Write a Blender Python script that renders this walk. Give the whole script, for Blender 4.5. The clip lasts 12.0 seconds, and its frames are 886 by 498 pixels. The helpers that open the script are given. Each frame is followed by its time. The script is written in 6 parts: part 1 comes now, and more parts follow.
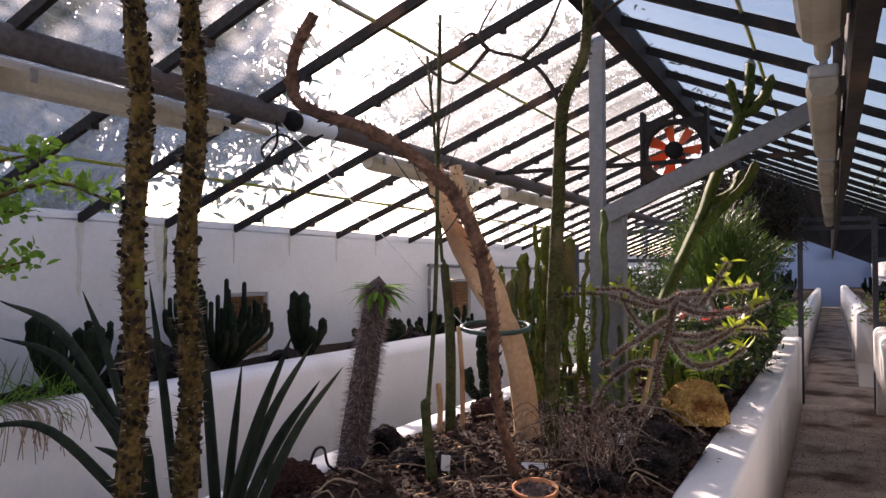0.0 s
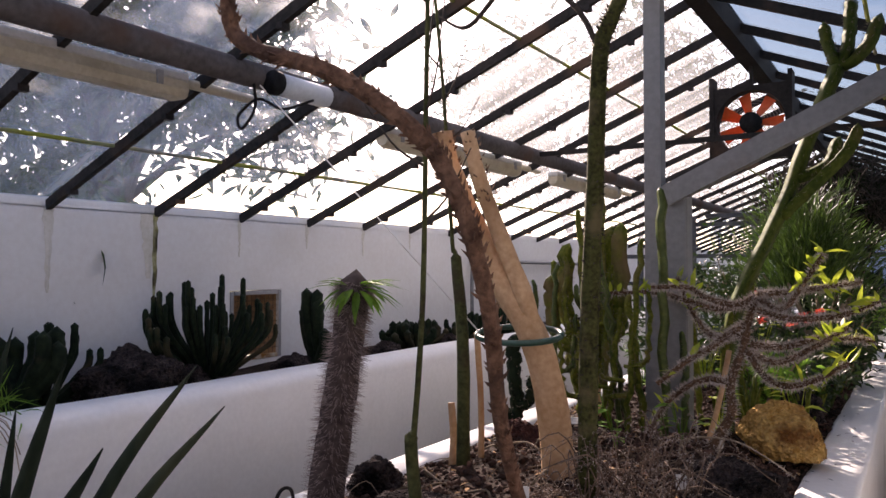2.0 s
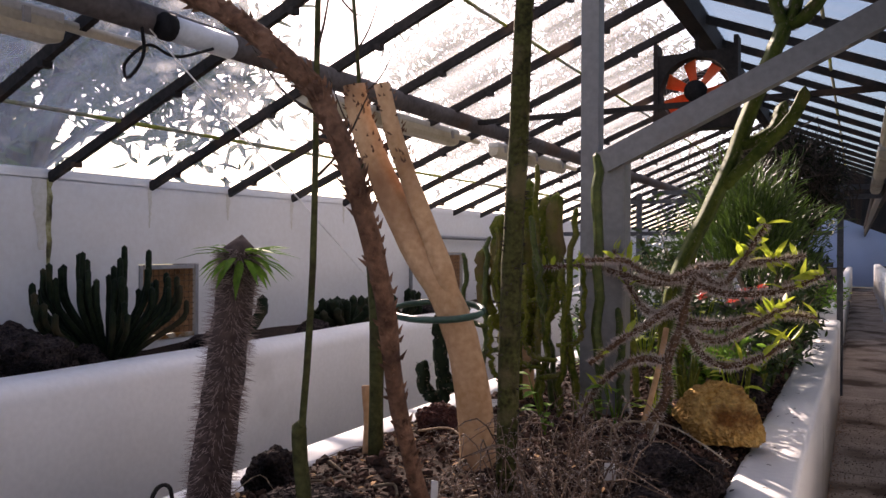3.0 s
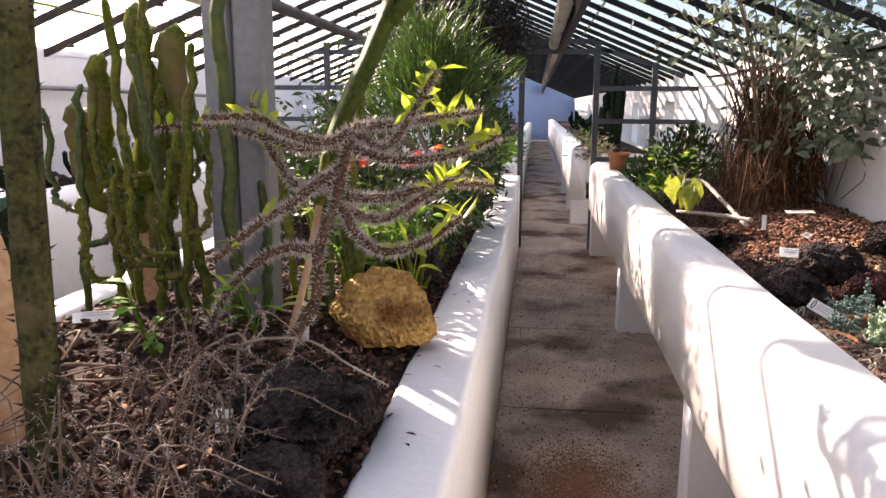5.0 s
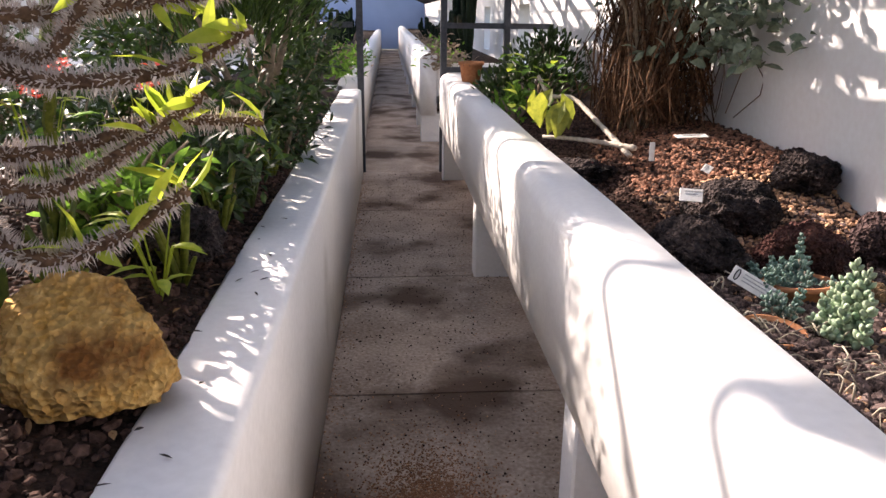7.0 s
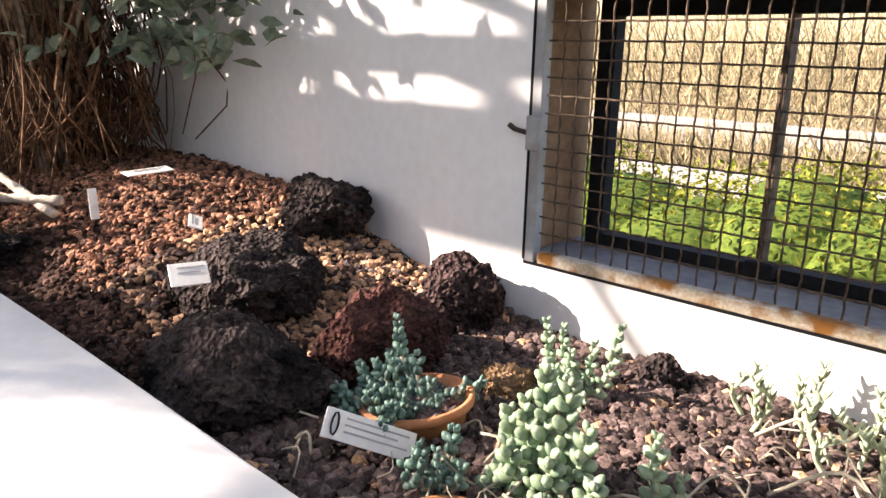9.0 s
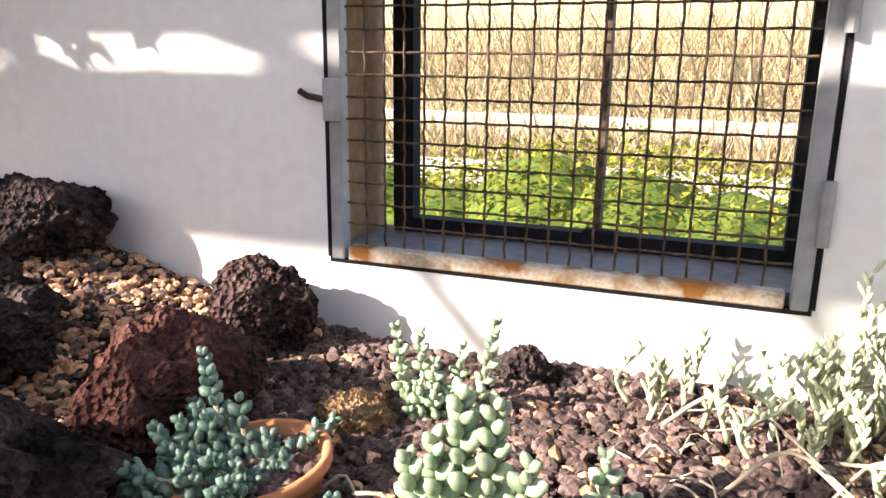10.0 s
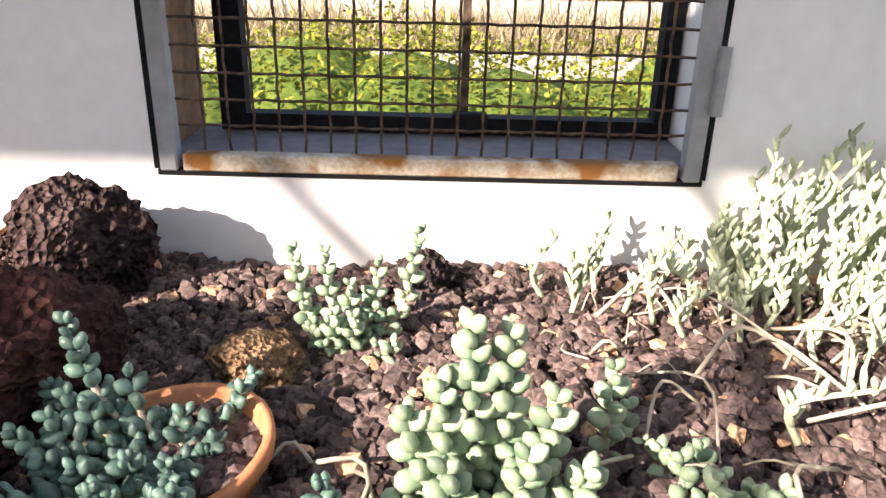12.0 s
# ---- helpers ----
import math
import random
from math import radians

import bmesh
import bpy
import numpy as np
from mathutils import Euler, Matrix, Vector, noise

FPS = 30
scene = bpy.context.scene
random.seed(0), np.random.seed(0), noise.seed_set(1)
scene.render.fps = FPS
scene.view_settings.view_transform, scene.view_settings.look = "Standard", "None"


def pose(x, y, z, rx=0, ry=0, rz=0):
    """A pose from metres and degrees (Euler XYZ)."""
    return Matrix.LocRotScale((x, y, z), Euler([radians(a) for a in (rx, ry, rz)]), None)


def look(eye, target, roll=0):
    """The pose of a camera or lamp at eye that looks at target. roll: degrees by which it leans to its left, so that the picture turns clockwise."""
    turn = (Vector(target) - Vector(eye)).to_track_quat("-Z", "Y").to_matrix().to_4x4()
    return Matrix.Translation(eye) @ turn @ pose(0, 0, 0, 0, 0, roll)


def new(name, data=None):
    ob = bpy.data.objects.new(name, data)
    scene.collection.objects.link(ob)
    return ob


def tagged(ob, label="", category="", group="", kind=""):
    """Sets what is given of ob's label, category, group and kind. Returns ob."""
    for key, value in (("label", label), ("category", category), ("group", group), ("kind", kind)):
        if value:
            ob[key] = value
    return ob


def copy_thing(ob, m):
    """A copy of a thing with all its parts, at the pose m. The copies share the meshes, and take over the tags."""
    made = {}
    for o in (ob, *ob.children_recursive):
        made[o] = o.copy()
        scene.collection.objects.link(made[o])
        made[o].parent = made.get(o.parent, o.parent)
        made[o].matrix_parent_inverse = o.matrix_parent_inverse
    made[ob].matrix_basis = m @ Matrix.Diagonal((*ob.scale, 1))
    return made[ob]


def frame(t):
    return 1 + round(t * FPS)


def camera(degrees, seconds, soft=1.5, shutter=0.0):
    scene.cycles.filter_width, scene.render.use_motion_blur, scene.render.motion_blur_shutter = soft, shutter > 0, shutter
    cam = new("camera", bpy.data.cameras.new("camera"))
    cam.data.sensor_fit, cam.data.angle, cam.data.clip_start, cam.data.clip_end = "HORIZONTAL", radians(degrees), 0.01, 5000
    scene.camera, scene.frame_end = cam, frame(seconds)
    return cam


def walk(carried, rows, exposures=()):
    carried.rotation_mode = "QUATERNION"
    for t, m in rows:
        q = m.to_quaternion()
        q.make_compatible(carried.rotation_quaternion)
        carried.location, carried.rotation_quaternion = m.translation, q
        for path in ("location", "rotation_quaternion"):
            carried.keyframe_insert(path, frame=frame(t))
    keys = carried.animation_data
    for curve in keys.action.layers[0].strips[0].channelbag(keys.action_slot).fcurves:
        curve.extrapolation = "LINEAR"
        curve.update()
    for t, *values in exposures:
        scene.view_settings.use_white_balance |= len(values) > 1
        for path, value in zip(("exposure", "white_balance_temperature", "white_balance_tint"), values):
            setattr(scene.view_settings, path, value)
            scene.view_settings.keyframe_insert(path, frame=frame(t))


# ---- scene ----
cam = camera(61.5, 12.0)
METRES, EYE, TILT, LEAN, TURN = 4.5, 1.6, 1.6, 0.0, 27.5
ROWS = [
    (0.0, 0.0, 0.0, 0.0, -0.0, 0.0, 0.0),
    (0.5, 0.0179, 0.0363, -0.0071, 9.35, -0.03, 0.41),
    (1.0, 0.0264, 0.0619, -0.0084, 11.76, -0.11, 0.48),
    (1.5, 0.0358, 0.1054, -0.0048, 12.0, -0.09, 0.24),
    (2.0, 0.046, 0.1522, -0.0087, 5.18, -0.14, 0.18),
    (2.5, 0.065, 0.1878, -0.0132, 3.56, -0.25, 0.06),
    (3.0, 0.0717, 0.2135, -0.0179, 1.66, -1.73, -0.22),
    (3.5, 0.0806, 0.2435, -0.0204, -5.34, -4.61, -0.36),
    (5.5, 0.1819, 0.4145, -0.0264, -23.55, -14.88, -1.1),
    (6.0, 0.2174, 0.4592, -0.031, -26.09, -17.28, -1.37),
    (6.5, 0.2368, 0.4972, -0.036, -27.53, -18.73, -1.34),
    (8.5, 0.3961, 0.6736, -0.0635, -60.11, -16.02, -2.36),
    (9.0, 0.4285, 0.7073, -0.0744, -74.72, -15.39, -2.81),
    (9.5, 0.4582, 0.7355, -0.0815, -91.21, -14.56, -2.94),
    (10.0, 0.486, 0.7494, -0.0964, -97.01, -14.06, -2.28),
    (10.5, 0.5106, 0.7598, -0.1113, -103.06, -14.83, -2.51),
    (11.0, 0.531, 0.7785, -0.113, -107.28, -17.34, -2.41),
    (11.5, 0.5355, 0.7843, -0.1083, -112.45, -19.37, -2.22),
    (12.0, 0.531, 0.7836, -0.1049, -117.58, -21.64, -2.82),
]
walk(cam, [(t, pose(0, 0, EYE, TILT, LEAN, TURN) @ pose(METRES * x, METRES * y, METRES * z, 90 + pitch, roll, yaw)) for t, x, y, z, yaw, pitch, roll in ROWS], [(0, 1.2, 7150, 30), (1.5, 1.22, 7250, 30), (2.5, 1.06, 7200, 30), (3.0, 1.04, 7200, 30), (3.5, 1.32, 7100, 29), (5.5, 2.1, 7300, 26), (6.5, 1.85, 7050, 25), (8.5, 1.88, 6950, 22), (9.5, 2.35, 7100, 21), (10.5, 2.2, 6950, 22), (12, 2.1, 6900, 22)])

# ---- light ----
SUN = Vector((-0.60, 0.66, 0.45)).normalized()      # towards the sun
world = bpy.data.worlds.new("sky")
scene.world = world
world.use_nodes = True
wn = world.node_tree
sky = wn.nodes.new("ShaderNodeTexSky")
sky.sky_type, sky.sun_disc = "NISHITA", False
sky.sun_elevation = math.asin(SUN.z)
sky.sun_rotation = math.atan2(SUN.x, SUN.y)
wn.links.new(sky.outputs[0], wn.nodes["Background"].inputs[0])
wn.nodes["Background"].inputs[1].default_value = 0.15
sun_data = bpy.data.lights.new("sun", "SUN")
sun_data.energy, sun_data.angle, sun_data.color = 4.8, radians(0.8), (1.0, 0.93, 0.82)
sun = new("sun", sun_data)
sun.matrix_world = look((-20, 22, 15), Vector((-20, 22, 15)) - SUN)


# ---- materials ----
def material(name, a, b, scale=8.0, rough=0.8, metal=0.0, bump=0.3, fine=60.0, dark=None, dark_at=0.62, spread=0.0, see=0.0, island=False, size=0.01, stretch=(1, 1, 1), coat=0.0, pits=0.0):
    """Two colours in broad patches with a fine grain, stains of a third one, and relief; see: light that shines through."""
    m = bpy.data.materials.new(name)
    m.use_nodes = True
    nt = m.node_tree
    n, l = nt.nodes, nt.links
    p = n["Principled BSDF"]
    p.inputs["Specular IOR Level"].default_value = 0.12 if rough >= 0.7 else 0.4
    co = n.new("ShaderNodeTexCoord")
    mp = n.new("ShaderNodeMapping")
    mp.inputs["Scale"].default_value = stretch
    l.new(co.outputs["Object"], mp.inputs["Vector"])
    big, small = n.new("ShaderNodeTexNoise"), n.new("ShaderNodeTexNoise")
    big.inputs["Scale"].default_value, small.inputs["Scale"].default_value = scale, fine
    big.inputs["Detail"].default_value, small.inputs["Detail"].default_value = 5, 4
    for t in (big, small):
        l.new(mp.outputs[0], t.inputs["Vector"])
    add = n.new("ShaderNodeMath")
    add.operation = "MULTIPLY_ADD"
    add.inputs[1].default_value = 0.55
    l.new(small.outputs["Fac"], add.inputs[0])
    half = n.new("ShaderNodeMath")
    half.operation = "MULTIPLY"
    half.inputs[1].default_value = 0.45
    l.new(big.outputs["Fac"], half.inputs[0])
    l.new(half.outputs[0], add.inputs[2])
    ramp = n.new("ShaderNodeMapRange")
    ramp.inputs["From Min"].default_value, ramp.inputs["From Max"].default_value = 0.36, 0.64
    l.new(add.outputs[0], ramp.inputs["Value"])
    mix = n.new("ShaderNodeMix")
    mix.data_type = "RGBA"
    mix.inputs[6].default_value, mix.inputs[7].default_value = (*a, 1), (*b, 1)
    l.new(ramp.outputs[0], mix.inputs[0])
    out = mix.outputs[2]
    if dark:
        st = n.new("ShaderNodeTexNoise")
        st.inputs["Scale"].default_value, st.inputs["Detail"].default_value = scale * 0.45, 6
        l.new(mp.outputs[0], st.inputs["Vector"])
        sr = n.new("ShaderNodeMapRange")
        sr.inputs["From Min"].default_value, sr.inputs["From Max"].default_value = dark_at - 0.05, dark_at + 0.08
        l.new(st.outputs["Fac"], sr.inputs["Value"])
        dm = n.new("ShaderNodeMix")
        dm.data_type = "RGBA"
        dm.inputs[7].default_value = (*dark, 1)
        l.new(sr.outputs[0], dm.inputs[0])
        l.new(out, dm.inputs[6])
        out = dm.outputs[2]
    if spread:
        hsv = n.new("ShaderNodeHueSaturation")
        rnd = n.new("ShaderNodeNewGeometry") if island else n.new("ShaderNodeObjectInfo")
        vr = n.new("ShaderNodeMapRange")
        vr.inputs["To Min"].default_value, vr.inputs["To Max"].default_value = 1 - spread, 1 + spread
        l.new(rnd.outputs["Random Per Island" if island else "Random"], vr.inputs["Value"])
        l.new(vr.outputs[0], hsv.inputs["Value"])
        l.new(out, hsv.inputs["Color"])
        out = hsv.outputs[0]
    l.new(out, p.inputs["Base Color"])
    p.inputs["Roughness"].default_value, p.inputs["Metallic"].default_value = rough, metal
    p.inputs["Specular IOR Level"].default_value = 0.5 if rough < 0.6 else 0.1
    if coat:
        p.inputs["Coat Weight"].default_value, p.inputs["Coat Roughness"].default_value = coat, 0.25
    if bump:
        bp = n.new("ShaderNodeBump")
        bp.inputs["Strength"].default_value, bp.inputs["Distance"].default_value = bump, size
        height = add.outputs[0]
        if pits:
            vo = n.new("ShaderNodeTexVoronoi")
            vo.inputs["Scale"].default_value = pits
            l.new(mp.outputs[0], vo.inputs["Vector"])
            ad = n.new("ShaderNodeMath")
            ad.operation = "MULTIPLY_ADD"
            ad.inputs[1].default_value = 0.9
            l.new(vo.outputs["Distance"], ad.inputs[0])
            l.new(add.outputs[0], ad.inputs[2])
            height = ad.outputs[0]
        l.new(height, bp.inputs["Height"])
        l.new(bp.outputs[0], p.inputs["Normal"])
    if see:
        tr = n.new("ShaderNodeBsdfTranslucent")
        l.new(out, tr.inputs["Color"])
        ms = n.new("ShaderNodeMixShader")
        ms.inputs[0].default_value = see
        l.new(p.outputs[0], ms.inputs[1])
        l.new(tr.outputs[0], ms.inputs[2])
        l.new(ms.outputs[0], n["Material Output"].inputs[0])
    return m


def glass_material(name, dirt_lo, dirt_hi, scale, tint=(0.96, 0.98, 1.0)):
    """Greenhouse glass under a film of dried dirt that scatters light; tint: dims what is seen through it."""
    m = bpy.data.materials.new(name)
    m.use_nodes = True
    nt = m.node_tree
    n, l = nt.nodes, nt.links
    n.remove(n["Principled BSDF"])
    co = n.new("ShaderNodeTexCoord")
    mp = n.new("ShaderNodeMapping")
    mp.inputs["Scale"].default_value = (0.5, 3.0, 0.5)
    l.new(co.outputs["Object"], mp.inputs["Vector"])
    no = n.new("ShaderNodeTexNoise")
    no.inputs["Scale"].default_value, no.inputs["Detail"].default_value = scale, 7
    l.new(mp.outputs[0], no.inputs["Vector"])
    mr = n.new("ShaderNodeMapRange")
    mr.inputs["From Min"].default_value, mr.inputs["From Max"].default_value = 0.3, 0.75
    mr.inputs["To Min"].default_value, mr.inputs["To Max"].default_value = dirt_lo, dirt_hi
    l.new(no.outputs["Fac"], mr.inputs["Value"])
    tp = n.new("ShaderNodeBsdfTransparent")
    tp.inputs["Color"].default_value = (*tint, 1)
    gl = n.new("ShaderNodeBsdfGlossy")
    gl.inputs["Roughness"].default_value = 0.05
    m1 = n.new("ShaderNodeMixShader")
    m1.inputs[0].default_value = 0.03
    l.new(tp.outputs[0], m1.inputs[1])
    l.new(gl.outputs[0], m1.inputs[2])
    tl = n.new("ShaderNodeBsdfTranslucent")
    tl.inputs["Color"].default_value = (0.92, 0.92, 0.9, 1)
    m2 = n.new("ShaderNodeMixShader")
    l.new(mr.outputs[0], m2.inputs[0])
    l.new(m1.outputs[0], m2.inputs[1])
    l.new(tl.outputs[0], m2.inputs[2])
    l.new(m2.outputs[0], n["Material Output"].inputs[0])
    return m


WHITE = material("white_limewash", (0.85, 0.84, 0.82), (0.78, 0.77, 0.75), 2.5, 0.85, bump=0.25, fine=45, dark=(0.58, 0.56, 0.52), dark_at=0.66, size=0.006)
WALL = material("wall_limewash", (0.80, 0.80, 0.79), (0.74, 0.73, 0.71), 1.6, 0.88, bump=0.3, fine=35, dark=(0.66, 0.63, 0.57), dark_at=0.64, size=0.006)
CONCRETE = material("path_concrete", (0.33, 0.25, 0.195), (0.66, 0.54, 0.44), 3.2, 0.85, bump=0.9, fine=60, dark=(0.15, 0.10, 0.072), dark_at=0.55, spread=0.12)
# pale colour chosen to bounce light onto the west trough wall
BOUNCECONCRETE = material("pale_bounce_concrete", (0.74, 0.72, 0.68), (0.64, 0.61, 0.56), 3.2, 0.85, bump=0.4, fine=45, dark=(0.45, 0.41, 0.36), dark_at=0.6)
DIRT = material("red_dirt", (0.24, 0.12, 0.065), (0.34, 0.19, 0.11), 6, 0.95, bump=0.6, fine=90)
SOIL = material("lava_soil", (0.012, 0.008, 0.006), (0.050, 0.030, 0.022), 9, 0.95, bump=1.0, fine=70, dark=(0.008, 0.006, 0.006), size=0.02)
STEEL = material("grey_painted_steel", (0.15, 0.155, 0.16), (0.21, 0.215, 0.22), 4, 0.55, bump=0.15, fine=40, dark=(0.16, 0.12, 0.10), dark_at=0.68)
DARKSTEEL = material("dark_rafter_steel", (0.014, 0.013, 0.013), (0.034, 0.031, 0.030), 5, 0.7, bump=0.2, fine=50, dark=(0.10, 0.06, 0.04), dark_at=0.62)
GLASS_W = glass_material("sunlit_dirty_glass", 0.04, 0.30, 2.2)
# east copy: grey-blue tint darkens the sky seen through this slope
GLASS_E = glass_material("dimmed_dirty_glass", 0.01, 0.12, 2.5, (0.47, 0.53, 0.56))


# ---- building tools ----
def box(bm, x0, x1, y0, y1, z0, z1):
    v = [bm.verts.new(c) for c in ((x0, y0, z0), (x1, y0, z0), (x1, y1, z0), (x0, y1, z0), (x0, y0, z1), (x1, y0, z1), (x1, y1, z1), (x0, y1, z1))]
    for f in ((3, 2, 1, 0), (4, 5, 6, 7), (0, 1, 5, 4), (1, 2, 6, 5), (2, 3, 7, 6), (3, 0, 4, 7)):
        bm.faces.new([v[i] for i in f])
    return bm


def bevelled(bm, width, segments=2):
    bmesh.ops.bevel(bm, geom=list(bm.edges), offset=width, segments=segments, affect="EDGES", profile=0.5)
    return bm


def beam(bm, a, b, w, h):
    """A square bar from a to b."""
    a, b = Vector(a), Vector(b)
    d = (b - a).normalized()
    side = d.cross(Vector((0, 0, 1)))
    side = Vector((1, 0, 0)) if side.length < 1e-4 else side.normalized()
    up = side.cross(d)
    ring = [[bm.verts.new(p + side * sx * w / 2 + up * sz * h / 2) for sx, sz in ((-1, -1), (1, -1), (1, 1), (-1, 1))] for p in (a, b)]
    for i in range(4):
        bm.faces.new((ring[0][i], ring[0][(i + 1) % 4], ring[1][(i + 1) % 4], ring[1][i]))
    bm.faces.new(ring[0][::-1])
    bm.faces.new(ring[1])
    return bm


def smooth_path(points, n):
    """n points along a smooth curve through the given ones."""
    p = [Vector(q) for q in points]
    p = [p[0] * 2 - p[1], *p, p[-1] * 2 - p[-2]]
    out, spans = [], len(p) - 3
    for k in range(n):
        s = k / (n - 1) * spans
        i = min(int(s), spans - 1)
        u = s - i
        a, b, c, d = p[i:i + 4]
        out.append(0.5 * ((2 * b) + (c - a) * u + (2 * a - 5 * b + 4 * c - d) * u * u + (3 * b - a - 3 * c + d) * u ** 3))
    return out


def tube(bm, pts, rads, sides=8, ribs=0.0, rough=0.0, seed=0, dome=False):
    """A tapered limb along pts; ribs: depth of a ribbed outline, as a share of the radius."""
    rng = random.Random(seed)
    pts = [Vector(p) for p in pts]
    n = len(pts)
    if not hasattr(rads, "__len__"):
        rads = [rads] * n
    t0 = (pts[1] - pts[0]).normalized()
    side = t0.orthogonal().normalized()
    rings = []
    for i, p in enumerate(pts):
        t = (pts[min(i + 1, n - 1)] - pts[max(i - 1, 0)]).normalized()
        side = (side - t * side.dot(t)).normalized()
        up = t.cross(side)
        ring = []
        for k in range(sides):
            a = 2 * math.pi * k / sides
            r = rads[i] * (1 - (ribs if k % 2 else 0)) * (1 + rough * rng.uniform(-1, 1))
            ring.append(bm.verts.new(p + (side * math.cos(a) + up * math.sin(a)) * r))
        rings.append(ring)
    for i in range(n - 1):
        for k in range(sides):
            bm.faces.new((rings[i][k], rings[i][(k + 1) % sides], rings[i + 1][(k + 1) % sides], rings[i + 1][k]))
    end = pts[-1] + (pts[-1] - pts[-2]).normalized() * rads[-1] * (0.9 if dome else 0.1)
    top = bm.verts.new(end)
    for k in range(sides):
        bm.faces.new((rings[-1][k], rings[-1][(k + 1) % sides], top))
    bm.faces.new(rings[0][::-1])
    return bm


def linked(name, bm, mat, smooth=False):
    me = bpy.data.meshes.new(name)
    bm.normal_update()
    bm.to_mesh(me)
    bm.free()
    me.materials.append(mat)
    if smooth:
        me.polygons.foreach_set("use_smooth", [True] * len(me.polygons))
    return new(name, me)


def part(name, bm, mat, parent, label="", smooth=False):
    ob = linked(name, bm, mat, smooth)
    ob.parent = parent
    if name in ("thorns", "spines", "bark_flakes", "bark_knobs", "pencil_stems", "leaves", "torn_bark", "plump_leaves", "needle_leaves", "flowers", "twigs", "leaf_tuft"):
        ob["kind"] = "stuff"
    return tagged(ob, label)


def thing(name, label, category, at=(0, 0, 0), group="", kind=""):
    ob = new(name)
    ob.empty_display_size = 0.05
    ob.location = at
    return tagged(ob, label, category, group, kind)


def solid(name, bm, mat, label, category, group="", kind="", smooth=False, at=(0, 0, 0)):
    ob = linked(name, bm, mat, smooth)
    ob.location = at
    return tagged(ob, label, category, group, kind)


def structure(name, bm, mat, label, smooth=False):
    return tagged(linked(name, bm, mat, smooth), label, "", "", "structure")


# ---- structure ----
WL, WR, RX = -3.56, 1.49, -0.985            # inner faces of the long walls, ridge
EAVE, RIDGE, Y0, Y1 = 1.87, 2.90, -4.0, 36.0
SL = (RIDGE - EAVE) / (RX - WL)            # rise of the two slopes
SR = (RIDGE - EAVE) / (WR - RX)


def wall_with_holes(x0, x1, holes, top):
    """A long wall between x0 and x1 with openings (y0, y1, z0, z1) right through it."""
    bm = bmesh.new()
    y = Y0
    for a, b, c, d in sorted(holes):
        box(bm, x0, x1, y, a, 0, top)
        box(bm, x0, x1, a, b, 0, c)
        box(bm, x0, x1, a, b, d, top)
        y = b
    box(bm, x0, x1, y, Y1, 0, top)
    return bm


# blue-grey surface of the far gable wall
BLUEWALL = material("blue_gable_surface", (0.40, 0.50, 0.70), (0.34, 0.43, 0.62), 1.6, 0.88, bump=0.3, fine=35)
WIN = (3.87, 4.63, 0.92, 1.48)             # window in the east wall
HOLES_E = [WIN, (11.2, 11.9, 0.95, 1.6), (14.5, 15.2, 0.95, 1.6), (18, 18.7, 0.95, 1.6), (22, 22.7, 0.95, 1.6), (26, 26.7, 0.95, 1.6)]
HOLES_W = [(3.72, 4.14, 1.02, 1.445), (6.95, 7.5, 1.06, 1.50), (11.0, 11.6, 1.02, 1.44), (15, 15.6, 1.02, 1.44)]
structure("wall_east", wall_with_holes(WR, WR + 0.22, HOLES_E, EAVE), WALL, "rough white limewashed wall with a mesh window")
structure("wall_west", wall_with_holes(WL - 0.22, WL, HOLES_W, EAVE), WALL, "white limewashed wall with damp streaks below the roof")
for name, y in (("wall_south", Y0 - 0.2), ("wall_north", Y1)):
    bm = bmesh.new()
    prof = [(WL - 0.22, 0), (WR + 0.22, 0), (WR + 0.22, EAVE), (RX, RIDGE), (WL - 0.22, EAVE)]
    f0 = [bm.verts.new((x, y, z)) for x, z in prof]
    f1 = [bm.verts.new((x, y + 0.2, z)) for x, z in prof]
    bm.faces.new(f0)
    bm.faces.new(f1[::-1])
    for i in range(5):
        bm.faces.new((f0[i], f1[i], f1[(i + 1) % 5], f0[(i + 1) % 5]))
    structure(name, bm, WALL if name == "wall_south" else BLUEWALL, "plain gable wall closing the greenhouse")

bm = box(bmesh.new(), WL, WR, Y0, Y1, -0.2, -0.02)
floor = structure("floor", bm, CONCRETE, "worn brown-grey concrete path with dark stains")
bm = box(bmesh.new(), -60, 60, -40, 90, -0.5, -0.21)
GRASSY = material("outside_ground", (0.09, 0.11, 0.035), (0.20, 0.17, 0.08), 1.2, 0.95, bump=0.5, fine=12)
structure("ground", bm, GRASSY, "grassy ground outside the greenhouse")


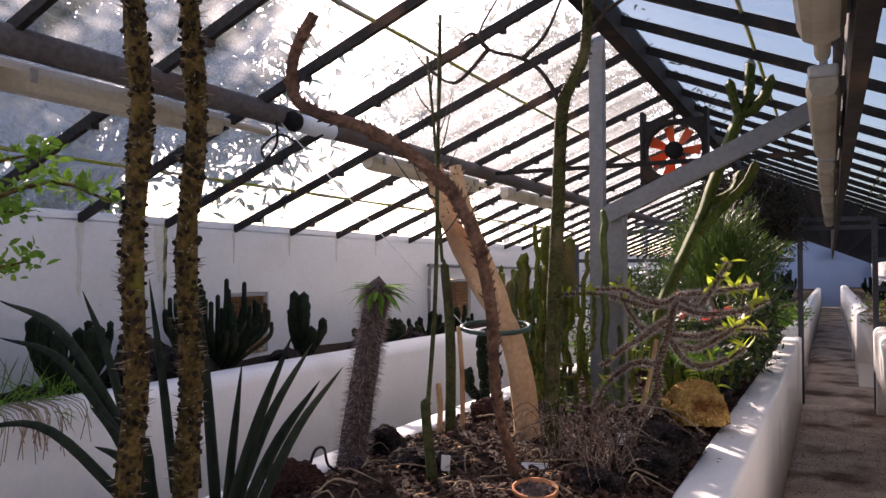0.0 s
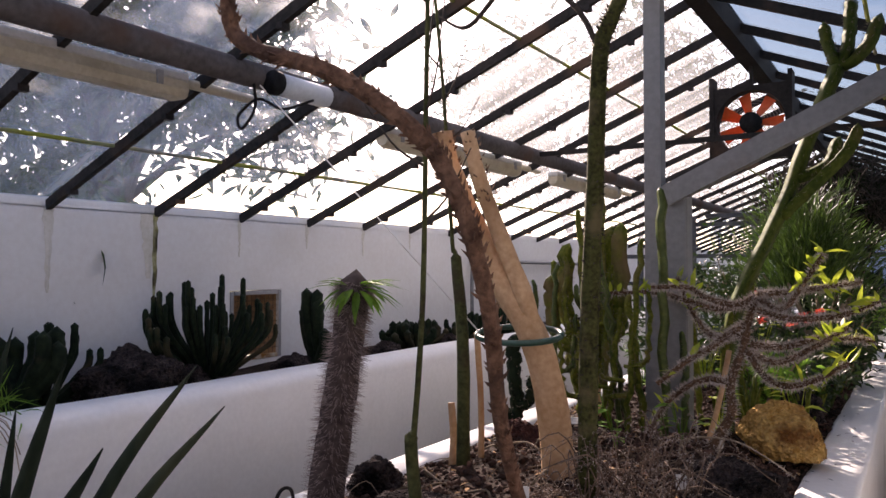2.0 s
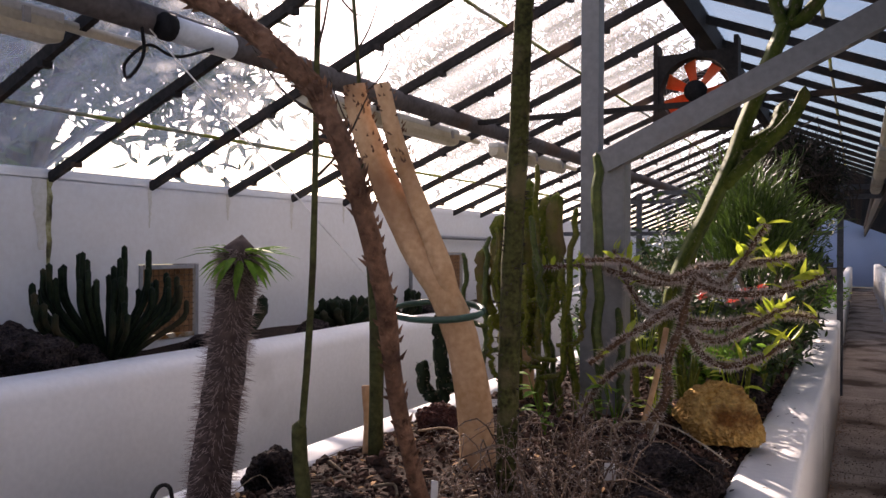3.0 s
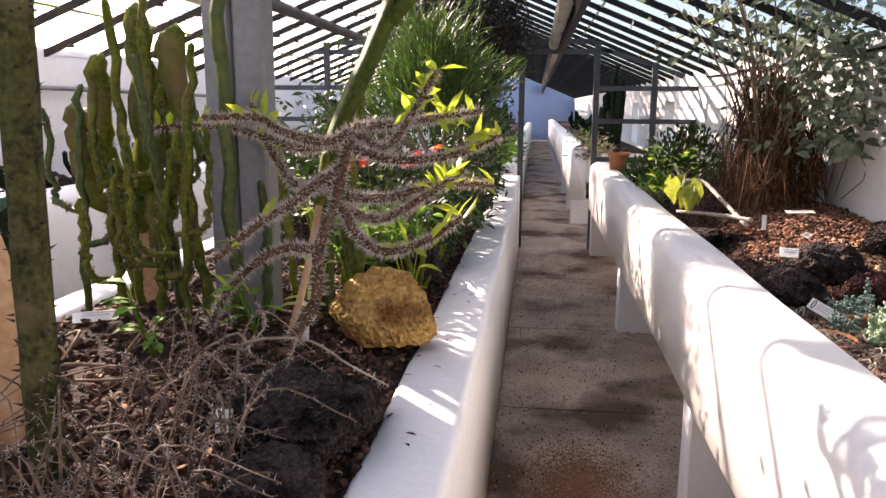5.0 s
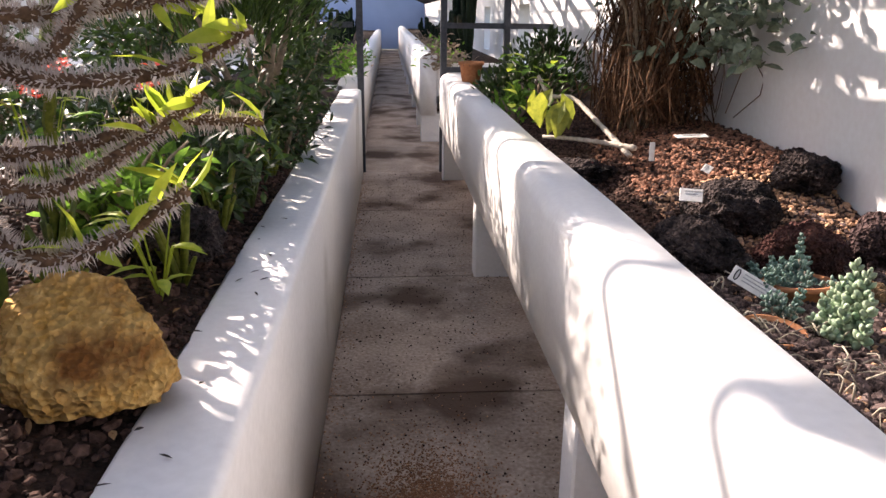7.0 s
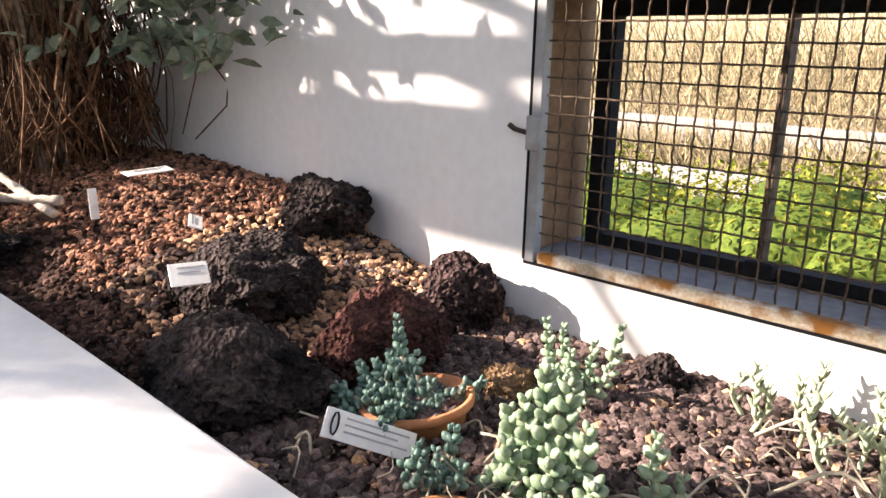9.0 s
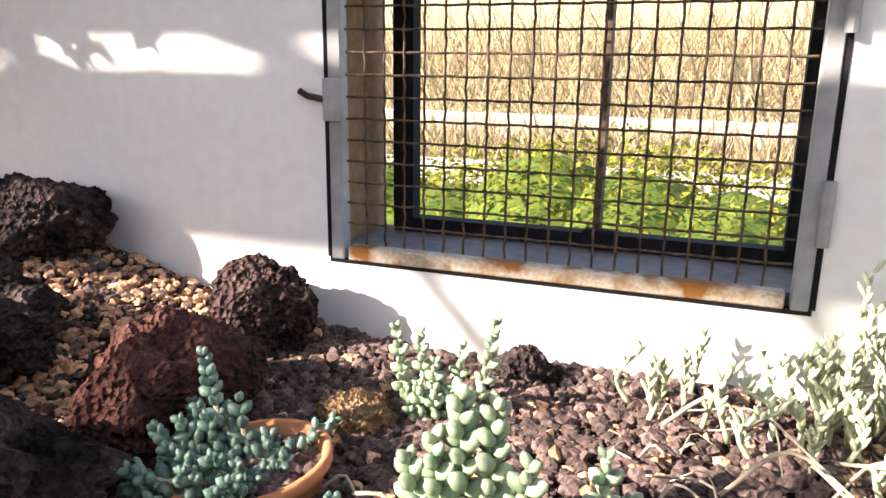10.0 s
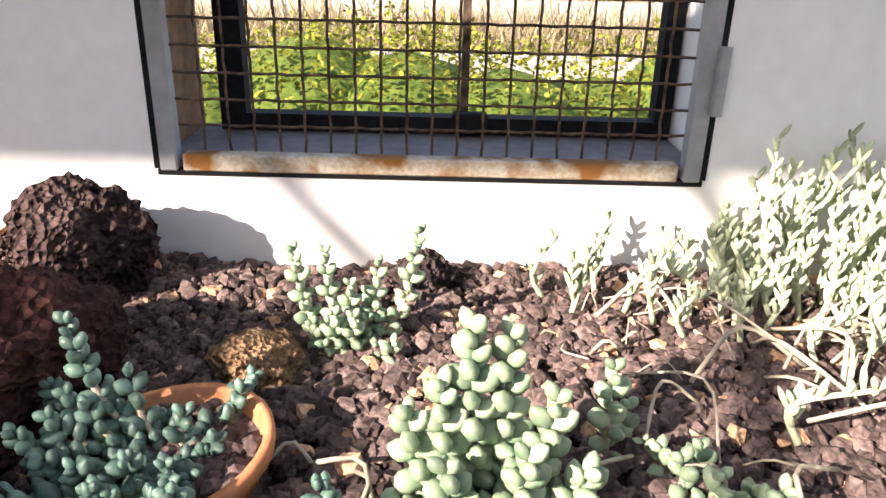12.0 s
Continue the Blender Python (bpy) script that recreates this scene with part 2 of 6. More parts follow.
def trough(name, x_front, x_back, y0, y1, z0, z1, front, label, lip=0.075):
    """A long white bed wall with a rounded lip, extruded along the house; front: which way it faces."""
    w = 0.2
    prof = [(0, z0), (0, z1 - lip)]
    for k in range(1, 9):
        a = math.pi * k / 16
        prof.append((lip * (1 - math.cos(a)), z1 - lip + lip * math.sin(a)))
    prof += [(w - 0.02, z1), (w, z1 - 0.02), (w, z0)]
    bm = bmesh.new()
    rows = []
    steps = int((y1 - y0) / 0.25)
    for i in range(steps + 1):
        y = y0 + (y1 - y0) * i / steps
        wob = 0.006 * noise.noise(Vector((y * 1.3, x_front * 7, 0)))
        rows.append([bm.verts.new((x_front - front * px + wob, y, z + (0.006 * noise.noise(Vector((y * 0.9, 5, z))) if z > z0 else 0))) for px, z in prof])
    for a, b in zip(rows, rows[1:]):
        for i in range(len(prof)):
            bm.faces.new((a[i], a[(i + 1) % len(prof)], b[(i + 1) % len(prof)], b[i]))
    bm.faces.new(rows[0])
    bm.faces.new(rows[-1][::-1])
    bmesh.ops.recalc_face_normals(bm, faces=bm.faces)
    return structure(name, bm, WHITE, label, True)


MID_L, MID_R, MID_Z = -2.02, -0.32, 0.80
trough("bed_wall_middle_east", MID_R, 0, Y0 + 0.3, 9.86, 0, MID_Z, 1, "white plastered planting bed wall with a flat rim", 0.022)
trough("bed_wall_middle_west", MID_L, 0, Y0 + 0.3, 9.86, 0, MID_Z, -1, "white plastered planting bed wall with a rounded rim")
trough("bed_wall_middle_far_east", MID_R - 0.04, 0, 10.2, Y1 - 1, 0, MID_Z + 0.05, 1, "white planting bed wall beyond the partition")
trough("bed_wall_middle_far_west", MID_L, 0, 10.2, Y1 - 1, 0, MID_Z + 0.05, -1, "white planting bed wall beyond the partition")
R_X, R_Z0, R_Z1 = 0.42, 0.46, 0.95
trough("bed_wall_east", R_X, 0, Y0 + 0.3, 9.86, R_Z0, R_Z1, -1, "sunlit white plastered trough wall with a rounded rim")
trough("bed_wall_east_far", R_X - 0.11, 0, 11.7, Y1 - 5, R_Z0 - 0.14, R_Z1 + 0.08, -1, "white trough wall beyond the partition")
L_X, L_Z1 = -2.74, 1.06
trough("bed_wall_west", L_X, 0, Y0 + 0.3, 9.86, R_Z0, L_Z1, 1, "white plastered trough wall along the west side")
trough("bed_wall_west_far", L_X, 0, 11.0, Y1 - 1, R_Z0, L_Z1, 1, "white trough wall along the west side")
bm = bmesh.new()
for a, b, c, d in ((R_X + 0.19, WR, R_Z0, 9.86), (WL, L_X - 0.19, R_Z0, 9.86)):
    box(bm, a, b, Y0 + 0.3, d, c, c + 0.09)
    box(bm, a - 0.1 * (a > 0), b, 11.7, Y1 - 1, c, c + 0.09)
structure("trough_bottom", bm, WHITE, "white concrete underside of the raised beds")
bm = bmesh.new()
for y in (9.80, 11.7):
    box(bm, R_X + 0.19 - (0.11 if y > 10 else 0), WR, y, y + 0.06, R_Z0, R_Z1 - 0.02)
    box(bm, WL, L_X - 0.19, y, y + 0.06, R_Z0, L_Z1 - 0.02)
box(bm, MID_L + 0.19, MID_R - 0.19, 9.76, 9.855, 0, MID_Z - 0.01)
box(bm, MID_L + 0.19, MID_R - 0.19, 10.2, 10.28, 0, MID_Z)
structure("bed_end", bm, WHITE, "white end walls of the planting beds")
leg_bm = bevelled(box(bmesh.new(), 0, 0.26, -0.07, 0.07, -0.02, R_Z0 + 0.01), 0.008, 1)
leg = tagged(linked("bed_leg", leg_bm, WHITE), "white concrete leg under the raised bed", "", "", "structure")
leg.location = (R_X + 0.012, 4.52, 0)
for y in (-0.6, 2.0, 6.92, 9.6, 11.8, 13.2, 15.3, 17.4, 19.5, 21.6, 23.7, 25.8, 28, 30, 32):
    copy_thing(leg, pose(R_X + (-0.098 if y > 10 else 0.012), y, -0.14 if y > 10 else 0))
for y in (-0.6, 2.0, 4.5, 6.95, 9.4):
    copy_thing(leg, pose(L_X - 0.27, y, 0))


def soil(name, x0, x1, y0, y1, height, label, step=0.07):
    bm = bmesh.new()
    nx, ny = max(2, int((x1 - x0) / step)), int((y1 - y0) / step)
    grid = [[bm.verts.new((x0 + (x1 - x0) * i / nx, y0 + (y1 - y0) * j / ny, 0)) for i in range(nx + 1)] for j in range(ny + 1)]
    for row in grid:
        for v in row:
            v.co.z = height(v.co.x, v.co.y)
    for j in range(ny):
        for i in range(nx):
            bm.faces.new((grid[j][i], grid[j][i + 1], grid[j + 1][i + 1], grid[j + 1][i]))
    return tagged(linked(name, bm, SOIL, True), label, "", "", "structure")


def mid_height(x, y):
    edge = min(x - (MID_L + 0.18), (MID_R - 0.18) - x)
    return 0.775 + 0.09 * min(1, max(0, edge) / 0.35) + 0.03 * noise.noise(Vector((x * 2.3, y * 2.3, 1))) + 0.012 * noise.noise(Vector((x * 11, y * 11, 3)))


def east_height(x, y):
    u = min(1, max(0, (y - 4.55) / 1.1))
    rise = 0.785 + 0.20 * u * u * (3 - 2 * u) * min(1, max(0.3, (x - 0.6) / 0.6))
    return rise + 0.02 * noise.noise(Vector((x * 3, y * 3, 7))) + 0.008 * noise.noise(Vector((x * 14, y * 14, 3)))


def west_height(x, y):
    return 1.0 + 0.04 * noise.noise(Vector((x * 2, y * 2, 9)))


soil("soil_middle", MID_L + 0.19, MID_R - 0.19, Y0 + 0.3, 9.77, mid_height, "dark lava gravel and soil in the middle bed")
soil("soil_east", R_X + 0.19, WR, Y0 + 0.3, 9.81, east_height, "grey and reddish lava gravel in the raised bed", 0.05)
soil("soil_west", WL, L_X - 0.19, Y0 + 0.3, 9.81, west_height, "dark soil in the west bed", 0.12)
soil("soil_middle_far", MID_L + 0.19, MID_R - 0.22, 10.28, Y1 - 1, lambda x, y: 0.8, "dark soil in the far bed", 0.5)
soil("soil_east_far", R_X + 0.07, WR, 11.75, Y1 - 1, lambda x, y: 0.88, "dark soil in the far raised bed", 0.5)
soil("soil_west_far", WL, L_X - 0.19, 11.05, Y1 - 1, lambda x, y: 1.0, "dark soil in the far west bed", 0.5)

# roof frame
roof = thing("roof_frame", "dark steel glazing bars and ridge of the glasshouse roof", "", kind="structure")
bm = beam(bmesh.new(), (RX, Y0, RIDGE - 0.03), (RX, Y1, RIDGE - 0.03), 0.09, 0.13)
part("ridge_beam", bm, DARKSTEEL, roof)
for x, z, r in ((-2.32, 2.335, 0.05), (0.06, 2.415, 0.045)):
    part("purlin", tube(bmesh.new(), [(x, Y0, z), (x, Y1, z)], r, 12), material("brown_grey_pipe", (0.060, 0.053, 0.053), (0.105, 0.095, 0.094), 5, 0.6, bump=0.2, fine=40, dark=(0.09, 0.055, 0.04), dark_at=0.62), roof, "grey steel pipe purlin", True)
for x, z in ((WL - 0.05, EAVE + 0.02), (WR + 0.05, EAVE + 0.02)):
    part("eave_plate", beam(bmesh.new(), (x, Y0, z), (x, Y1, z), 0.1, 0.05), WHITE, roof)
part("channel", box(bmesh.new(), 0.045, 0.085, Y0, Y1, 2.05, 2.30), DARKSTEEL, roof, "brown steel channel behind the lamps")
BAR = 0.585
bar_l = beam(bmesh.new(), (WL - 0.1, 0, EAVE - 0.1 * SL + 0.005), (RX, 0, RIDGE + 0.005), 0.026, 0.045)
bar_r = beam(bmesh.new(), (RX, 0, RIDGE + 0.005), (WR + 0.1, 0, EAVE - 0.1 * SR + 0.005), 0.026, 0.045)
left_bar, right_bar = part("glazing_bar", bar_l, DARKSTEEL, roof), part("glazing_bar", bar_r, DARKSTEEL, roof)
ys = [2.63 + BAR * k for k in range(-11, 57)]
left_bar.location.y = right_bar.location.y = ys[0]
for y in ys[1:]:
    for ob in (left_bar, right_bar):
        c = ob.copy()
        scene.collection.objects.link(c)
        c.location.y = y


def pane_bm(slope, a, b, dy):
    """One sheet of glass between the shares a and b of a slope's width."""
    bm = bmesh.new()
    x0, x1 = (WL - 0.1, RX) if slope == "w" else (WR + 0.1, RX)
    z0 = EAVE - 0.1 * (SL if slope == "w" else SR)
    c = []
    for s, lift in ((a, 0.040), (b, 0.034)):
        c.append((x0 + (x1 - x0) * s, z0 + (RIDGE - z0) * s + lift))
    v = [bm.verts.new((x, y, z + t)) for t in (0, 0.004) for (x, z) in c for y in (0.004, dy - 0.004)]
    for f in ((0, 1, 3, 2), (4, 6, 7, 5), (0, 4, 5, 1), (2, 3, 7, 6), (0, 2, 6, 4), (1, 5, 7, 3)):
        bm.faces.new([v[i] for i in f])
    return bm


glazing = thing("roof_glazing", "dirty sunlit panes of the glasshouse roof", "", kind="structure")
SHARES = ((0.0, 0.235), (0.23, 0.48), (0.475, 0.74), (0.735, 1.0))
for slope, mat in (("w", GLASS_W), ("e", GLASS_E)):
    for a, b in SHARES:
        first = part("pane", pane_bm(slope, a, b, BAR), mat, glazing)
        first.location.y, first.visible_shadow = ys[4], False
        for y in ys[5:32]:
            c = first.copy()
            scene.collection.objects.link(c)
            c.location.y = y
    bm = bmesh.new()
    for lo, hi in ((Y0, ys[4]), (ys[32], Y1)):
        for a, b in SHARES:
            tmp = pane_bm(slope, a, b, hi - lo)
            me = bpy.data.meshes.new("tmp")
            bmesh.ops.translate(tmp, verts=tmp.verts, vec=(0, lo, 0))
            tmp.to_mesh(me)
            tmp.free()
            bm.from_mesh(me)
            bpy.data.meshes.remove(me)
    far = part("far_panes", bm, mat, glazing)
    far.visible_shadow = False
    tagged(far, kind="stuff")

# posts and braces inside
for y in (4.05, -1.8):
    frame_post = thing("steel_post", "grey steel post with a sloping brace in the middle bed", "post", (-1.14, y, 0.6), "roof posts")
    part("upright", beam(bmesh.new(), (0, 0, 0), (0, 0, 2.3), 0.075, 0.075), STEEL, frame_post)
    part("upright", bevelled(beam(bmesh.new(), (0.095, 0.03, 0), (0.095, 0.03, 1.36), 0.10, 0.10), 0.008, 1), STEEL, frame_post)
    part("brace", beam(bmesh.new(), (0.06, -0.02, 1.30), (1.12, -0.02, 1.80), 0.06, 0.09), STEEL, frame_post)
    part("tie_bar", beam(bmesh.new(), (-1.18, 1.2, 1.74), (1.12, 1.2, 1.74), 0.03, 0.03), DARKSTEEL, frame_post)

# ---- plant tools and materials ----
SPINYBARK = material("spiny_grey_bark", (0.008, 0.006, 0.003), (0.145, 0.098, 0.034), 26, 0.85, bump=0.9, fine=110, dark=(0.13, 0.13, 0.02), dark_at=0.62)
THORN = material("thorn", (0.16, 0.13, 0.10), (0.30, 0.26, 0.20), 20, 0.7, bump=0)
KNOB = material("dark_thorn_pad", (0.010, 0.008, 0.006), (0.045, 0.033, 0.022), 60, 0.85, bump=0.2)
GREYTHORN = material("grey_thorn", (0.28, 0.235, 0.21), (0.62, 0.55, 0.50), 20, 0.7, bump=0)
TANBARK = material("smooth_tan_bark", (0.46, 0.27, 0.135), (0.64, 0.42, 0.25), 5, 0.7, bump=0.4, fine=50, dark=(0.27, 0.14, 0.075), dark_at=0.57)
REDBARK = material("peeling_red_bark", (0.080, 0.042, 0.028), (0.23, 0.130, 0.085), 16, 0.85, bump=1.0, fine=60, dark=(0.07, 0.04, 0.03), dark_at=0.56, size=0.02)
DARKSTEM = material("dark_green_stem", (0.030, 0.034, 0.014), (0.085, 0.092, 0.035), 12, 0.75, bump=0.6, fine=70, dark=(0.05, 0.035, 0.025), dark_at=0.58)
DARKTWIG = material("dark_twig", (0.03, 0.024, 0.02), (0.075, 0.06, 0.05), 20, 0.85, bump=0.5)
CACTUS = material("green_cactus_skin", (0.035, 0.065, 0.012), (0.105, 0.145, 0.03), 6, 0.55, bump=0.25, fine=40, dark=(0.22, 0.19, 0.06), dark_at=0.64, see=0.25)
CACTUS_Y = material("yellow_green_cactus", (0.045, 0.072, 0.010), (0.19, 0.205, 0.035), 7, 0.6, bump=0.4, fine=60, dark=(0.20, 0.15, 0.075), dark_at=0.56, see=0.2)
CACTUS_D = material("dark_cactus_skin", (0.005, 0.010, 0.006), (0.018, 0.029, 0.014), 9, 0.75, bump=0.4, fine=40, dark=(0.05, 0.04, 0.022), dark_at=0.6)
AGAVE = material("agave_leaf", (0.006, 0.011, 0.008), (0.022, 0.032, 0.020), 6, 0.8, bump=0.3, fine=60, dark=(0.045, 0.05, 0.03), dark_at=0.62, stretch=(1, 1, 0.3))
LEAF = material("green_leaf", (0.07, 0.17, 0.025), (0.20, 0.36, 0.05), 9, 0.62, bump=0.1, spread=0.3, island=True, see=0.4)
LEAF_Y = material("yellow_green_leaf", (0.28, 0.40, 0.03), (0.50, 0.55, 0.06), 9, 0.45, bump=0.1, spread=0.25, island=True, see=0.5)
LEAF_OLIVE = material("olive_yellow_leaf", (0.17, 0.21, 0.025), (0.38, 0.39, 0.05), 9, 0.5, bump=0.1, spread=0.3, see=0.4)
LEAF_D = material("dark_needle_leaf", (0.008, 0.024, 0.004), (0.045, 0.090, 0.012), 9, 0.5, bump=0.1, spread=0.4, island=True, see=0.2)
NEEDLE = material("fresh_needle_stem", (0.020, 0.054, 0.008), (0.100, 0.175, 0.028), 9, 0.45, bump=0.1, spread=0.5, island=True, see=0.25)
LEAF_G = material("grey_felted_leaf", (0.10, 0.14, 0.095), (0.23, 0.275, 0.20), 12, 0.8, bump=0.2, spread=0.3, island=True, see=0.25)
RED = material("red_flower", (0.75, 0.06, 0.03), (0.85, 0.16, 0.08), 30, 0.5, bump=0, see=0.35)
PINKSTEM = material("spiny_pink_grey_stem", (0.055, 0.030, 0.018), (0.15, 0.090, 0.055), 18, 0.8, bump=0.7, fine=90)
SHOOT_DRY = material("bleached_dry_branch", (0.20, 0.15, 0.10), (0.38, 0.31, 0.23), 20, 0.9, bump=0.4)
DRY = material("dry_twig", (0.17, 0.125, 0.085), (0.36, 0.28, 0.20), 20, 0.9, bump=0.4, spread=0.4, island=True)
LAVA = material("black_lava", (0.014, 0.011, 0.011), (0.105, 0.080, 0.075), 16, 0.95, bump=1.0, fine=75, dark=(0.008, 0.007, 0.007), dark_at=0.55, size=0.03, pits=90)
LAVA_RED = material("red_lava", (0.045, 0.018, 0.016), (0.145, 0.066, 0.054), 14, 0.95, bump=1.0, fine=70, dark=(0.04, 0.02, 0.018), dark_at=0.55, size=0.03, pits=90)
CRUMBLY = material("crumbly_tan_stone", (0.26, 0.15, 0.075), (0.48, 0.32, 0.19), 30, 0.95, bump=1.0, fine=90, dark=(0.16, 0.09, 0.05), dark_at=0.54, size=0.02, pits=140)
LAVA_DARKRED = material("dark_reddish_lava", (0.020, 0.012, 0.012), (0.13, 0.085, 0.080), 16, 0.95, bump=1.0, fine=75, dark=(0.010, 0.006, 0.006), dark_at=0.55, size=0.03, pits=100)
OCHRE = material("ochre_stone", (0.48, 0.26, 0.065), (0.74, 0.48, 0.18), 12, 0.95, bump=1.0, fine=60, dark=(0.22, 0.09, 0.025), dark_at=0.56, size=0.03, pits=70)
TERRA = material("terracotta", (0.42, 0.17, 0.08), (0.56, 0.26, 0.13), 8, 0.85, bump=0.3, fine=50, dark=(0.33, 0.17, 0.10), dark_at=0.62)
PLASTIC = material("white_label_plastic", (0.78, 0.77, 0.74), (0.66, 0.64, 0.60), 12, 0.5, bump=0.1, dark=(0.45, 0.42, 0.36), dark_at=0.68)
INK = material("faded_ink", (0.28, 0.28, 0.28), (0.40, 0.40, 0.40), 40, 0.8, bump=0)
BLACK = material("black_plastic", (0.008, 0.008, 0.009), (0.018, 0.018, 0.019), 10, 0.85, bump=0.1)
GRAVEL_D = material("dark_lava_gravel", (0.018, 0.011, 0.009), (0.105, 0.060, 0.045), 40, 0.95, bump=0.6, spread=0.7, island=True)
GRAVEL_G = material("mauve_grey_gravel", (0.036, 0.026, 0.024), (0.165, 0.118, 0.107), 60, 0.95, bump=0.5, fine=180, spread=0.5, island=True, size=0.004)
GRAVEL_O = material("ochre_gravel", (0.36, 0.19, 0.105), (0.60, 0.39, 0.25), 40, 0.95, bump=0.6, fine=160, spread=0.4, island=True)


def spikes(bm, pts, rads, count, length, thick, seed=0, tilt=0.0, runs=0):
    """Thorns around a limb; runs: how many lengthwise rows they stand in."""
    rng = random.Random(seed)
    n = len(pts) - 1
    for k in range(count):
        s = rng.random() * n
        i = min(int(s), n - 1)
        a, b = Vector(pts[i]), Vector(pts[i + 1])
        d = (b - a).normalized()
        r = rads[i] + (rads[i + 1] - rads[i]) * (s - i)
        side = d.orthogonal().normalized()
        up = d.cross(side)
        ang = rng.choice(range(runs)) * 2 * math.pi / runs + rng.uniform(-0.12, 0.12) if runs else rng.uniform(0, 6.283)
        out = side * math.cos(ang) + up * math.sin(ang)
        base = a.lerp(b, s - i) + out * r * 0.93
        way = (out + d * (tilt + rng.uniform(-0.35, 0.35)) + d.cross(out) * rng.uniform(-0.3, 0.3)).normalized()
        ln = length * rng.uniform(0.6, 1.25)
        e, f = way.orthogonal().normalized() * thick, way.cross(way.orthogonal()).normalized() * thick
        t = bm.verts.new(base + way * ln)
        v = [bm.verts.new(base + e), bm.verts.new(base - e * 0.5 + f * 0.87), bm.verts.new(base - e * 0.5 - f * 0.87)]
        for q in range(3):
            bm.faces.new((v[q], v[(q + 1) % 3], t))
    return bm


def leaf(bm, at, way, length, width, bend=0.25, normal=None, rng=random):
    """A pointed blade, folded a little along its midrib and bent towards its tip."""
    at, way = Vector(at), Vector(way).normalized()
    nrm = Vector(normal) if normal else Vector((rng.uniform(-1, 1), rng.uniform(-1, 1), rng.uniform(0.2, 1)))
    side = way.cross(nrm)
    side = way.orthogonal().normalized() if side.length < 1e-3 else side.normalized()
    up = side.cross(way)
    rows = []
    for s, w in ((0, 0.12), (0.3, 0.85), (0.62, 0.9), (1, 0.03)):
        c = at + way * length * s - up * length * bend * s * s
        rows.append([bm.verts.new(c - side * width * w / 2 + up * width * 0.12 * w), bm.verts.new(c), bm.verts.new(c + side * width * w / 2 + up * width * 0.12 * w)])
    for a, b in zip(rows, rows[1:]):
        bm.faces.new((a[0], a[1], b[1], b[0]))
        bm.faces.new((a[1], a[2], b[2], b[1]))


def bean(bm, at, way, length, thick):
    """A plump succulent leaf."""
    at, way = Vector(at), Vector(way).normalized()
    side = way.orthogonal().normalized()
    up = way.cross(side)
    rings = []
    for s, r in ((0.02, 0.4), (0.22, 0.8), (0.52, 1.0), (0.78, 0.78), (0.93, 0.36), (1.0, 0.08)):
        rings.append([bm.verts.new(at + way * length * s + (side * math.cos(a) + up * math.sin(a) * 0.8) * thick * r) for a in [k * math.pi / 3 for k in range(6)]])
    for a, b in zip(rings, rings[1:]):
        for k in range(6):
            bm.faces.new((a[k], a[(k + 1) % 6], b[(k + 1) % 6], b[k]))
    bm.faces.new(rings[-1])
    bm.faces.new(rings[0][::-1])


def rock(at, size, mat, label, seed, rough=0.28, group=""):
    """A broken boulder: a ball with flat fracture faces, then lumps, ridges and pits."""
    q = random.Random(seed * 7 + 1)
    bm = bmesh.new()
    bmesh.ops.create_icosphere(bm, subdivisions=5, radius=1)
    off = Vector((seed * 3.1, seed * 1.7, seed * 0.9))
    cuts = [(Vector((q.gauss(0, 1), q.gauss(0, 1), q.gauss(0.2, 0.8))).normalized(), q.uniform(0.66, 0.9)) for k in range(9)]
    for v in bm.verts:
        p = v.co.copy()
        for n, d in cuts:
            over = p.dot(n) - d
            if over > 0:
                p -= n * over * 0.8
        k = 1 + rough * 0.6 * noise.noise(p * 1.3 + off) + rough * 0.4 * noise.noise(p * 3.1 + off) + rough * 0.30 * noise.noise(p * 8 + off) - rough * 0.42 * abs(noise.noise(p * 13 + off)) - rough * 0.30 * abs(noise.noise(p * 27 + off))
        v.co = Vector((p.x * size[0], p.y * size[1], max(p.z, -0.45) * size[2])) * k * 1.08
    return solid("rock", bm, mat, label, "rock", group, smooth=True, at=at)


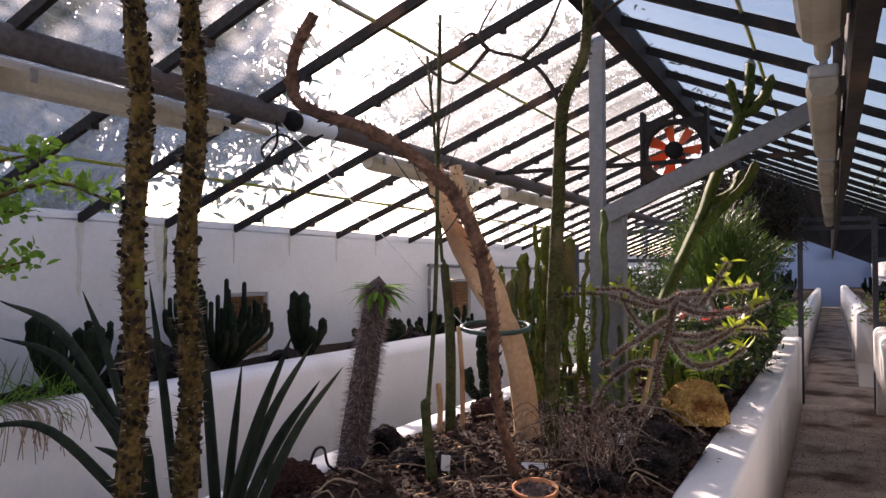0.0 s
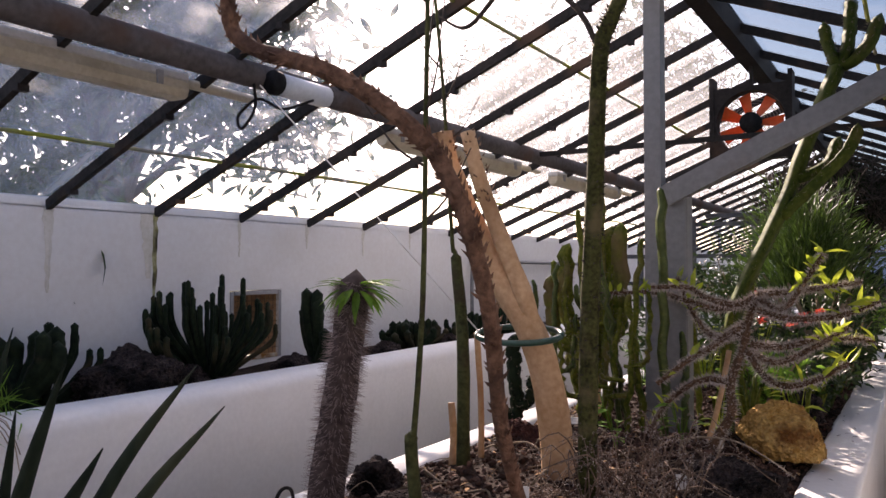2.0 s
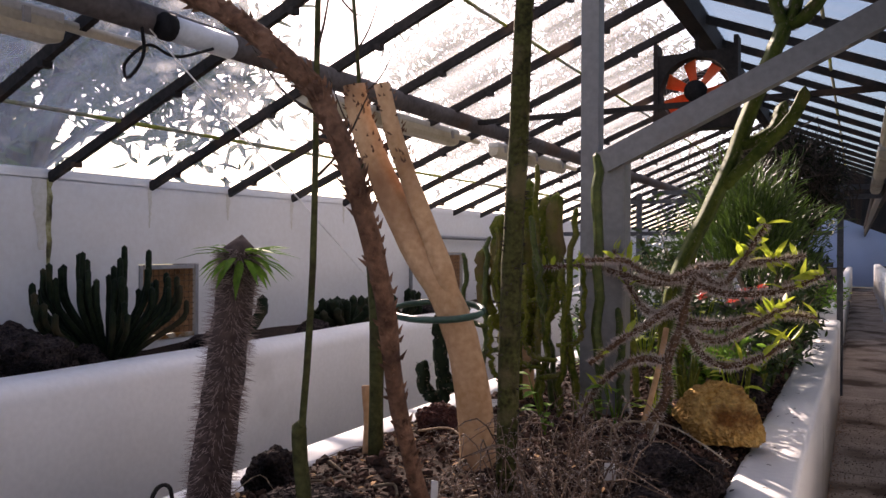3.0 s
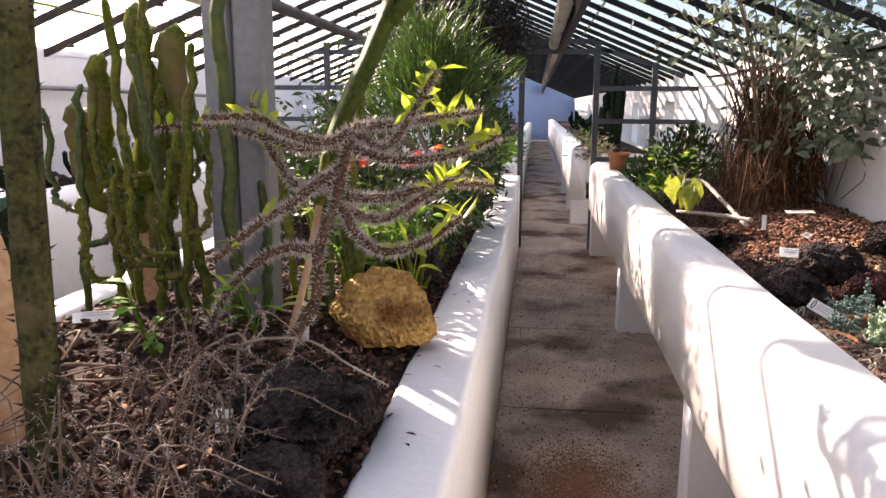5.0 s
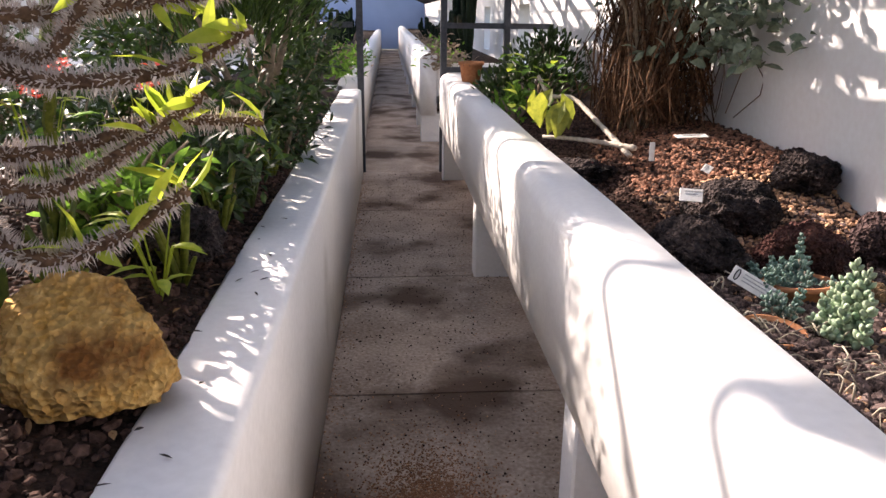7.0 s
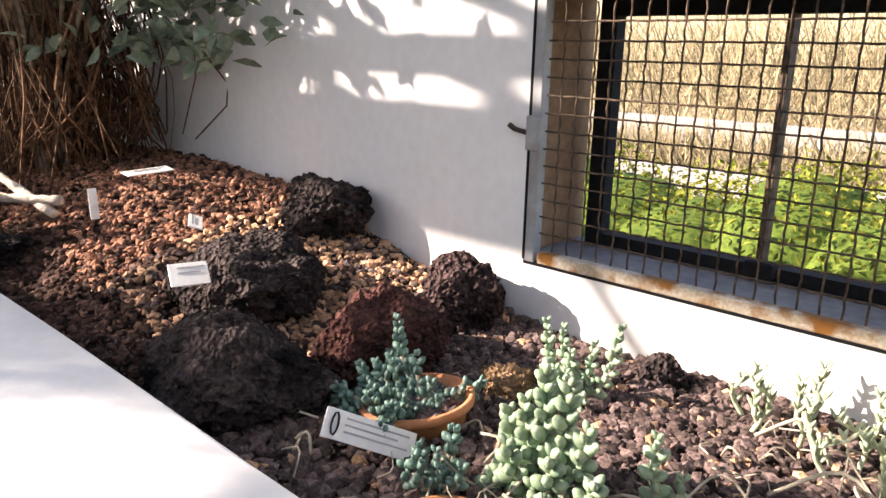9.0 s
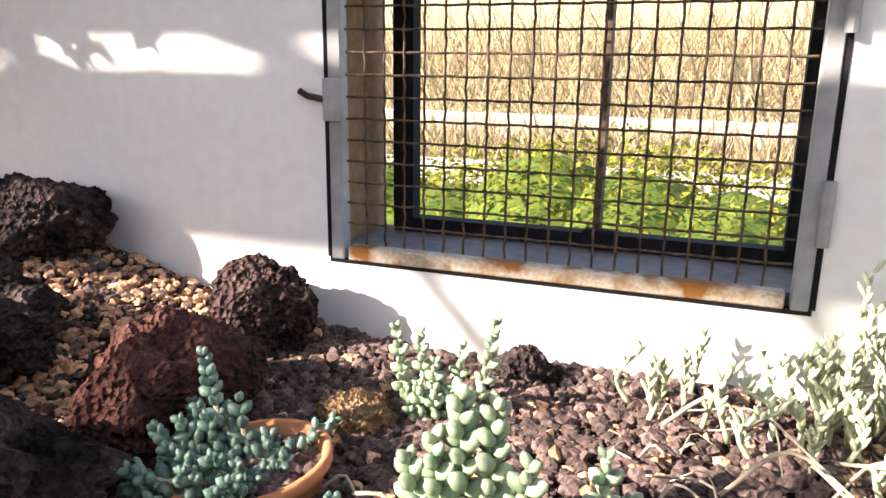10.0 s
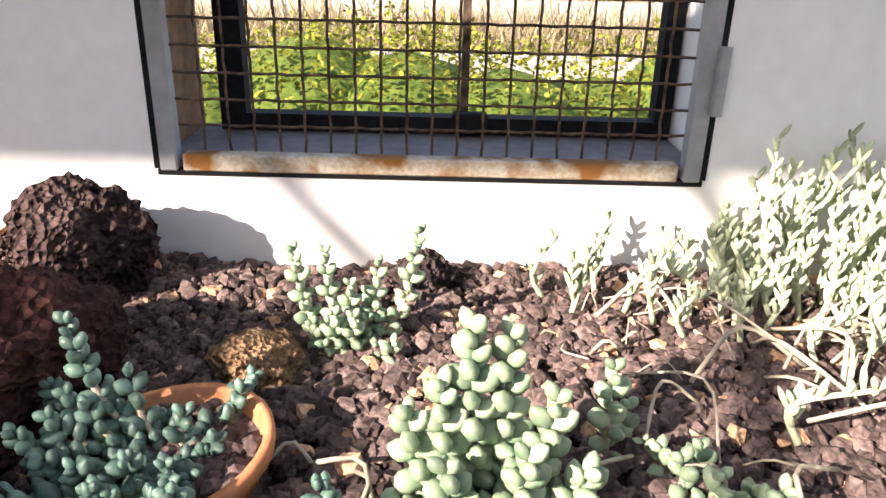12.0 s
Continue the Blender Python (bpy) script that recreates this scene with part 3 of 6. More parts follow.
def gravel(name, label, mat, spots, seed, parent=None):
    """Many small stones as one sheet; spots: rows of x, y, z, size."""
    rng = np.random.default_rng(seed)
    t = (1 + 5 ** 0.5) / 2
    ico = np.array([(-1, t, 0), (1, t, 0), (-1, -t, 0), (1, -t, 0), (0, -1, t), (0, 1, t), (0, -1, -t), (0, 1, -t), (t, 0, -1), (t, 0, 1), (-t, 0, -1), (-t, 0, 1)]) / 1.9
    tri = np.array([(0, 11, 5), (0, 5, 1), (0, 1, 7), (0, 7, 10), (0, 10, 11), (1, 5, 9), (5, 11, 4), (11, 10, 2), (10, 7, 6), (7, 1, 8), (3, 9, 4), (3, 4, 2), (3, 2, 6), (3, 6, 8), (3, 8, 9), (4, 9, 5), (2, 4, 11), (6, 2, 10), (8, 6, 7), (9, 8, 1)])
    n = len(spots)
    sp = np.array(spots)
    v = np.repeat(ico[None], n, 0) * rng.uniform(0.6, 1.25, (n, 12, 1)) * rng.uniform(0.65, 1.3, (n, 1, 3))
    ang = rng.uniform(0, 6.283, n)
    c, s = np.cos(ang)[:, None], np.sin(ang)[:, None]
    x, y = v[..., 0] * c - v[..., 1] * s, v[..., 0] * s + v[..., 1] * c
    v = np.stack((x, y, v[..., 2] * 0.8), -1) * sp[:, None, 3:4] / 2 + sp[:, None, :3]
    f = tri[None] + (np.arange(n) * 12)[:, None, None]
    me = bpy.data.meshes.new(name)
    me.from_pydata(v.reshape(-1, 3).tolist(), [], f.reshape(-1, 3).tolist())
    me.materials.append(mat)
    return tagged(new(name, me), label, "gravel", "", "stuff")


def column(name, base, paths, radius, mat, label, category="cactus", ribs=0.36, sides=12, thorns=0, thorn_len=0.012, thorn_mat=None, group="", seed=0, wob=0.01):
    """A cactus: each path is one stem, given from the base."""
    ob = thing(name, label, category, base, group)
    rng = random.Random(seed)
    for k, path in enumerate(paths):
        pts = smooth_path(path, max(8, 6 * len(path)))
        pts = [p + Vector((rng.uniform(-wob, wob), rng.uniform(-wob, wob), 0)) for p in pts]
        r = radius if k == 0 else radius * rng.uniform(0.75, 0.95)
        rads = [r * (0.85 + 0.15 * min(1, i / 3)) * (1 + 0.025 * math.sin(i * 1.9 + k)) for i in range(len(pts))]
        rads[-1] *= 0.72
        part("stem" if k == 0 else "arm", tube(bmesh.new(), pts, rads, sides, ribs, 0.03, seed + k, True), mat, ob, smooth=True)
        if thorns:
            part("thorns", spikes(bmesh.new(), pts, rads, thorns, thorn_len, 0.0014, seed + k, 0.1, sides // 2), thorn_mat or THORN, ob)
    return ob


# ---- middle bed: the tall plants ----
for k, (x, y, lean) in enumerate(((-1.01, 0.967, 0.003), (-1.024, 0.86, 0.004))):
    z0 = mid_height(x, y) - 0.02
    ob = thing("spiny_trunk", "tall thin trunk studded with grey-green bark knobs and thorns", "succulent", (x, y, z0), "spiny trunks")
    pts = [Vector((lean * math.sin(i * 0.5 + k), 0.008 * math.sin(i * 0.9), 1.95 * i / 30)) for i in range(31)]
    rads = [0.021 - 0.0045 * i / 30 + 0.0022 * math.sin(i * 2.3) for i in range(31)]
    part("trunk", tube(bmesh.new(), pts, rads, 12, 0.16, 0.12, k), SPINYBARK, ob, smooth=True)
    part("thorns", spikes(bmesh.new(), pts, rads, 620, 0.017, 0.0016, k, 0.15), THORN, ob)
    bm = bmesh.new()
    rng = random.Random(k)
    for j in range(620):
        s = rng.random() * 29.9
        i = int(s)
        a = rng.uniform(0, 6.28)
        p = pts[i].lerp(pts[i + 1], s - i) + Vector((math.cos(a), math.sin(a), 0)) * rads[i]
        bmesh.ops.create_icosphere(bm, subdivisions=1, radius=rng.uniform(0.0035, 0.0065), matrix=Matrix.Translation(p))
    part("bark_knobs", bm, KNOB, ob, "dark raised thorn pads")

ob = thing("agave", "dark green rosette of long pointed spear-shaped leaves", "succulent", (-1.12, 1.17, 0.86))
rng = random.Random(5)
# each spear: where it leaves the rosette, and its tip
SPEARS = (((-0.28, 0.0, 0.36), (-0.45, 0.0, 0.69)), ((-0.29, 0.0, 0.34), (-0.74, -0.02, 0.57)), ((-0.25, -0.02, 0.22), (-0.80, -0.06, 0.34)), ((-0.28, 0.02, 0.32), (-0.86, 0.05, 0.66)), ((-0.26, 0.0, 0.28), (-0.38, -0.03, 0.43)), ((-0.25, 0.02, 0.24), (-0.40, 0.0, 0.33)),
          ((0.0, 0.0, 0.20), (0.16, 0.02, 0.61)), ((0.02, 0.0, 0.18), (0.22, 0.03, 0.52)), ((-0.02, 0.02, 0.18), (0.0, 0.05, 0.54)), ((-0.01, 0.02, 0.16), (0.03, 0.06, 0.36)), ((-0.06, 0.04, 0.22), (-0.16, 0.08, 0.70)),
          ((-0.12, 0.04, 0.26), (-0.20, 0.06, 0.71)), ((-0.14, 0.0, 0.26), (-0.25, 0.02, 0.72)), ((-0.18, 0.04, 0.20), (-0.30, 0.20, 0.62)), ((-0.02, 0.06, 0.12), (0.05, 0.35, 0.50)), ((-0.1, 0.08, 0.10), (-0.08, 0.40, 0.55)), ((0.03, -0.02, 0.12), (0.16, -0.06, 0.36)))
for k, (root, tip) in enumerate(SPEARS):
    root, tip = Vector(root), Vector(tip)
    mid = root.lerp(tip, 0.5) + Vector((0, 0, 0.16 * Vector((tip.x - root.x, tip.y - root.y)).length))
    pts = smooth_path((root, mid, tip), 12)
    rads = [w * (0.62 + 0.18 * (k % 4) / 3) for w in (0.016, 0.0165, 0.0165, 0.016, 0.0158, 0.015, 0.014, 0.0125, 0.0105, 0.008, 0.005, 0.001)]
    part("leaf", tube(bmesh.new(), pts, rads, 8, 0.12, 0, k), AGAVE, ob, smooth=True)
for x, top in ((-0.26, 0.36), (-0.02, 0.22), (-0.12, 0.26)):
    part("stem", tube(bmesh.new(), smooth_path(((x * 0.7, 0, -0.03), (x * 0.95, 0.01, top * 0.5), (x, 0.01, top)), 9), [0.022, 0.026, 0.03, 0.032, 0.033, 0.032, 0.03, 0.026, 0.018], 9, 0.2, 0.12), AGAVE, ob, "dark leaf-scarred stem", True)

ob = thing("pachypodium", "grey bottle-shaped trunk bristling with spines, topped by a leaf tuft", "succulent", (-1.665, 2.42, 0.84))
pts = smooth_path(((0, 0, 0), (0.06, 0, 0.34), (0.115, -0.01, 0.60), (0.13, -0.01, 0.70)), 24)
rads = [0.056 - 0.014 * i / 23 for i in range(24)]
part("trunk", tube(bmesh.new(), pts, rads, 16, 0.08, 0.05, 2, True), material("grey_bottle_trunk", (0.045, 0.032, 0.030), (0.115, 0.085, 0.078), 25, 0.85, bump=0.8), ob, smooth=True)
part("spines", spikes(bmesh.new(), pts, rads, 3000, 0.032, 0.0011, 4, -0.15), material("grey_spine", (0.20, 0.15, 0.14), (0.38, 0.31, 0.29), 20, 0.7, bump=0), ob)
bm = bmesh.new()
for k in range(44):
    a = rng.uniform(0, 6.28)
    h = rng.uniform(-0.5, 0.5)
    leaf(bm, pts[-1] + Vector((math.cos(a) * 0.03, math.sin(a) * 0.03, -0.02 + 0.02 * h)), (math.cos(a), math.sin(a), h), rng.uniform(0.08, 0.13), 0.02, 0.35, (0, 0, 1), rng)
part("leaf_tuft", bm, LEAF, ob, "fresh green strap leaves")

# pale tree with peeling red limbs
tree_x, tree_y = -1.23, 3.13
ob = thing("tan_tree", "leaning tree with smooth tan trunk and peeling red-brown limbs", "tree", (tree_x, tree_y, 0.83))
B = Vector((tree_x, tree_y, 0.83))


def limb(name, pts, r0, r1, mat, n=26, flakes=0, seed=0, rough=0.05):
    p = smooth_path([Vector(q) - B for q in pts], n)
    rads = [(r0 + (r1 - r0) * i / (n - 1)) * (1 + 0.035 * math.sin(i * 1.3 + seed)) for i in range(n)]
    part(name, tube(bmesh.new(), p, rads, 12, 0.0, rough, seed), mat, ob, smooth=True)
    if flakes:
        part("bark_flakes", spikes(bmesh.new(), p, rads, flakes, 0.022, 0.006, seed, 1.2), mat, ob)


limb("trunk", ((-1.18, 3.08, 0.80), (-1.21, 3.08, 1.10), (-1.28, 3.07, 1.35), (-1.43, 3.06, 1.58), (-1.55, 3.05, 1.82), (-1.60, 3.02, 1.98), (-1.61, 3.0, 2.08)), 0.060, 0.038, TANBARK, 34, 0, 1, 0.025)
limb("limb", ((-1.27, 3.07, 1.34), (-1.31, 3.05, 1.50), (-1.38, 3.04, 1.67), (-1.46, 3.02, 1.89), (-1.50, 3.0, 2.07)), 0.036, 0.026, TANBARK, 20, 0, 2, 0.03)
part("torn_bark", spikes(bmesh.new(), [Vector(q) - B for q in ((-1.55, 3.05, 1.82), (-1.60, 3.02, 1.98), (-1.61, 3.0, 2.08))], [0.042, 0.04, 0.04], 90, 0.018, 0.005, 6, 0.9), REDBARK, ob)
part("torn_bark", spikes(bmesh.new(), [Vector(q) - B for q in ((-1.42, 3.03, 1.80), (-1.46, 3.02, 1.92), (-1.50, 3.0, 2.07))], [0.034, 0.03, 0.028], 80, 0.017, 0.0045, 7, 0.9), REDBARK, ob)
B = Vector((-1.02, 2.50, 0.83))
ob = thing("red_bark_tree", "slender leaning tree with flaking red-brown bark and one long bent limb", "tree", B)
limb("trunk", ((-1.0, 2.5, 0.82), (-1.03, 2.38, 1.17), (-0.99, 2.25, 1.45), (-0.99, 2.17, 1.63), (-1.02, 2.15, 1.74), (-1.09, 2.15, 1.86)), 0.019, 0.022, REDBARK, 34, 150, 5)
limb("limb", ((-1.09, 2.15, 1.86), (-1.21, 2.12, 1.97), (-1.37, 2.08, 2.07), (-1.56, 2.05, 2.14), (-1.64, 2.03, 2.21), (-1.61, 2.0, 2.34), (-1.53, 2.0, 2.46)), 0.023, 0.019, REDBARK, 40, 140, 4)
HOSE = material("green_hose", (0.015, 0.05, 0.035), (0.03, 0.085, 0.06), 12, 0.45, bump=0.1)
pts = [Vector((-1.33 + 0.16 * math.cos(a), 3.06 + 0.09 * math.sin(a), 1.345 + 0.022 * math.sin(a))) for a in [k * 2 * math.pi / 24 for k in range(25)]]
solid("hose_loop", tube(bmesh.new(), pts, 0.011, 8), HOSE, "dark green hose looped round the tan trunk", "hose", smooth=True)

# thorny dark stem with bare forked top
sx, sy = -1.02, 2.92
ob = thing("thorny_stem", "upright dark green thorny stem with bare black forking twigs", "succulent", (sx, sy, 0.84))
pts = smooth_path(((0, 0, 0), (0.01, 0, 0.55), (0.03, 0, 0.95), (0.05, 0, 1.40), (0.09, 0, 1.52), (0.15, -0.01, 1.64), (0.165, -0.01, 1.85), (0.17, -0.02, 1.98)), 40)
rads = [0.034 - 0.015 * i / 39 for i in range(40)]
part("stem", tube(bmesh.new(), pts, rads, 10, 0.1, 0.06, 8), material("thorny_dark_bark", (0.018, 0.018, 0.008), (0.085, 0.088, 0.028), 22, 0.85, bump=0.9, fine=90, dark=(0.12, 0.10, 0.05), dark_at=0.57), ob, smooth=True)
part("thorns", spikes(bmesh.new(), pts, rads, 420, 0.015, 0.0034, 3, 0.2), DARKTWIG, ob)
for k, path in enumerate((((0.05, 0, 1.42), (-0.02, 0, 1.56), (-0.12, 0, 1.65), (-0.28, 0, 1.71), (-0.33, 0.02, 1.80), (-0.24, 0, 1.92)), ((-0.12, 0, 1.65), (-0.02, 0, 1.74), (0.06, 0, 1.9)), ((-0.28, 0, 1.71), (-0.46, 0.05, 1.60), (-0.62, 0.1, 1.68)), ((-0.28, 0, 1.71), (-0.34, -0.03, 1.78), (-0.40, -0.05, 1.74)),
                          ((0.16, 0, 1.7), (0.24, -0.05, 1.77), (0.36, -0.1, 1.82), (0.42, -0.12, 1.93)), ((0.24, -0.05, 1.77), (0.26, -0.06, 1.88), (0.25, -0.05, 1.97)))):
    p = smooth_path(path, 16)
    part("twig", tube(bmesh.new(), p, [0.011 - 0.007 * i / 15 for i in range(16)], 6, 0, 0.1, k), DARKTWIG, ob, smooth=True)

# thin climbing stems
for k, (path, r, mat) in enumerate(((((-1.27, 2.36, 0.84), (-1.30, 2.36, 1.10), (-1.29, 2.36, 1.12), (-1.26, 2.36, 1.5), (-1.25, 2.36, 2.0), (-1.24, 2.36, 2.52)), 0.011, DARKSTEM), (((-1.54, 3.03, 0.83), (-1.54, 3.03, 1.30), (-1.57, 3.03, 1.62), (-1.585, 3.03, 1.68), (-1.62, 3.03, 2.2), (-1.66, 3.03, 2.6)), 0.011, DARKSTEM))):
    o = Vector(path[0])
    ob = thing("thin_stem", "thin dark green climbing stem reaching the roof", "succulent", o, "thin climbing stems")
    p = smooth_path([Vector(q) - o for q in path], 36)
    part("stem", tube(bmesh.new(), p, [r - 0.004 * i / 35 for i in range(36)], 8, 0.1, 0.05, k), mat, ob, smooth=True)
    thick = smooth_path([Vector(q) - o for q in path[:3]], 12)
    part("old_wood", tube(bmesh.new(), thick, [0.027 - 0.006 * i / 11 if k else 0.02 - 0.003 * i / 11 for i in range(12)], 10, 0.12, 0.04, k, True), DARKSTEM, ob, smooth=True)
    for j in range(5):
        a = p[24 + 2 * j]
        e = a + Vector((random.uniform(-0.35, 0.2), random.uniform(-0.1, 0.1), random.uniform(0.12, 0.3)))
        part("twig", tube(bmesh.new(), smooth_path((a, a.lerp(e, 0.5) + Vector((0, 0, -0.03)), e), 8), [0.0045 - 0.003 * i / 7 for i in range(8)], 5), DARKTWIG, ob, smooth=True)

# columnar cacti round the post
rng = random.Random(21)
COLS = ((-1.46, 4.05, 1.00, 0.026), (-1.29, 4.0, 0.84, 0.024), (-1.40, 4.1, 1.06, 0.022), (-1.48, 4.2, 0.62, 0.026), (-1.05, 3.88, 1.06, 0.034), (-1.22, 3.86, 0.86, 0.022), (-1.0, 4.3, 0.7, 0.025), (-1.50, 4.35, 0.9, 0.022), (-1.56, 4.22, 0.45, 0.036), (-0.92, 4.15, 0.55, 0.03), (-1.24, 3.95, 0.70, 0.02), (-1.30, 3.86, 0.55, 0.022), (-1.14, 3.90, 0.62, 0.028), (-0.99, 3.98, 0.46, 0.026), (-1.42, 3.88, 0.42, 0.024), (-0.88, 4.45, 0.75, 0.024), (-1.62, 4.0, 0.78, 0.022), (-1.2, 4.45, 0.95, 0.026))
for k, (x, y, h, r) in enumerate(COLS):
    z = mid_height(x, y) - 0.02
    lean = Vector((rng.uniform(-0.09, 0.09), rng.uniform(-0.07, 0.07), 0))
    paths = [((0, 0, 0), lean * 0.5 + Vector((0, 0, h * 0.5)), lean + Vector((0, 0, h)))]
    if k in (0, 3, 8, 7, 5, 11, 14, 16):
        for s in (-1, 1):
            a = rng.uniform(0.25, 0.5) * h
            o = Vector((s * rng.uniform(0.08, 0.13), rng.uniform(-0.05, 0.05), 0))
            paths.append((Vector((0, 0, a)), o * 0.8 + Vector((0, 0, a + 0.02)), o + Vector((0, 0, a + 0.09)), o * 1.05 + Vector((0, 0, min(h * 0.95, a + rng.uniform(0.25, 0.4))))))
    column("columnar_cactus", (x, y, z), paths, r * 0.62, CACTUS_Y if k % 3 != 1 else CACTUS, "slender ribbed green column cactus beside the steel post", sides=10, thorns=170, thorn_len=0.010, group="column cacti round the post", seed=k)

# big candelabra cactus seen over the ledge
column("candelabra_cactus", (-1.50, 4.19, 0.82), (((0, 0, 0), (0.0, 0, 0.35), (0.02, 0, 0.7), (0.02, 0, 1.02)), ((0, 0, 0.40), (-0.09, 0.03, 0.43), (-0.13, 0.0, 0.56), (-0.13, 0, 0.86)), ((0, 0, 0.38), (0.10, -0.03, 0.41), (0.15, -0.03, 0.54), (0.15, -0.03, 0.95)), ((0, 0, 0.5), (0.05, 0.1, 0.58), (0.06, 0.12, 0.95)), ((0, 0, 0.34), (-0.12, -0.05, 0.38), (-0.19, -0.05, 0.50), (-0.20, -0.05, 0.70))), 0.045, CACTUS_Y, "branching candelabra cactus, green with corky brown base", sides=10, thorns=120, seed=40)
bark = [Vector((0.0, 0, 0.012 * k)) for k in range(24)]
part("corky_base", tube(bmesh.new(), bark, [0.050 - 0.0003 * k + 0.002 * math.sin(k * 1.7) for k in range(24)], 12, 0.12, 0.05, 3), TANBARK, bpy.data.objects["candelabra_cactus"], "corky brown base", True)

# leaning three-angled cactus with forked crown
LEANSKIN = material("dull_green_cactus_skin", (0.028, 0.052, 0.010), (0.085, 0.115, 0.022), 9, 0.65, bump=0.4, fine=50, dark=(0.12, 0.11, 0.04), dark_at=0.6, see=0.08)
column("leaning_cactus", (-0.86, 4.15, 0.82), (((0, 0, 0), (0.03, 0.02, 0.55), (0.22, 0.05, 1.0), (0.37, 0.05, 1.41), (0.46, 0.05, 1.62)), ((0.45, 0.05, 1.60), (0.42, 0.05, 1.68), (0.40, 0.03, 1.78)), ((0.46, 0.05, 1.6), (0.49, 0.06, 1.72), (0.50, 0.05, 1.88)), ((0.46, 0.05, 1.6), (0.54, 0.06, 1.66), (0.60, 0.05, 1.78)), ((0.22, 0.05, 0.98), (0.34, 0.02, 1.10), (0.46, 0.0, 1.22), (0.52, 0.0, 1.33)), ((0.28, 0.05, 1.14), (0.40, 0.08, 1.20), (0.44, 0.1, 1.30))), 0.037, LEANSKIN, "tall leaning three-angled cactus with a forked crown", ribs=0.45, sides=6, thorns=120, seed=50, wob=0.004)

# spiny branching shrub over the ledge
ob = thing("crown_of_thorns", "sprawling shrub of pinkish thorny stems with yellow-green leaves", "shrub", (-0.76, 3.95, 0.84))
B2 = Vector((-0.76, 3.95, 0.84))
TRUNK = ((-0.84, 3.70, 0.83), (-0.82, 3.72, 0.90), (-0.76, 3.74, 1.01), (-0.77, 3.80, 1.13), (-0.74, 3.88, 1.25), (-0.72, 3.92, 1.38), (-0.69, 3.92, 1.47))
WEST_ARMS = (((-0.70, 3.92, 1.46), (-0.77, 3.88, 1.43), (-0.87, 3.82, 1.46), (-0.93, 3.78, 1.50), (-1.06, 3.72, 1.50)),
             ((-0.72, 3.92, 1.43), (-0.86, 3.96, 1.41), (-0.99, 3.98, 1.44), (-1.13, 4.0, 1.47), (-1.38, 4.0, 1.46)),
             ((-0.74, 3.92, 1.35), (-0.79, 3.86, 1.31), (-0.86, 3.80, 1.25), (-0.92, 3.74, 1.21), (-1.02, 3.66, 1.12)),
             ((-0.74, 3.90, 1.31), (-0.86, 3.94, 1.29), (-0.95, 3.98, 1.37), (-1.03, 4.0, 1.54)),
             ((-0.77, 3.80, 1.13), (-0.88, 3.78, 1.13), (-1.0, 3.74, 1.04), (-1.08, 3.72, 0.90)))
EAST_ARMS = (((-0.69, 3.92, 1.46), (-0.61, 3.96, 1.41), (-0.54, 4.0, 1.50), (-0.46, 4.02, 1.64)),
             ((-0.69, 3.92, 1.41), (-0.56, 3.90, 1.38), (-0.39, 3.88, 1.40), (-0.26, 3.86, 1.46)),
             ((-0.71, 3.90, 1.27), (-0.60, 3.98, 1.26), (-0.45, 4.05, 1.30), (-0.29, 4.10, 1.29)),
             ((-0.72, 3.88, 1.24), (-0.65, 3.82, 1.16), (-0.57, 3.80, 1.13), (-0.47, 3.80, 1.16), (-0.36, 3.82, 1.23)),
             ((-0.69, 3.92, 1.47), (-0.60, 4.02, 1.48), (-0.46, 4.12, 1.50), (-0.34, 4.20, 1.52)),
             ((-0.72, 3.88, 1.24), (-0.62, 3.95, 1.20), (-0.50, 4.0, 1.26), (-0.37, 4.02, 1.35)))
ARMS = (TRUNK, *WEST_ARMS, *EAST_ARMS)
for k, path in enumerate(ARMS):
    p = smooth_path([Vector(q) - B2 for q in path], 26)
    rads = [((0.021 if k == 0 else 0.0155) - 0.006 * i / 25) * (1 + 0.08 * math.sin(i * 2.2)) for i in range(26)]
    part("stem", tube(bmesh.new(), p, rads, 8, 0.1, 0.08, k), PINKSTEM, ob, smooth=True)
    part("thorns", spikes(bmesh.new(), p, rads, 900, 0.019, 0.0016, k, 0.05), GREYTHORN, ob)
rng = random.Random(8)
bm = bmesh.new()
for k in range(120):
    a = rng.choice(ARMS[1:] + EAST_ARMS + (EAST_ARMS[0], EAST_ARMS[4]))
    q = smooth_path([Vector(c) - B2 for c in a], 26)[rng.randint(16, 25)]
    leaf(bm, q, (rng.uniform(-0.6, 0.6), rng.uniform(-0.6, 0.6), rng.uniform(-0.3, 1)), rng.uniform(0.045, 0.10), rng.uniform(0.017, 0.030), 0.3, None, rng)
part("leaves", bm, LEAF_Y, ob, "sunlit yellow-green leaves")
bm = bmesh.new()
for k in range(9):
    q = Vector((rng.uniform(-0.1, 0.3), rng.uniform(0.1, 0.8), rng.uniform(0.45, 0.62)))
    for j in range(14):
        leaf(bm, q + Vector((rng.gauss(0, 0.008), rng.gauss(0, 0.008), rng.gauss(0, 0.008))), (math.cos(j * 1.26), math.sin(j * 1.26), 0.4), 0.024, 0.02, 0.2, (0, 0, 1), rng)
part("flowers", bm, RED, ob, "small red flowers")

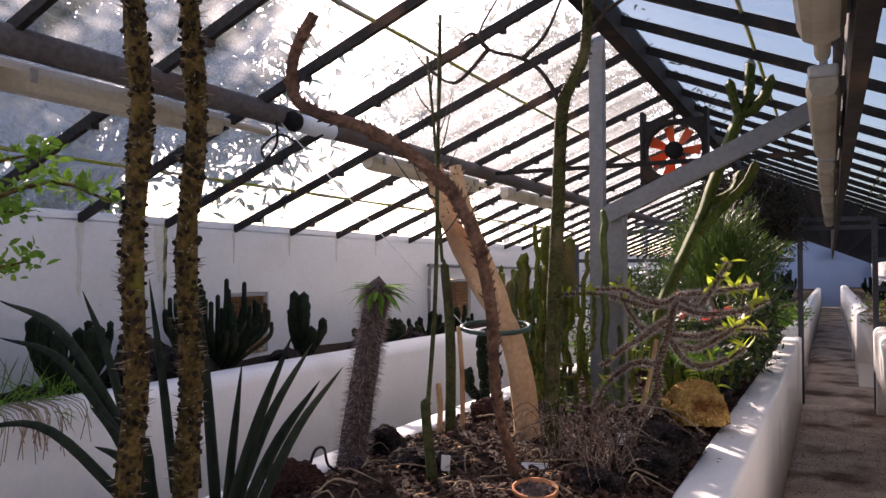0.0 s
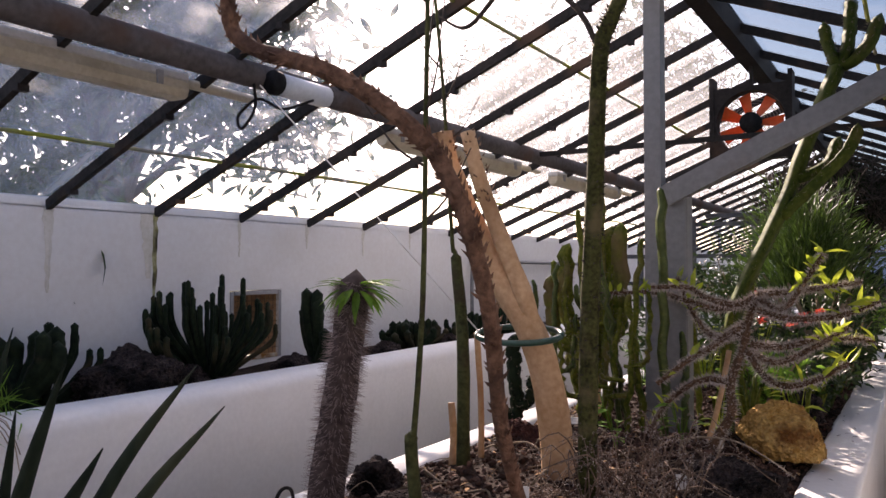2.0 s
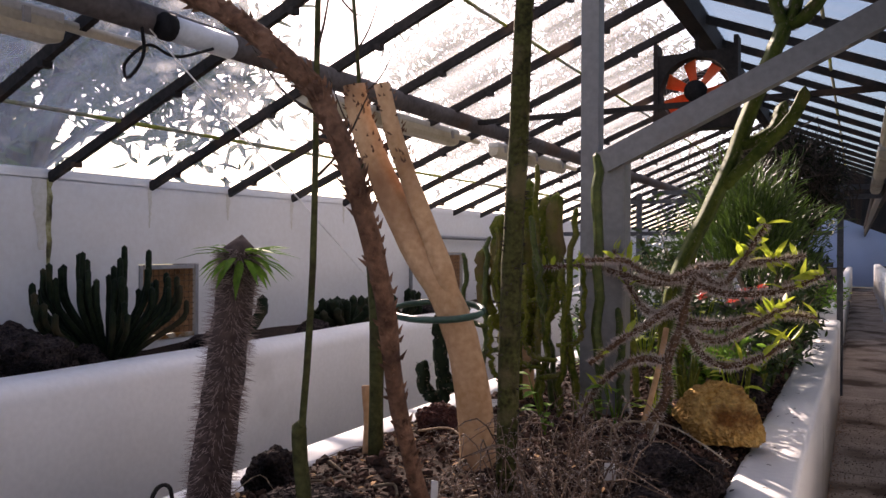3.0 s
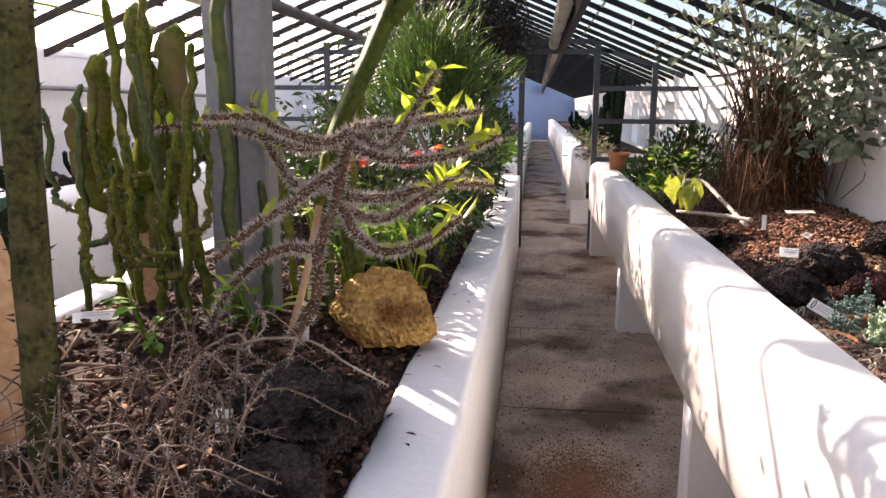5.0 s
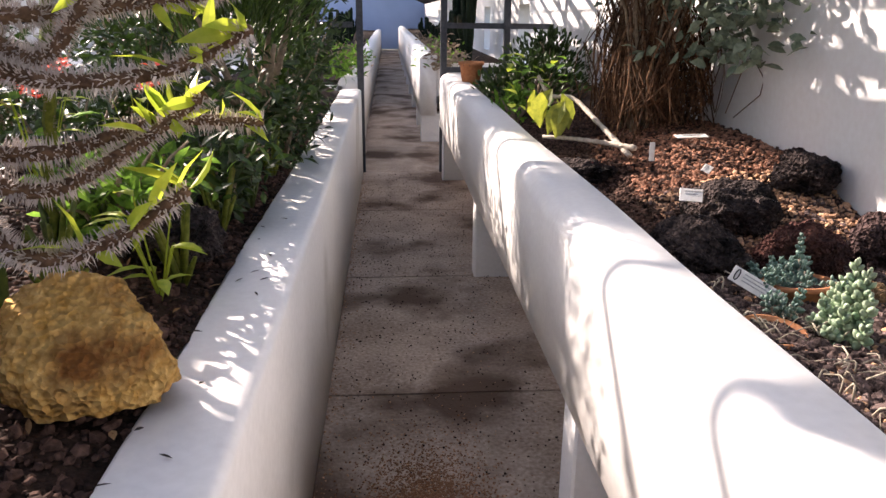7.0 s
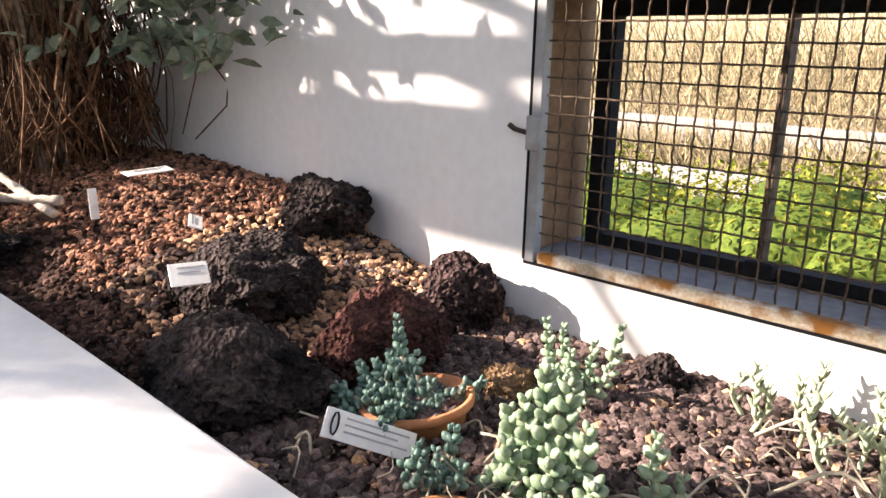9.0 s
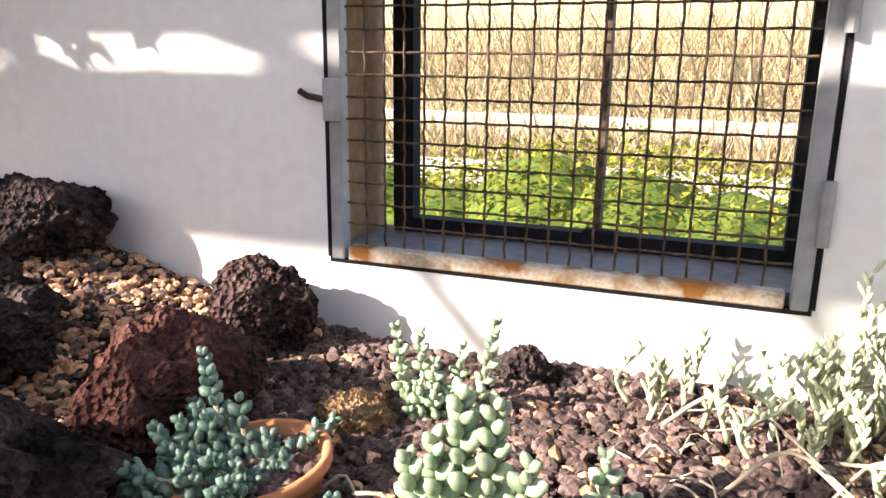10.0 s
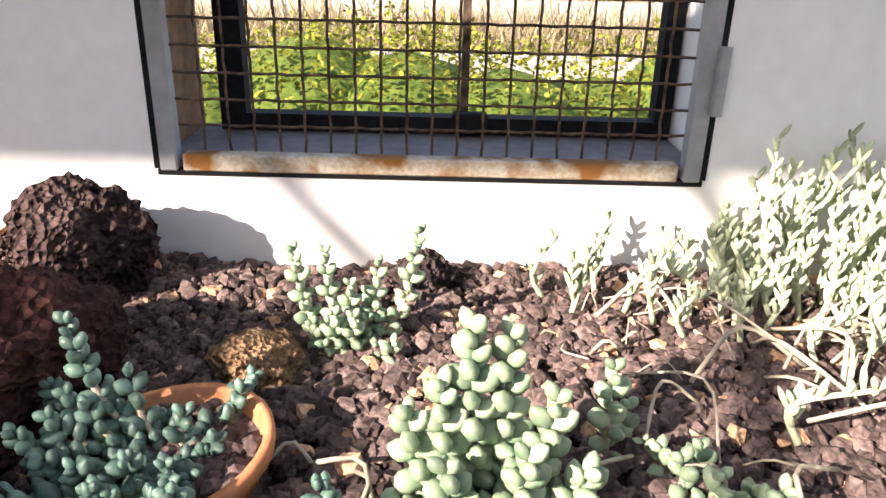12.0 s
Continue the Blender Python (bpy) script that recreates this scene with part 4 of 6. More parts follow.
# needle-stemmed bush and the dark tangle behind it
ob = thing("pencil_bush", "dense green bush of thin upright pencil-like stems", "shrub", (-0.78, 6.3, 0.82))
rng = random.Random(9)
for k in range(9):
    a = rng.uniform(0, 6.28)
    e = Vector((0.28 * math.cos(a), 0.3 * math.sin(a), rng.uniform(0.5, 0.85)))
    part("branch", tube(bmesh.new(), smooth_path(((0, 0, 0), e * 0.45 + Vector((0.05, 0, 0.05)), e), 10), [0.025 - 0.016 * i / 9 for i in range(10)], 7, 0, 0.06, k), DRY, ob, smooth=True)
bm = bmesh.new()
for k in range(6500):
    a, b = rng.uniform(0, 6.28), rng.uniform(-1.0, 1.4)
    rr = rng.uniform(0.25, 1) * (0.86 + 0.5 * noise.noise(Vector((math.cos(a) * 2.2, math.sin(a) * 2.2, b * 2.2))))
    c = Vector((math.cos(a) * math.cos(b) * 0.48, math.sin(a) * math.cos(b) * 0.55, 0.82 + math.sin(b) * 0.46)) * 1.0
    c = Vector((c.x * rr, c.y * rr, 0.75 + (c.z - 0.75) * rr))
    w = Vector((c.x * 1.3, c.y * 1.0, 0.5 + rng.uniform(-0.3, 0.5))).normalized()
    leaf(bm, c, w + Vector((rng.uniform(-0.3, 0.3), rng.uniform(-0.3, 0.3), rng.uniform(-0.2, 0.3))), rng.uniform(0.06, 0.14), 0.008, 0.3, None, rng)
part("pencil_stems", bm, NEEDLE, ob, "thin green stems")
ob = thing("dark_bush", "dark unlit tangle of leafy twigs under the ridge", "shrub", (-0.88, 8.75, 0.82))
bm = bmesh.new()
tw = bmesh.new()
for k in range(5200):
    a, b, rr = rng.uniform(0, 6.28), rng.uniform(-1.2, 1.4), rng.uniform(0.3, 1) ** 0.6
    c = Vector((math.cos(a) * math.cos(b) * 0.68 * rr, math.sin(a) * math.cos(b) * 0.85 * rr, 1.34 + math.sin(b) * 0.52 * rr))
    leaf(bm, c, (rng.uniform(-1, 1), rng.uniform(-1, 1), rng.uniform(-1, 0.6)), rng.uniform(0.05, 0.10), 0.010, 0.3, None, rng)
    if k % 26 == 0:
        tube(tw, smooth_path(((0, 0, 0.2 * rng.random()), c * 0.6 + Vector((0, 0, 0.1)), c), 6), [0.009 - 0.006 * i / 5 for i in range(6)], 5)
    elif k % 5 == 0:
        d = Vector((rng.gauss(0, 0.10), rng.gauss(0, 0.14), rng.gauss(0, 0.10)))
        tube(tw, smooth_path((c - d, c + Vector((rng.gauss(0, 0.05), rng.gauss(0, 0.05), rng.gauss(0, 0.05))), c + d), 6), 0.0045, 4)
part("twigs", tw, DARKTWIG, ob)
# near-black leaf colour carries the lack of light under the ridge
part("leaves", bm, material("unlit_leaf", (0.006, 0.010, 0.005), (0.022, 0.032, 0.012), 9, 0.7, bump=0.1, spread=0.4, island=True, see=0.15), ob)

# leafy growth filling the bed behind the shrub
for k, (x, y, w, ln, h, n, mat, lab) in enumerate(((-0.68, 5.35, 0.26, 0.50, 0.42, 900, LEAF_D, "low dark leafy bush filling the middle bed"), (-0.60, 6.35, 0.25, 0.60, 0.55, 1100, LEAF_D, "dark leafy bush filling the middle bed"), (-0.66, 7.5, 0.30, 0.70, 0.80, 1300, LEAF_D, "tall dark leafy bush near the partition"), (-1.25, 5.6, 0.35, 0.60, 0.50, 900, LEAF_D, "green leafy bush in the middle bed"), (-1.35, 6.9, 0.40, 0.70, 0.85, 1300, LEAF_D, "dark leafy bush filling the middle bed"), (-0.80, 4.75, 0.22, 0.25, 0.30, 420, LEAF, "sunlit green leafy bush under the thorny shrub"), (-0.75, 8.9, 0.34, 0.60, 1.0, 1100, LEAF_D, "tall dark leafy bush near the partition"), (-1.60, 6.0, 0.22, 0.55, 0.70, 900, LEAF_D, "dark leafy bush at the far rim of the middle bed"), (-1.55, 7.9, 0.28, 0.80, 1.0, 1300, LEAF_D, "tall dark leafy bush at the far rim of the middle bed"))):
    ob = thing("leafy_bush", lab, "shrub", (x, y, mid_height(x, y) - 0.01), "leafy bushes of the middle bed")
    q = random.Random(300 + k)
    tips = []
    for j in range(14):
        e = Vector((q.uniform(-w, w) * 0.9, q.uniform(-ln, ln) * 0.9, h * q.uniform(0.45, 1.0)))
        part("branch", tube(bmesh.new(), smooth_path(((e.x * 0.2, e.y * 0.3, 0), e * 0.6 + Vector((0, 0, 0.04)), e), 7), [0.008 - 0.0008 * i for i in range(7)], 5, 0, 0.08, j), DRY, ob, smooth=True)
        tips.append(e)
    bm = bmesh.new()
    for j in range(n):
        e = q.choice(tips)
        c = e * q.uniform(0.3, 1.05) + Vector((q.gauss(0, w * 0.22), q.gauss(0, ln * 0.18), q.gauss(0, h * 0.12)))
        c.z = max(c.z, 0.01)
        leaf(bm, c, (q.uniform(-1, 1), q.uniform(-1, 1), q.uniform(-0.4, 1)), q.uniform(0.04, 0.085), q.uniform(0.014, 0.032), 0.3, None, q)
    part("leaves", bm, mat, ob)

# ---- ground cover of the beds ----
rng = np.random.default_rng(3)
spots = []
for k in range(30000):
    x, y = rng.uniform(MID_L + 0.2, MID_R - 0.2) if k % 2 else rng.uniform(-1.15, MID_R - 0.19), 1.2 + 6.3 * rng.random() ** 1.3
    s = rng.uniform(0.008, 0.026) * (0.75 if rng.random() < 0.8 else 1.5)
    spots.append((x, y, mid_height(x, y) + s * 0.15, s))
gravel("lava_gravel", "dark red-brown lava gravel strewn over the middle bed", GRAVEL_D, spots, 1)
grey, ochre, dark, red = [], [], [], []
for k in range(30000):
    x, y = rng.uniform(R_X + 0.2, WR - 0.01), 3.0 + 4.2 * rng.random()
    n = noise.noise(Vector((x * 2.2, y * 2.2, 4)))
    s = rng.uniform(0.012, 0.03)
    row = (x, y, east_height(x, y) + s * 0.2, s)
    if 4.72 < y < 6.3 and x > 0.85 + 0.25 * n:
        pick = rng.random() + (0.0 if y < 5.35 and x > 1.05 else 0.30 + 0.35 * n)
        (red if y > 5.3 and pick < 0.95 else ochre if pick < 0.66 else (grey if pick < 0.85 else dark)).append((row[0], row[1], row[2], s * 0.85))
    elif y < 4.72:
        (grey if rng.random() < 0.93 else ochre).append(row)
    else:
        dark.append((row[0], row[1], row[2], s * 0.85))
crumbs = []
for k in range(9000):
    x, y = rng.uniform(R_X + 0.2, WR - 0.01), 3.3 + 1.9 * rng.random()
    s = rng.uniform(0.004, 0.009)
    crumbs.append((x, y, east_height(x, y) + 0.006, s))
gravel("gravel_crumbs", "fine pale grit between the pebbles", GRAVEL_G, crumbs, 11)
gravel("pumice_gravel", "mauve-grey lava pebbles covering the raised bed", GRAVEL_G, grey, 2)
gravel("ochre_gravel", "ochre and pink lava pebbles in the raised bed", GRAVEL_O, ochre, 3)
gravel("red_gravel", "fine red-brown lava pebbles in the raised bed", material("red_brown_gravel", (0.13, 0.055, 0.034), (0.36, 0.19, 0.125), 40, 0.95, bump=0.6, fine=160, spread=0.5, island=True), red, 13)
gravel("black_gravel", "dark lava pebbles in the raised bed", GRAVEL_D, dark, 4)

# ---- rocks ----
for at, size, mat, label, seed in (
        ((1.385, 5.17, 1.0), (0.105, 0.115, 0.10), LAVA, "craggy black lava rock against the white wall", 1),
        ((1.385, 4.70, 0.885), (0.088, 0.092, 0.098), LAVA_DARKRED, "rounded dark lava boulder below the window", 2),
        ((1.06, 5.02, 0.92), (0.14, 0.17, 0.11), LAVA, "craggy black lava rock in the raised bed", 3),
        ((0.83, 4.70, 0.88), (0.13, 0.16, 0.10), LAVA, "broad black lava rock behind the trough rim", 4),
        ((1.10, 4.67, 0.86), (0.13, 0.12, 0.10), LAVA_RED, "red-brown lava rock beside the potted sedum", 5),
        ((0.72, 5.65, 0.93), (0.13, 0.12, 0.06), LAVA, "flat black lava rock half buried in gravel", 6),
        ((1.185, 4.43, 0.835), (0.05, 0.05, 0.035), CRUMBLY, "crumbly ochre stone in the gravel", 7),
        ((1.41, 4.25, 0.80), (0.035, 0.045, 0.04), LAVA, "small black lava stone at the wall", 8),
        ((-0.615, 3.98, 0.895), (0.155, 0.14, 0.135), OCHRE, "big pitted ochre stone resting on the bed rim", 9),
        ((-0.66, 3.32, 0.85), (0.17, 0.22, 0.11), LAVA, "black lava boulder half buried in the middle bed", 10),
        ((-0.66, 4.75, 0.88), (0.12, 0.17, 0.10), LAVA, "black lava rock behind the ochre stone", 11),
        ((-1.62, 2.05, 0.85), (0.12, 0.10, 0.11), LAVA_RED, "reddish lava rock beside the agave", 12),
        ((-1.72, 2.75, 0.85), (0.09, 0.08, 0.08), LAVA, "black lava rock beside the bottle trunk", 13),
        ((-1.40, 2.55, 0.83), (0.15, 0.14, 0.09), LAVA, "low black lava rock in the middle bed", 14),
        ((-1.55, 3.5, 0.85), (0.12, 0.1, 0.09), LAVA_RED, "reddish lava rock behind the tan tree", 15),
        ((-0.62, 3.0, 0.83), (0.10, 0.12, 0.07), LAVA, "black lava rock near the rim", 16),
        ((-0.75, 2.62, 0.83), (0.12, 0.10, 0.06), LAVA, "black lava rock near the rim", 17)):
    if at[0] > 0:
        at = (at[0], at[1], east_height(at[0], at[1]) + size[2] * 0.42)
    rock(at, size, mat, label, seed, 0.19 if mat == OCHRE else 0.34)

# ---- dry twigs in the middle bed ----
rr = random.Random(17)
bm = bmesh.new()
sp = bmesh.new()
for k in range(135):
    x, y = rr.uniform(-1.05, -0.70), rr.uniform(2.60, 3.35)
    z = mid_height(x, y)
    a, ln = rr.uniform(0, 6.28), rr.uniform(0.10, 0.28)
    top = rr.uniform(0.03, 0.22)
    p = smooth_path(((x, y, z), (x + math.cos(a) * ln * 0.4, y + math.sin(a) * ln * 0.4, z + top), (x + math.cos(a + 0.4) * ln, y + math.sin(a + 0.4) * ln, z + top * rr.uniform(0.1, 1.1))), 9)
    r = rr.uniform(0.0014, 0.0036)
    rads = [r * (1 - 0.06 * i) for i in range(9)]
    tube(bm, p, rads, 5)
    spikes(sp, p, rads, 26, 0.010, 0.0008, k)
ob = tagged(linked("dead_branches", bm, material("dead_wood", (0.070, 0.046, 0.034), (0.22, 0.155, 0.115), 20, 0.9, bump=0.4, spread=0.5, island=True), True), "heap of dry spiny grey-brown branches on the gravel", "dead branch", "", "stuff")
tagged(linked("branch_thorns", sp, GREYTHORN), "fine pale thorns of the dry branches", "thorns", "", "stuff")
bm = bmesh.new()
for k in range(90):
    x, y = rr.uniform(MID_L + 0.25, MID_R - 0.25), rr.uniform(1.6, 3.6)
    z = mid_height(x, y) + 0.012
    a, ln = rr.uniform(0, 6.28), rr.uniform(0.05, 0.22)
    p = smooth_path(((x, y, z), (x + math.cos(a) * ln * 0.5, y + math.sin(a) * ln * 0.5, z + rr.uniform(0, 0.05)), (x + math.cos(a + 0.5) * ln, y + math.sin(a + 0.5) * ln, z)), 7)
    tube(bm, p, [rr.uniform(0.0015, 0.005)] * 7, 5)
tagged(linked("twig_litter", bm, DRY, True), "pale dry roots and twigs lying on the soil", "twig", "", "stuff")
bm = bmesh.new()
for k in range(420):
    x, y = rr.uniform(MID_L + 0.25, MID_R - 0.22), rr.uniform(1.6, 4.6)
    leaf(bm, (x, y, mid_height(x, y) + 0.012), (rr.uniform(-1, 1), rr.uniform(-1, 1), rr.uniform(-0.1, 0.3)), rr.uniform(0.015, 0.045), rr.uniform(0.006, 0.016), 0.2, (0, 0, 1), rr)
tagged(linked("leaf_litter", bm, material("dry_leaf", (0.22, 0.11, 0.05), (0.42, 0.27, 0.14), 10, 0.9, bump=0.2, spread=0.5, island=True, see=0.15)), "dry brown fallen leaves on the soil", "leaf", "", "stuff")
for k in range(18):
    x, y = -0.46 + rr.uniform(-0.06, 0.07), rr.uniform(2.9, 5.5)
    bm = bmesh.new()
    leaf(bm, (0, 0, 0.002), (rr.uniform(-1, 1), rr.uniform(-1, 1), 0.05), rr.uniform(0.012, 0.035), rr.uniform(0.005, 0.012), 0.1, (0, 0, 1), rr)
    solid("dry_leaf", bm, DARKTWIG, "small dark dry leaf lying on the white rim", "leaf", "dry leaves on the rim", at=(x, y, MID_Z + 0.004))

ob = thing("dry_spiny_branch", "pale dry spiny branch lying over a lava boulder", "branch", (-0.86, 3.45, 0.87))
for k, path in enumerate((((-0.02, 0.0, 0.0), (0.0, 0.0, 0.09), (0.16, -0.01, 0.11), (0.29, -0.11, 0.09), (0.37, -0.05, 0.02)), ((0.14, -0.01, 0.11), (0.12, -0.06, 0.05), (0.08, -0.10, 0.0)), ((0.02, 0.0, 0.09), (-0.08, 0.04, 0.06), (-0.14, -0.02, 0.0)), ((0.0, 0.0, 0.07), (0.03, 0.07, 0.12), (-0.02, 0.14, 0.16)))):
    p = smooth_path(path, 18)
    rads = [(0.0046 if k == 0 else 0.0032) * (1 - 0.03 * i) for i in range(18)]
    part("twig", tube(bmesh.new(), p, rads, 6, 0, 0.08, k), SHOOT_DRY, ob, smooth=True)
    part("thorns", spikes(bmesh.new(), p, rads, 110, 0.012, 0.0008, k), GREYTHORN, ob)
for a, b, rad in (((-0.87, 3.78, 0.83), (-0.80, 3.92, 1.24), 0.011), ((-1.56, 3.2, 0.82), (-1.58, 3.2, 1.33), 0.012), ((-1.66, 3.15, 0.82), (-1.665, 3.15, 1.06), 0.014)):
    p = smooth_path((a, Vector(a).lerp(Vector(b), 0.5) + Vector((0.008, 0, 0)), b), 9)
    solid("wooden_stake", tube(bmesh.new(), p, rad, 8, 0, 0.06, 3), TANBARK, "weathered tan wooden stake stuck in the bed", "stake", "wooden stakes", smooth=True)
column("gnarled_cactus", (-1.72, 3.80, 0.84), (((0, 0, 0), (0.01, 0, 0.14), (-0.01, 0, 0.30), (0.0, 0, 0.42)), ((0, 0, 0.1), (0.07, 0, 0.13), (0.08, 0, 0.24)), ((0, 0, 0.05), (-0.08, 0, 0.08), (-0.09, 0, 0.2))), 0.034, CACTUS_D, "gnarled grey-green column cactus behind the tan tree", sides=10, thorns=120, seed=77)

# small green plants under the shrub
for k in range(16):
    x, y = rr.uniform(-0.95, -0.55), rr.uniform(4.3, 6.0)
    ob = thing("low_succulent", "low tuft of thin green succulent fingers", "succulent", (x, y, mid_height(x, y) - 0.01), "low succulents in the middle bed")
    for j in range(12):
        a, h = rr.uniform(0, 6.28), rr.uniform(0.08, 0.26)
        part("finger", tube(bmesh.new(), [(0, 0, 0), (math.cos(a) * 0.03, math.sin(a) * 0.03, h * 0.5), (math.cos(a) * 0.06, math.sin(a) * 0.06, h)], [0.009, 0.010, 0.006], 6, 0.15, 0, j, True), CACTUS if k % 2 else CACTUS_Y, ob, smooth=True)
for k, (x, y, n) in enumerate(((-0.86, 4.0, 12), (-0.95, 3.75, 8), (-1.15, 3.55, 10), (-0.62, 4.45, 14), (-0.8, 5.0, 22), (-0.7, 5.5, 22), (-1.0, 5.6, 24), (-1.35, 4.7, 20), (-1.6, 5.3, 26), (-1.2, 5.2, 22))):
    z = mid_height(x, y)
    ob = thing("leafy_plant", "small broad-leaved plant in the middle bed", "plant", (x, y, z), "leafy plants in the middle bed")
    for j in range(n):
        a, h = rr.uniform(0, 6.28), rr.uniform(0.02, 0.10 + 0.012 * n)
        bm = bmesh.new()
        tube(bm, [(0, 0, 0), (math.cos(a) * h * 0.3, math.sin(a) * h * 0.3, h)], [0.003, 0.002], 4)
        leaf(bm, (math.cos(a) * h * 0.3, math.sin(a) * h * 0.3, h), (math.cos(a), math.sin(a), 0.25), rr.uniform(0.05, 0.10), rr.uniform(0.025, 0.045), 0.35, (0, 0, 1), rr)
        part("leaf", bm, LEAF if k % 3 else LEAF_Y, ob)

# ---- labels ----
def label_stick(at, turn, tilt, w, h, bars, label, roll=0):
    ob = thing("plant_label", label, "label", at, "plant labels")
    ob.matrix_basis = pose(*at, tilt, roll, turn)
    part("plate", bevelled(box(bmesh.new(), -w / 2, w / 2, -h / 2, h / 2, -0.0015, 0.0015), 0.0008, 1), PLASTIC, ob)
    for k in range(bars):
        part("text_line", box(bmesh.new(), -w * 0.28, w * (0.42 - 0.12 * (k % 2)), h * (0.25 - 0.22 * k), h * (0.31 - 0.22 * k), 0.0016, 0.0024), INK, ob)
    return ob


lab = label_stick((0.865, 4.425, 0.832), 0, 0, 0.14, 0.042, 3, "white plastic plant label with faded lines and a black ring")
ex = Vector((0.11, -0.07, -0.06)).normalized()
ey = (Vector((0.25, 0.45, 0.8)) - ex * ex.dot(Vector((0.25, 0.45, 0.8)))).normalized()
lab.matrix_basis = Matrix.Translation((0.865, 4.425, 0.832)) @ Matrix((ex, ey, ex.cross(ey))).transposed().to_4x4()
part("ring", tube(bmesh.new(), [(-0.055 + 0.005 * math.cos(a), 0.016 * math.sin(a), 0.004) for a in [k * 0.7 for k in range(10)]], 0.0016, 5), BLACK, lab, "black wire ring")
for at, turn, tilt, w, h in (((1.14, 5.6, 1.03), 10, 12, 0.14, 0.035), ((1.03, 5.17, 0.985), 60, 20, 0.12, 0.03), ((0.89, 4.95, 0.945), -20, 40, 0.07, 0.05), ((-0.98, 2.62, 0.87), 20, 30, 0.10, 0.045), ((-1.42, 3.0, 0.86), 40, 10, 0.13, 0.03),
                             ((-1.28, 2.48, 0.88), 10, 80, 0.035, 0.06), ((-0.80, 3.18, 0.88), 10, 70, 0.035, 0.05), ((-1.5, 3.85, 0.89), 30, 25, 0.13, 0.05), ((0.92, 5.42, 1.0), 0, 85, 0.02, 0.07), ((-0.80, 3.75, 0.90), 0, 85, 0.02, 0.1), ((-1.1, 2.65, 0.90), 0, 85, 0.02, 0.1)):
    label_stick(at, turn, tilt, w, h, 0 if w < 0.05 else 2, "weathered white plastic plant label stuck in the gravel")

# ---- terracotta pots ----
def pot(at, r, h, label, tilt=0):
    prof = [(0.001, 0.0), (0.72, 0.0), (0.95, 0.86), (1.06, 0.86), (1.08, 1.0), (0.98, 1.0), (0.90, 0.8), (0.001, 0.78)]
    bm = bmesh.new()
    rings = [[bm.verts.new((math.cos(a) * r * p, math.sin(a) * r * p, h * z)) for a in [k * 2 * math.pi / 28 for k in range(28)]] for p, z in prof]
    for a, b in zip(rings, rings[1:]):
        for k in range(28):
            bm.faces.new((a[k], a[(k + 1) % 28], b[(k + 1) % 28], b[k]))
    ob = thing("flower_pot", label, "pot", at, "terracotta pots")
    ob.matrix_basis = pose(*at, tilt, tilt * 0.4, 0)
    part("shell", bm, TERRA, ob, smooth=True)
    q = random.Random(int(r * 1000))
    bm = bmesh.new()
    bmesh.ops.create_circle(bm, cap_ends=True, segments=24, radius=r * 0.93, matrix=Matrix.Translation((0, 0, h * 0.84)))
    for k in range(150):
        a, s = q.uniform(0, 6.28), r * 0.9 * q.random() ** 0.5
        bmesh.ops.create_icosphere(bm, subdivisions=1, radius=q.uniform(0.005, 0.012), matrix=Matrix.Translation((math.cos(a) * s, math.sin(a) * s, h * 0.85)))
    part("soil", bm, GRAVEL_G, ob, "gravelly soil")
    return ob


pot((1.0, 4.455, 0.738), 0.086, 0.095, "shallow terracotta pot sunk in grey gravel", -6)
pot((0.805, 4.225, 0.712), 0.070, 0.095, "shallow terracotta pot sunk in gravel beside the rim", 5)
pot((-0.86, 2.30, 0.80), 0.07, 0.10, "terracotta pot half sunk in lava gravel", 8)
pot((0.62, 9.0, 0.93), 0.10, 0.18, "terracotta pot near the partition")

# ---- stonecrops ----
SEDUM = material("blue_green_sedum", (0.055, 0.115, 0.090), (0.14, 0.235, 0.185), 20, 0.5, bump=0.1, spread=0.35, island=True, see=0.08)
SEDUM_P = material("pale_green_sedum", (0.15, 0.25, 0.15), (0.36, 0.44, 0.29), 20, 0.5, bump=0.1, spread=0.3, island=True, see=0.12)
SHOOT = material("pale_woody_shoot", (0.28, 0.24, 0.18), (0.46, 0.41, 0.32), 15, 0.85, bump=0.5)


def stonecrop(at, shoots, mat, label, bean_len=0.017, seed=0):
    """Shoots of plump leaves: each is a tip offset; leaves wind round it in pairs."""
    q = random.Random(seed)
    ob = thing("stonecrop", label, "succulent", at, "stonecrops")
    for tip in shoots:
        tip = Vector(tip)
        root = Vector((tip.x * 0.3, tip.y * 0.3, -0.01))
        p = smooth_path((root, root.lerp(tip, 0.5) + Vector((tip.x * 0.15, tip.y * 0.15, 0.0)), tip), 14)
        bm = bmesh.new()
        n = 2 * max(4, int((tip - root).length / 0.0125))
        for k in range(n):
            s = 0.12 + 0.88 * (k // 2) / (n // 2 - 1)
            i = min(int(s * 13), 12)
            c = p[i].lerp(p[i + 1], s * 13 - i)
            d = (p[min(i + 1, 13)] - p[max(i - 1, 0)]).normalized()
            side = d.orthogonal().normalized()
            a = (k % 2) * math.pi + (k // 2) * 1.45 + q.uniform(-0.2, 0.2)
            out = side * math.cos(a) + d.cross(side) * math.sin(a)
            ln = bean_len * 1.25 * (1 - 0.35 * s ** 4) * q.uniform(0.85, 1.12)
            bean(bm, c, out + d * (0.55 + 0.8 * s ** 3), ln, ln * 0.38)
        sh = part("shoot", tube(bmesh.new(), p[:8], [0.0035] * 8, 5), SHOOT, ob, smooth=True)
        part("plump_leaves", bm, mat, sh, "plump rounded leaves", True)
    return ob


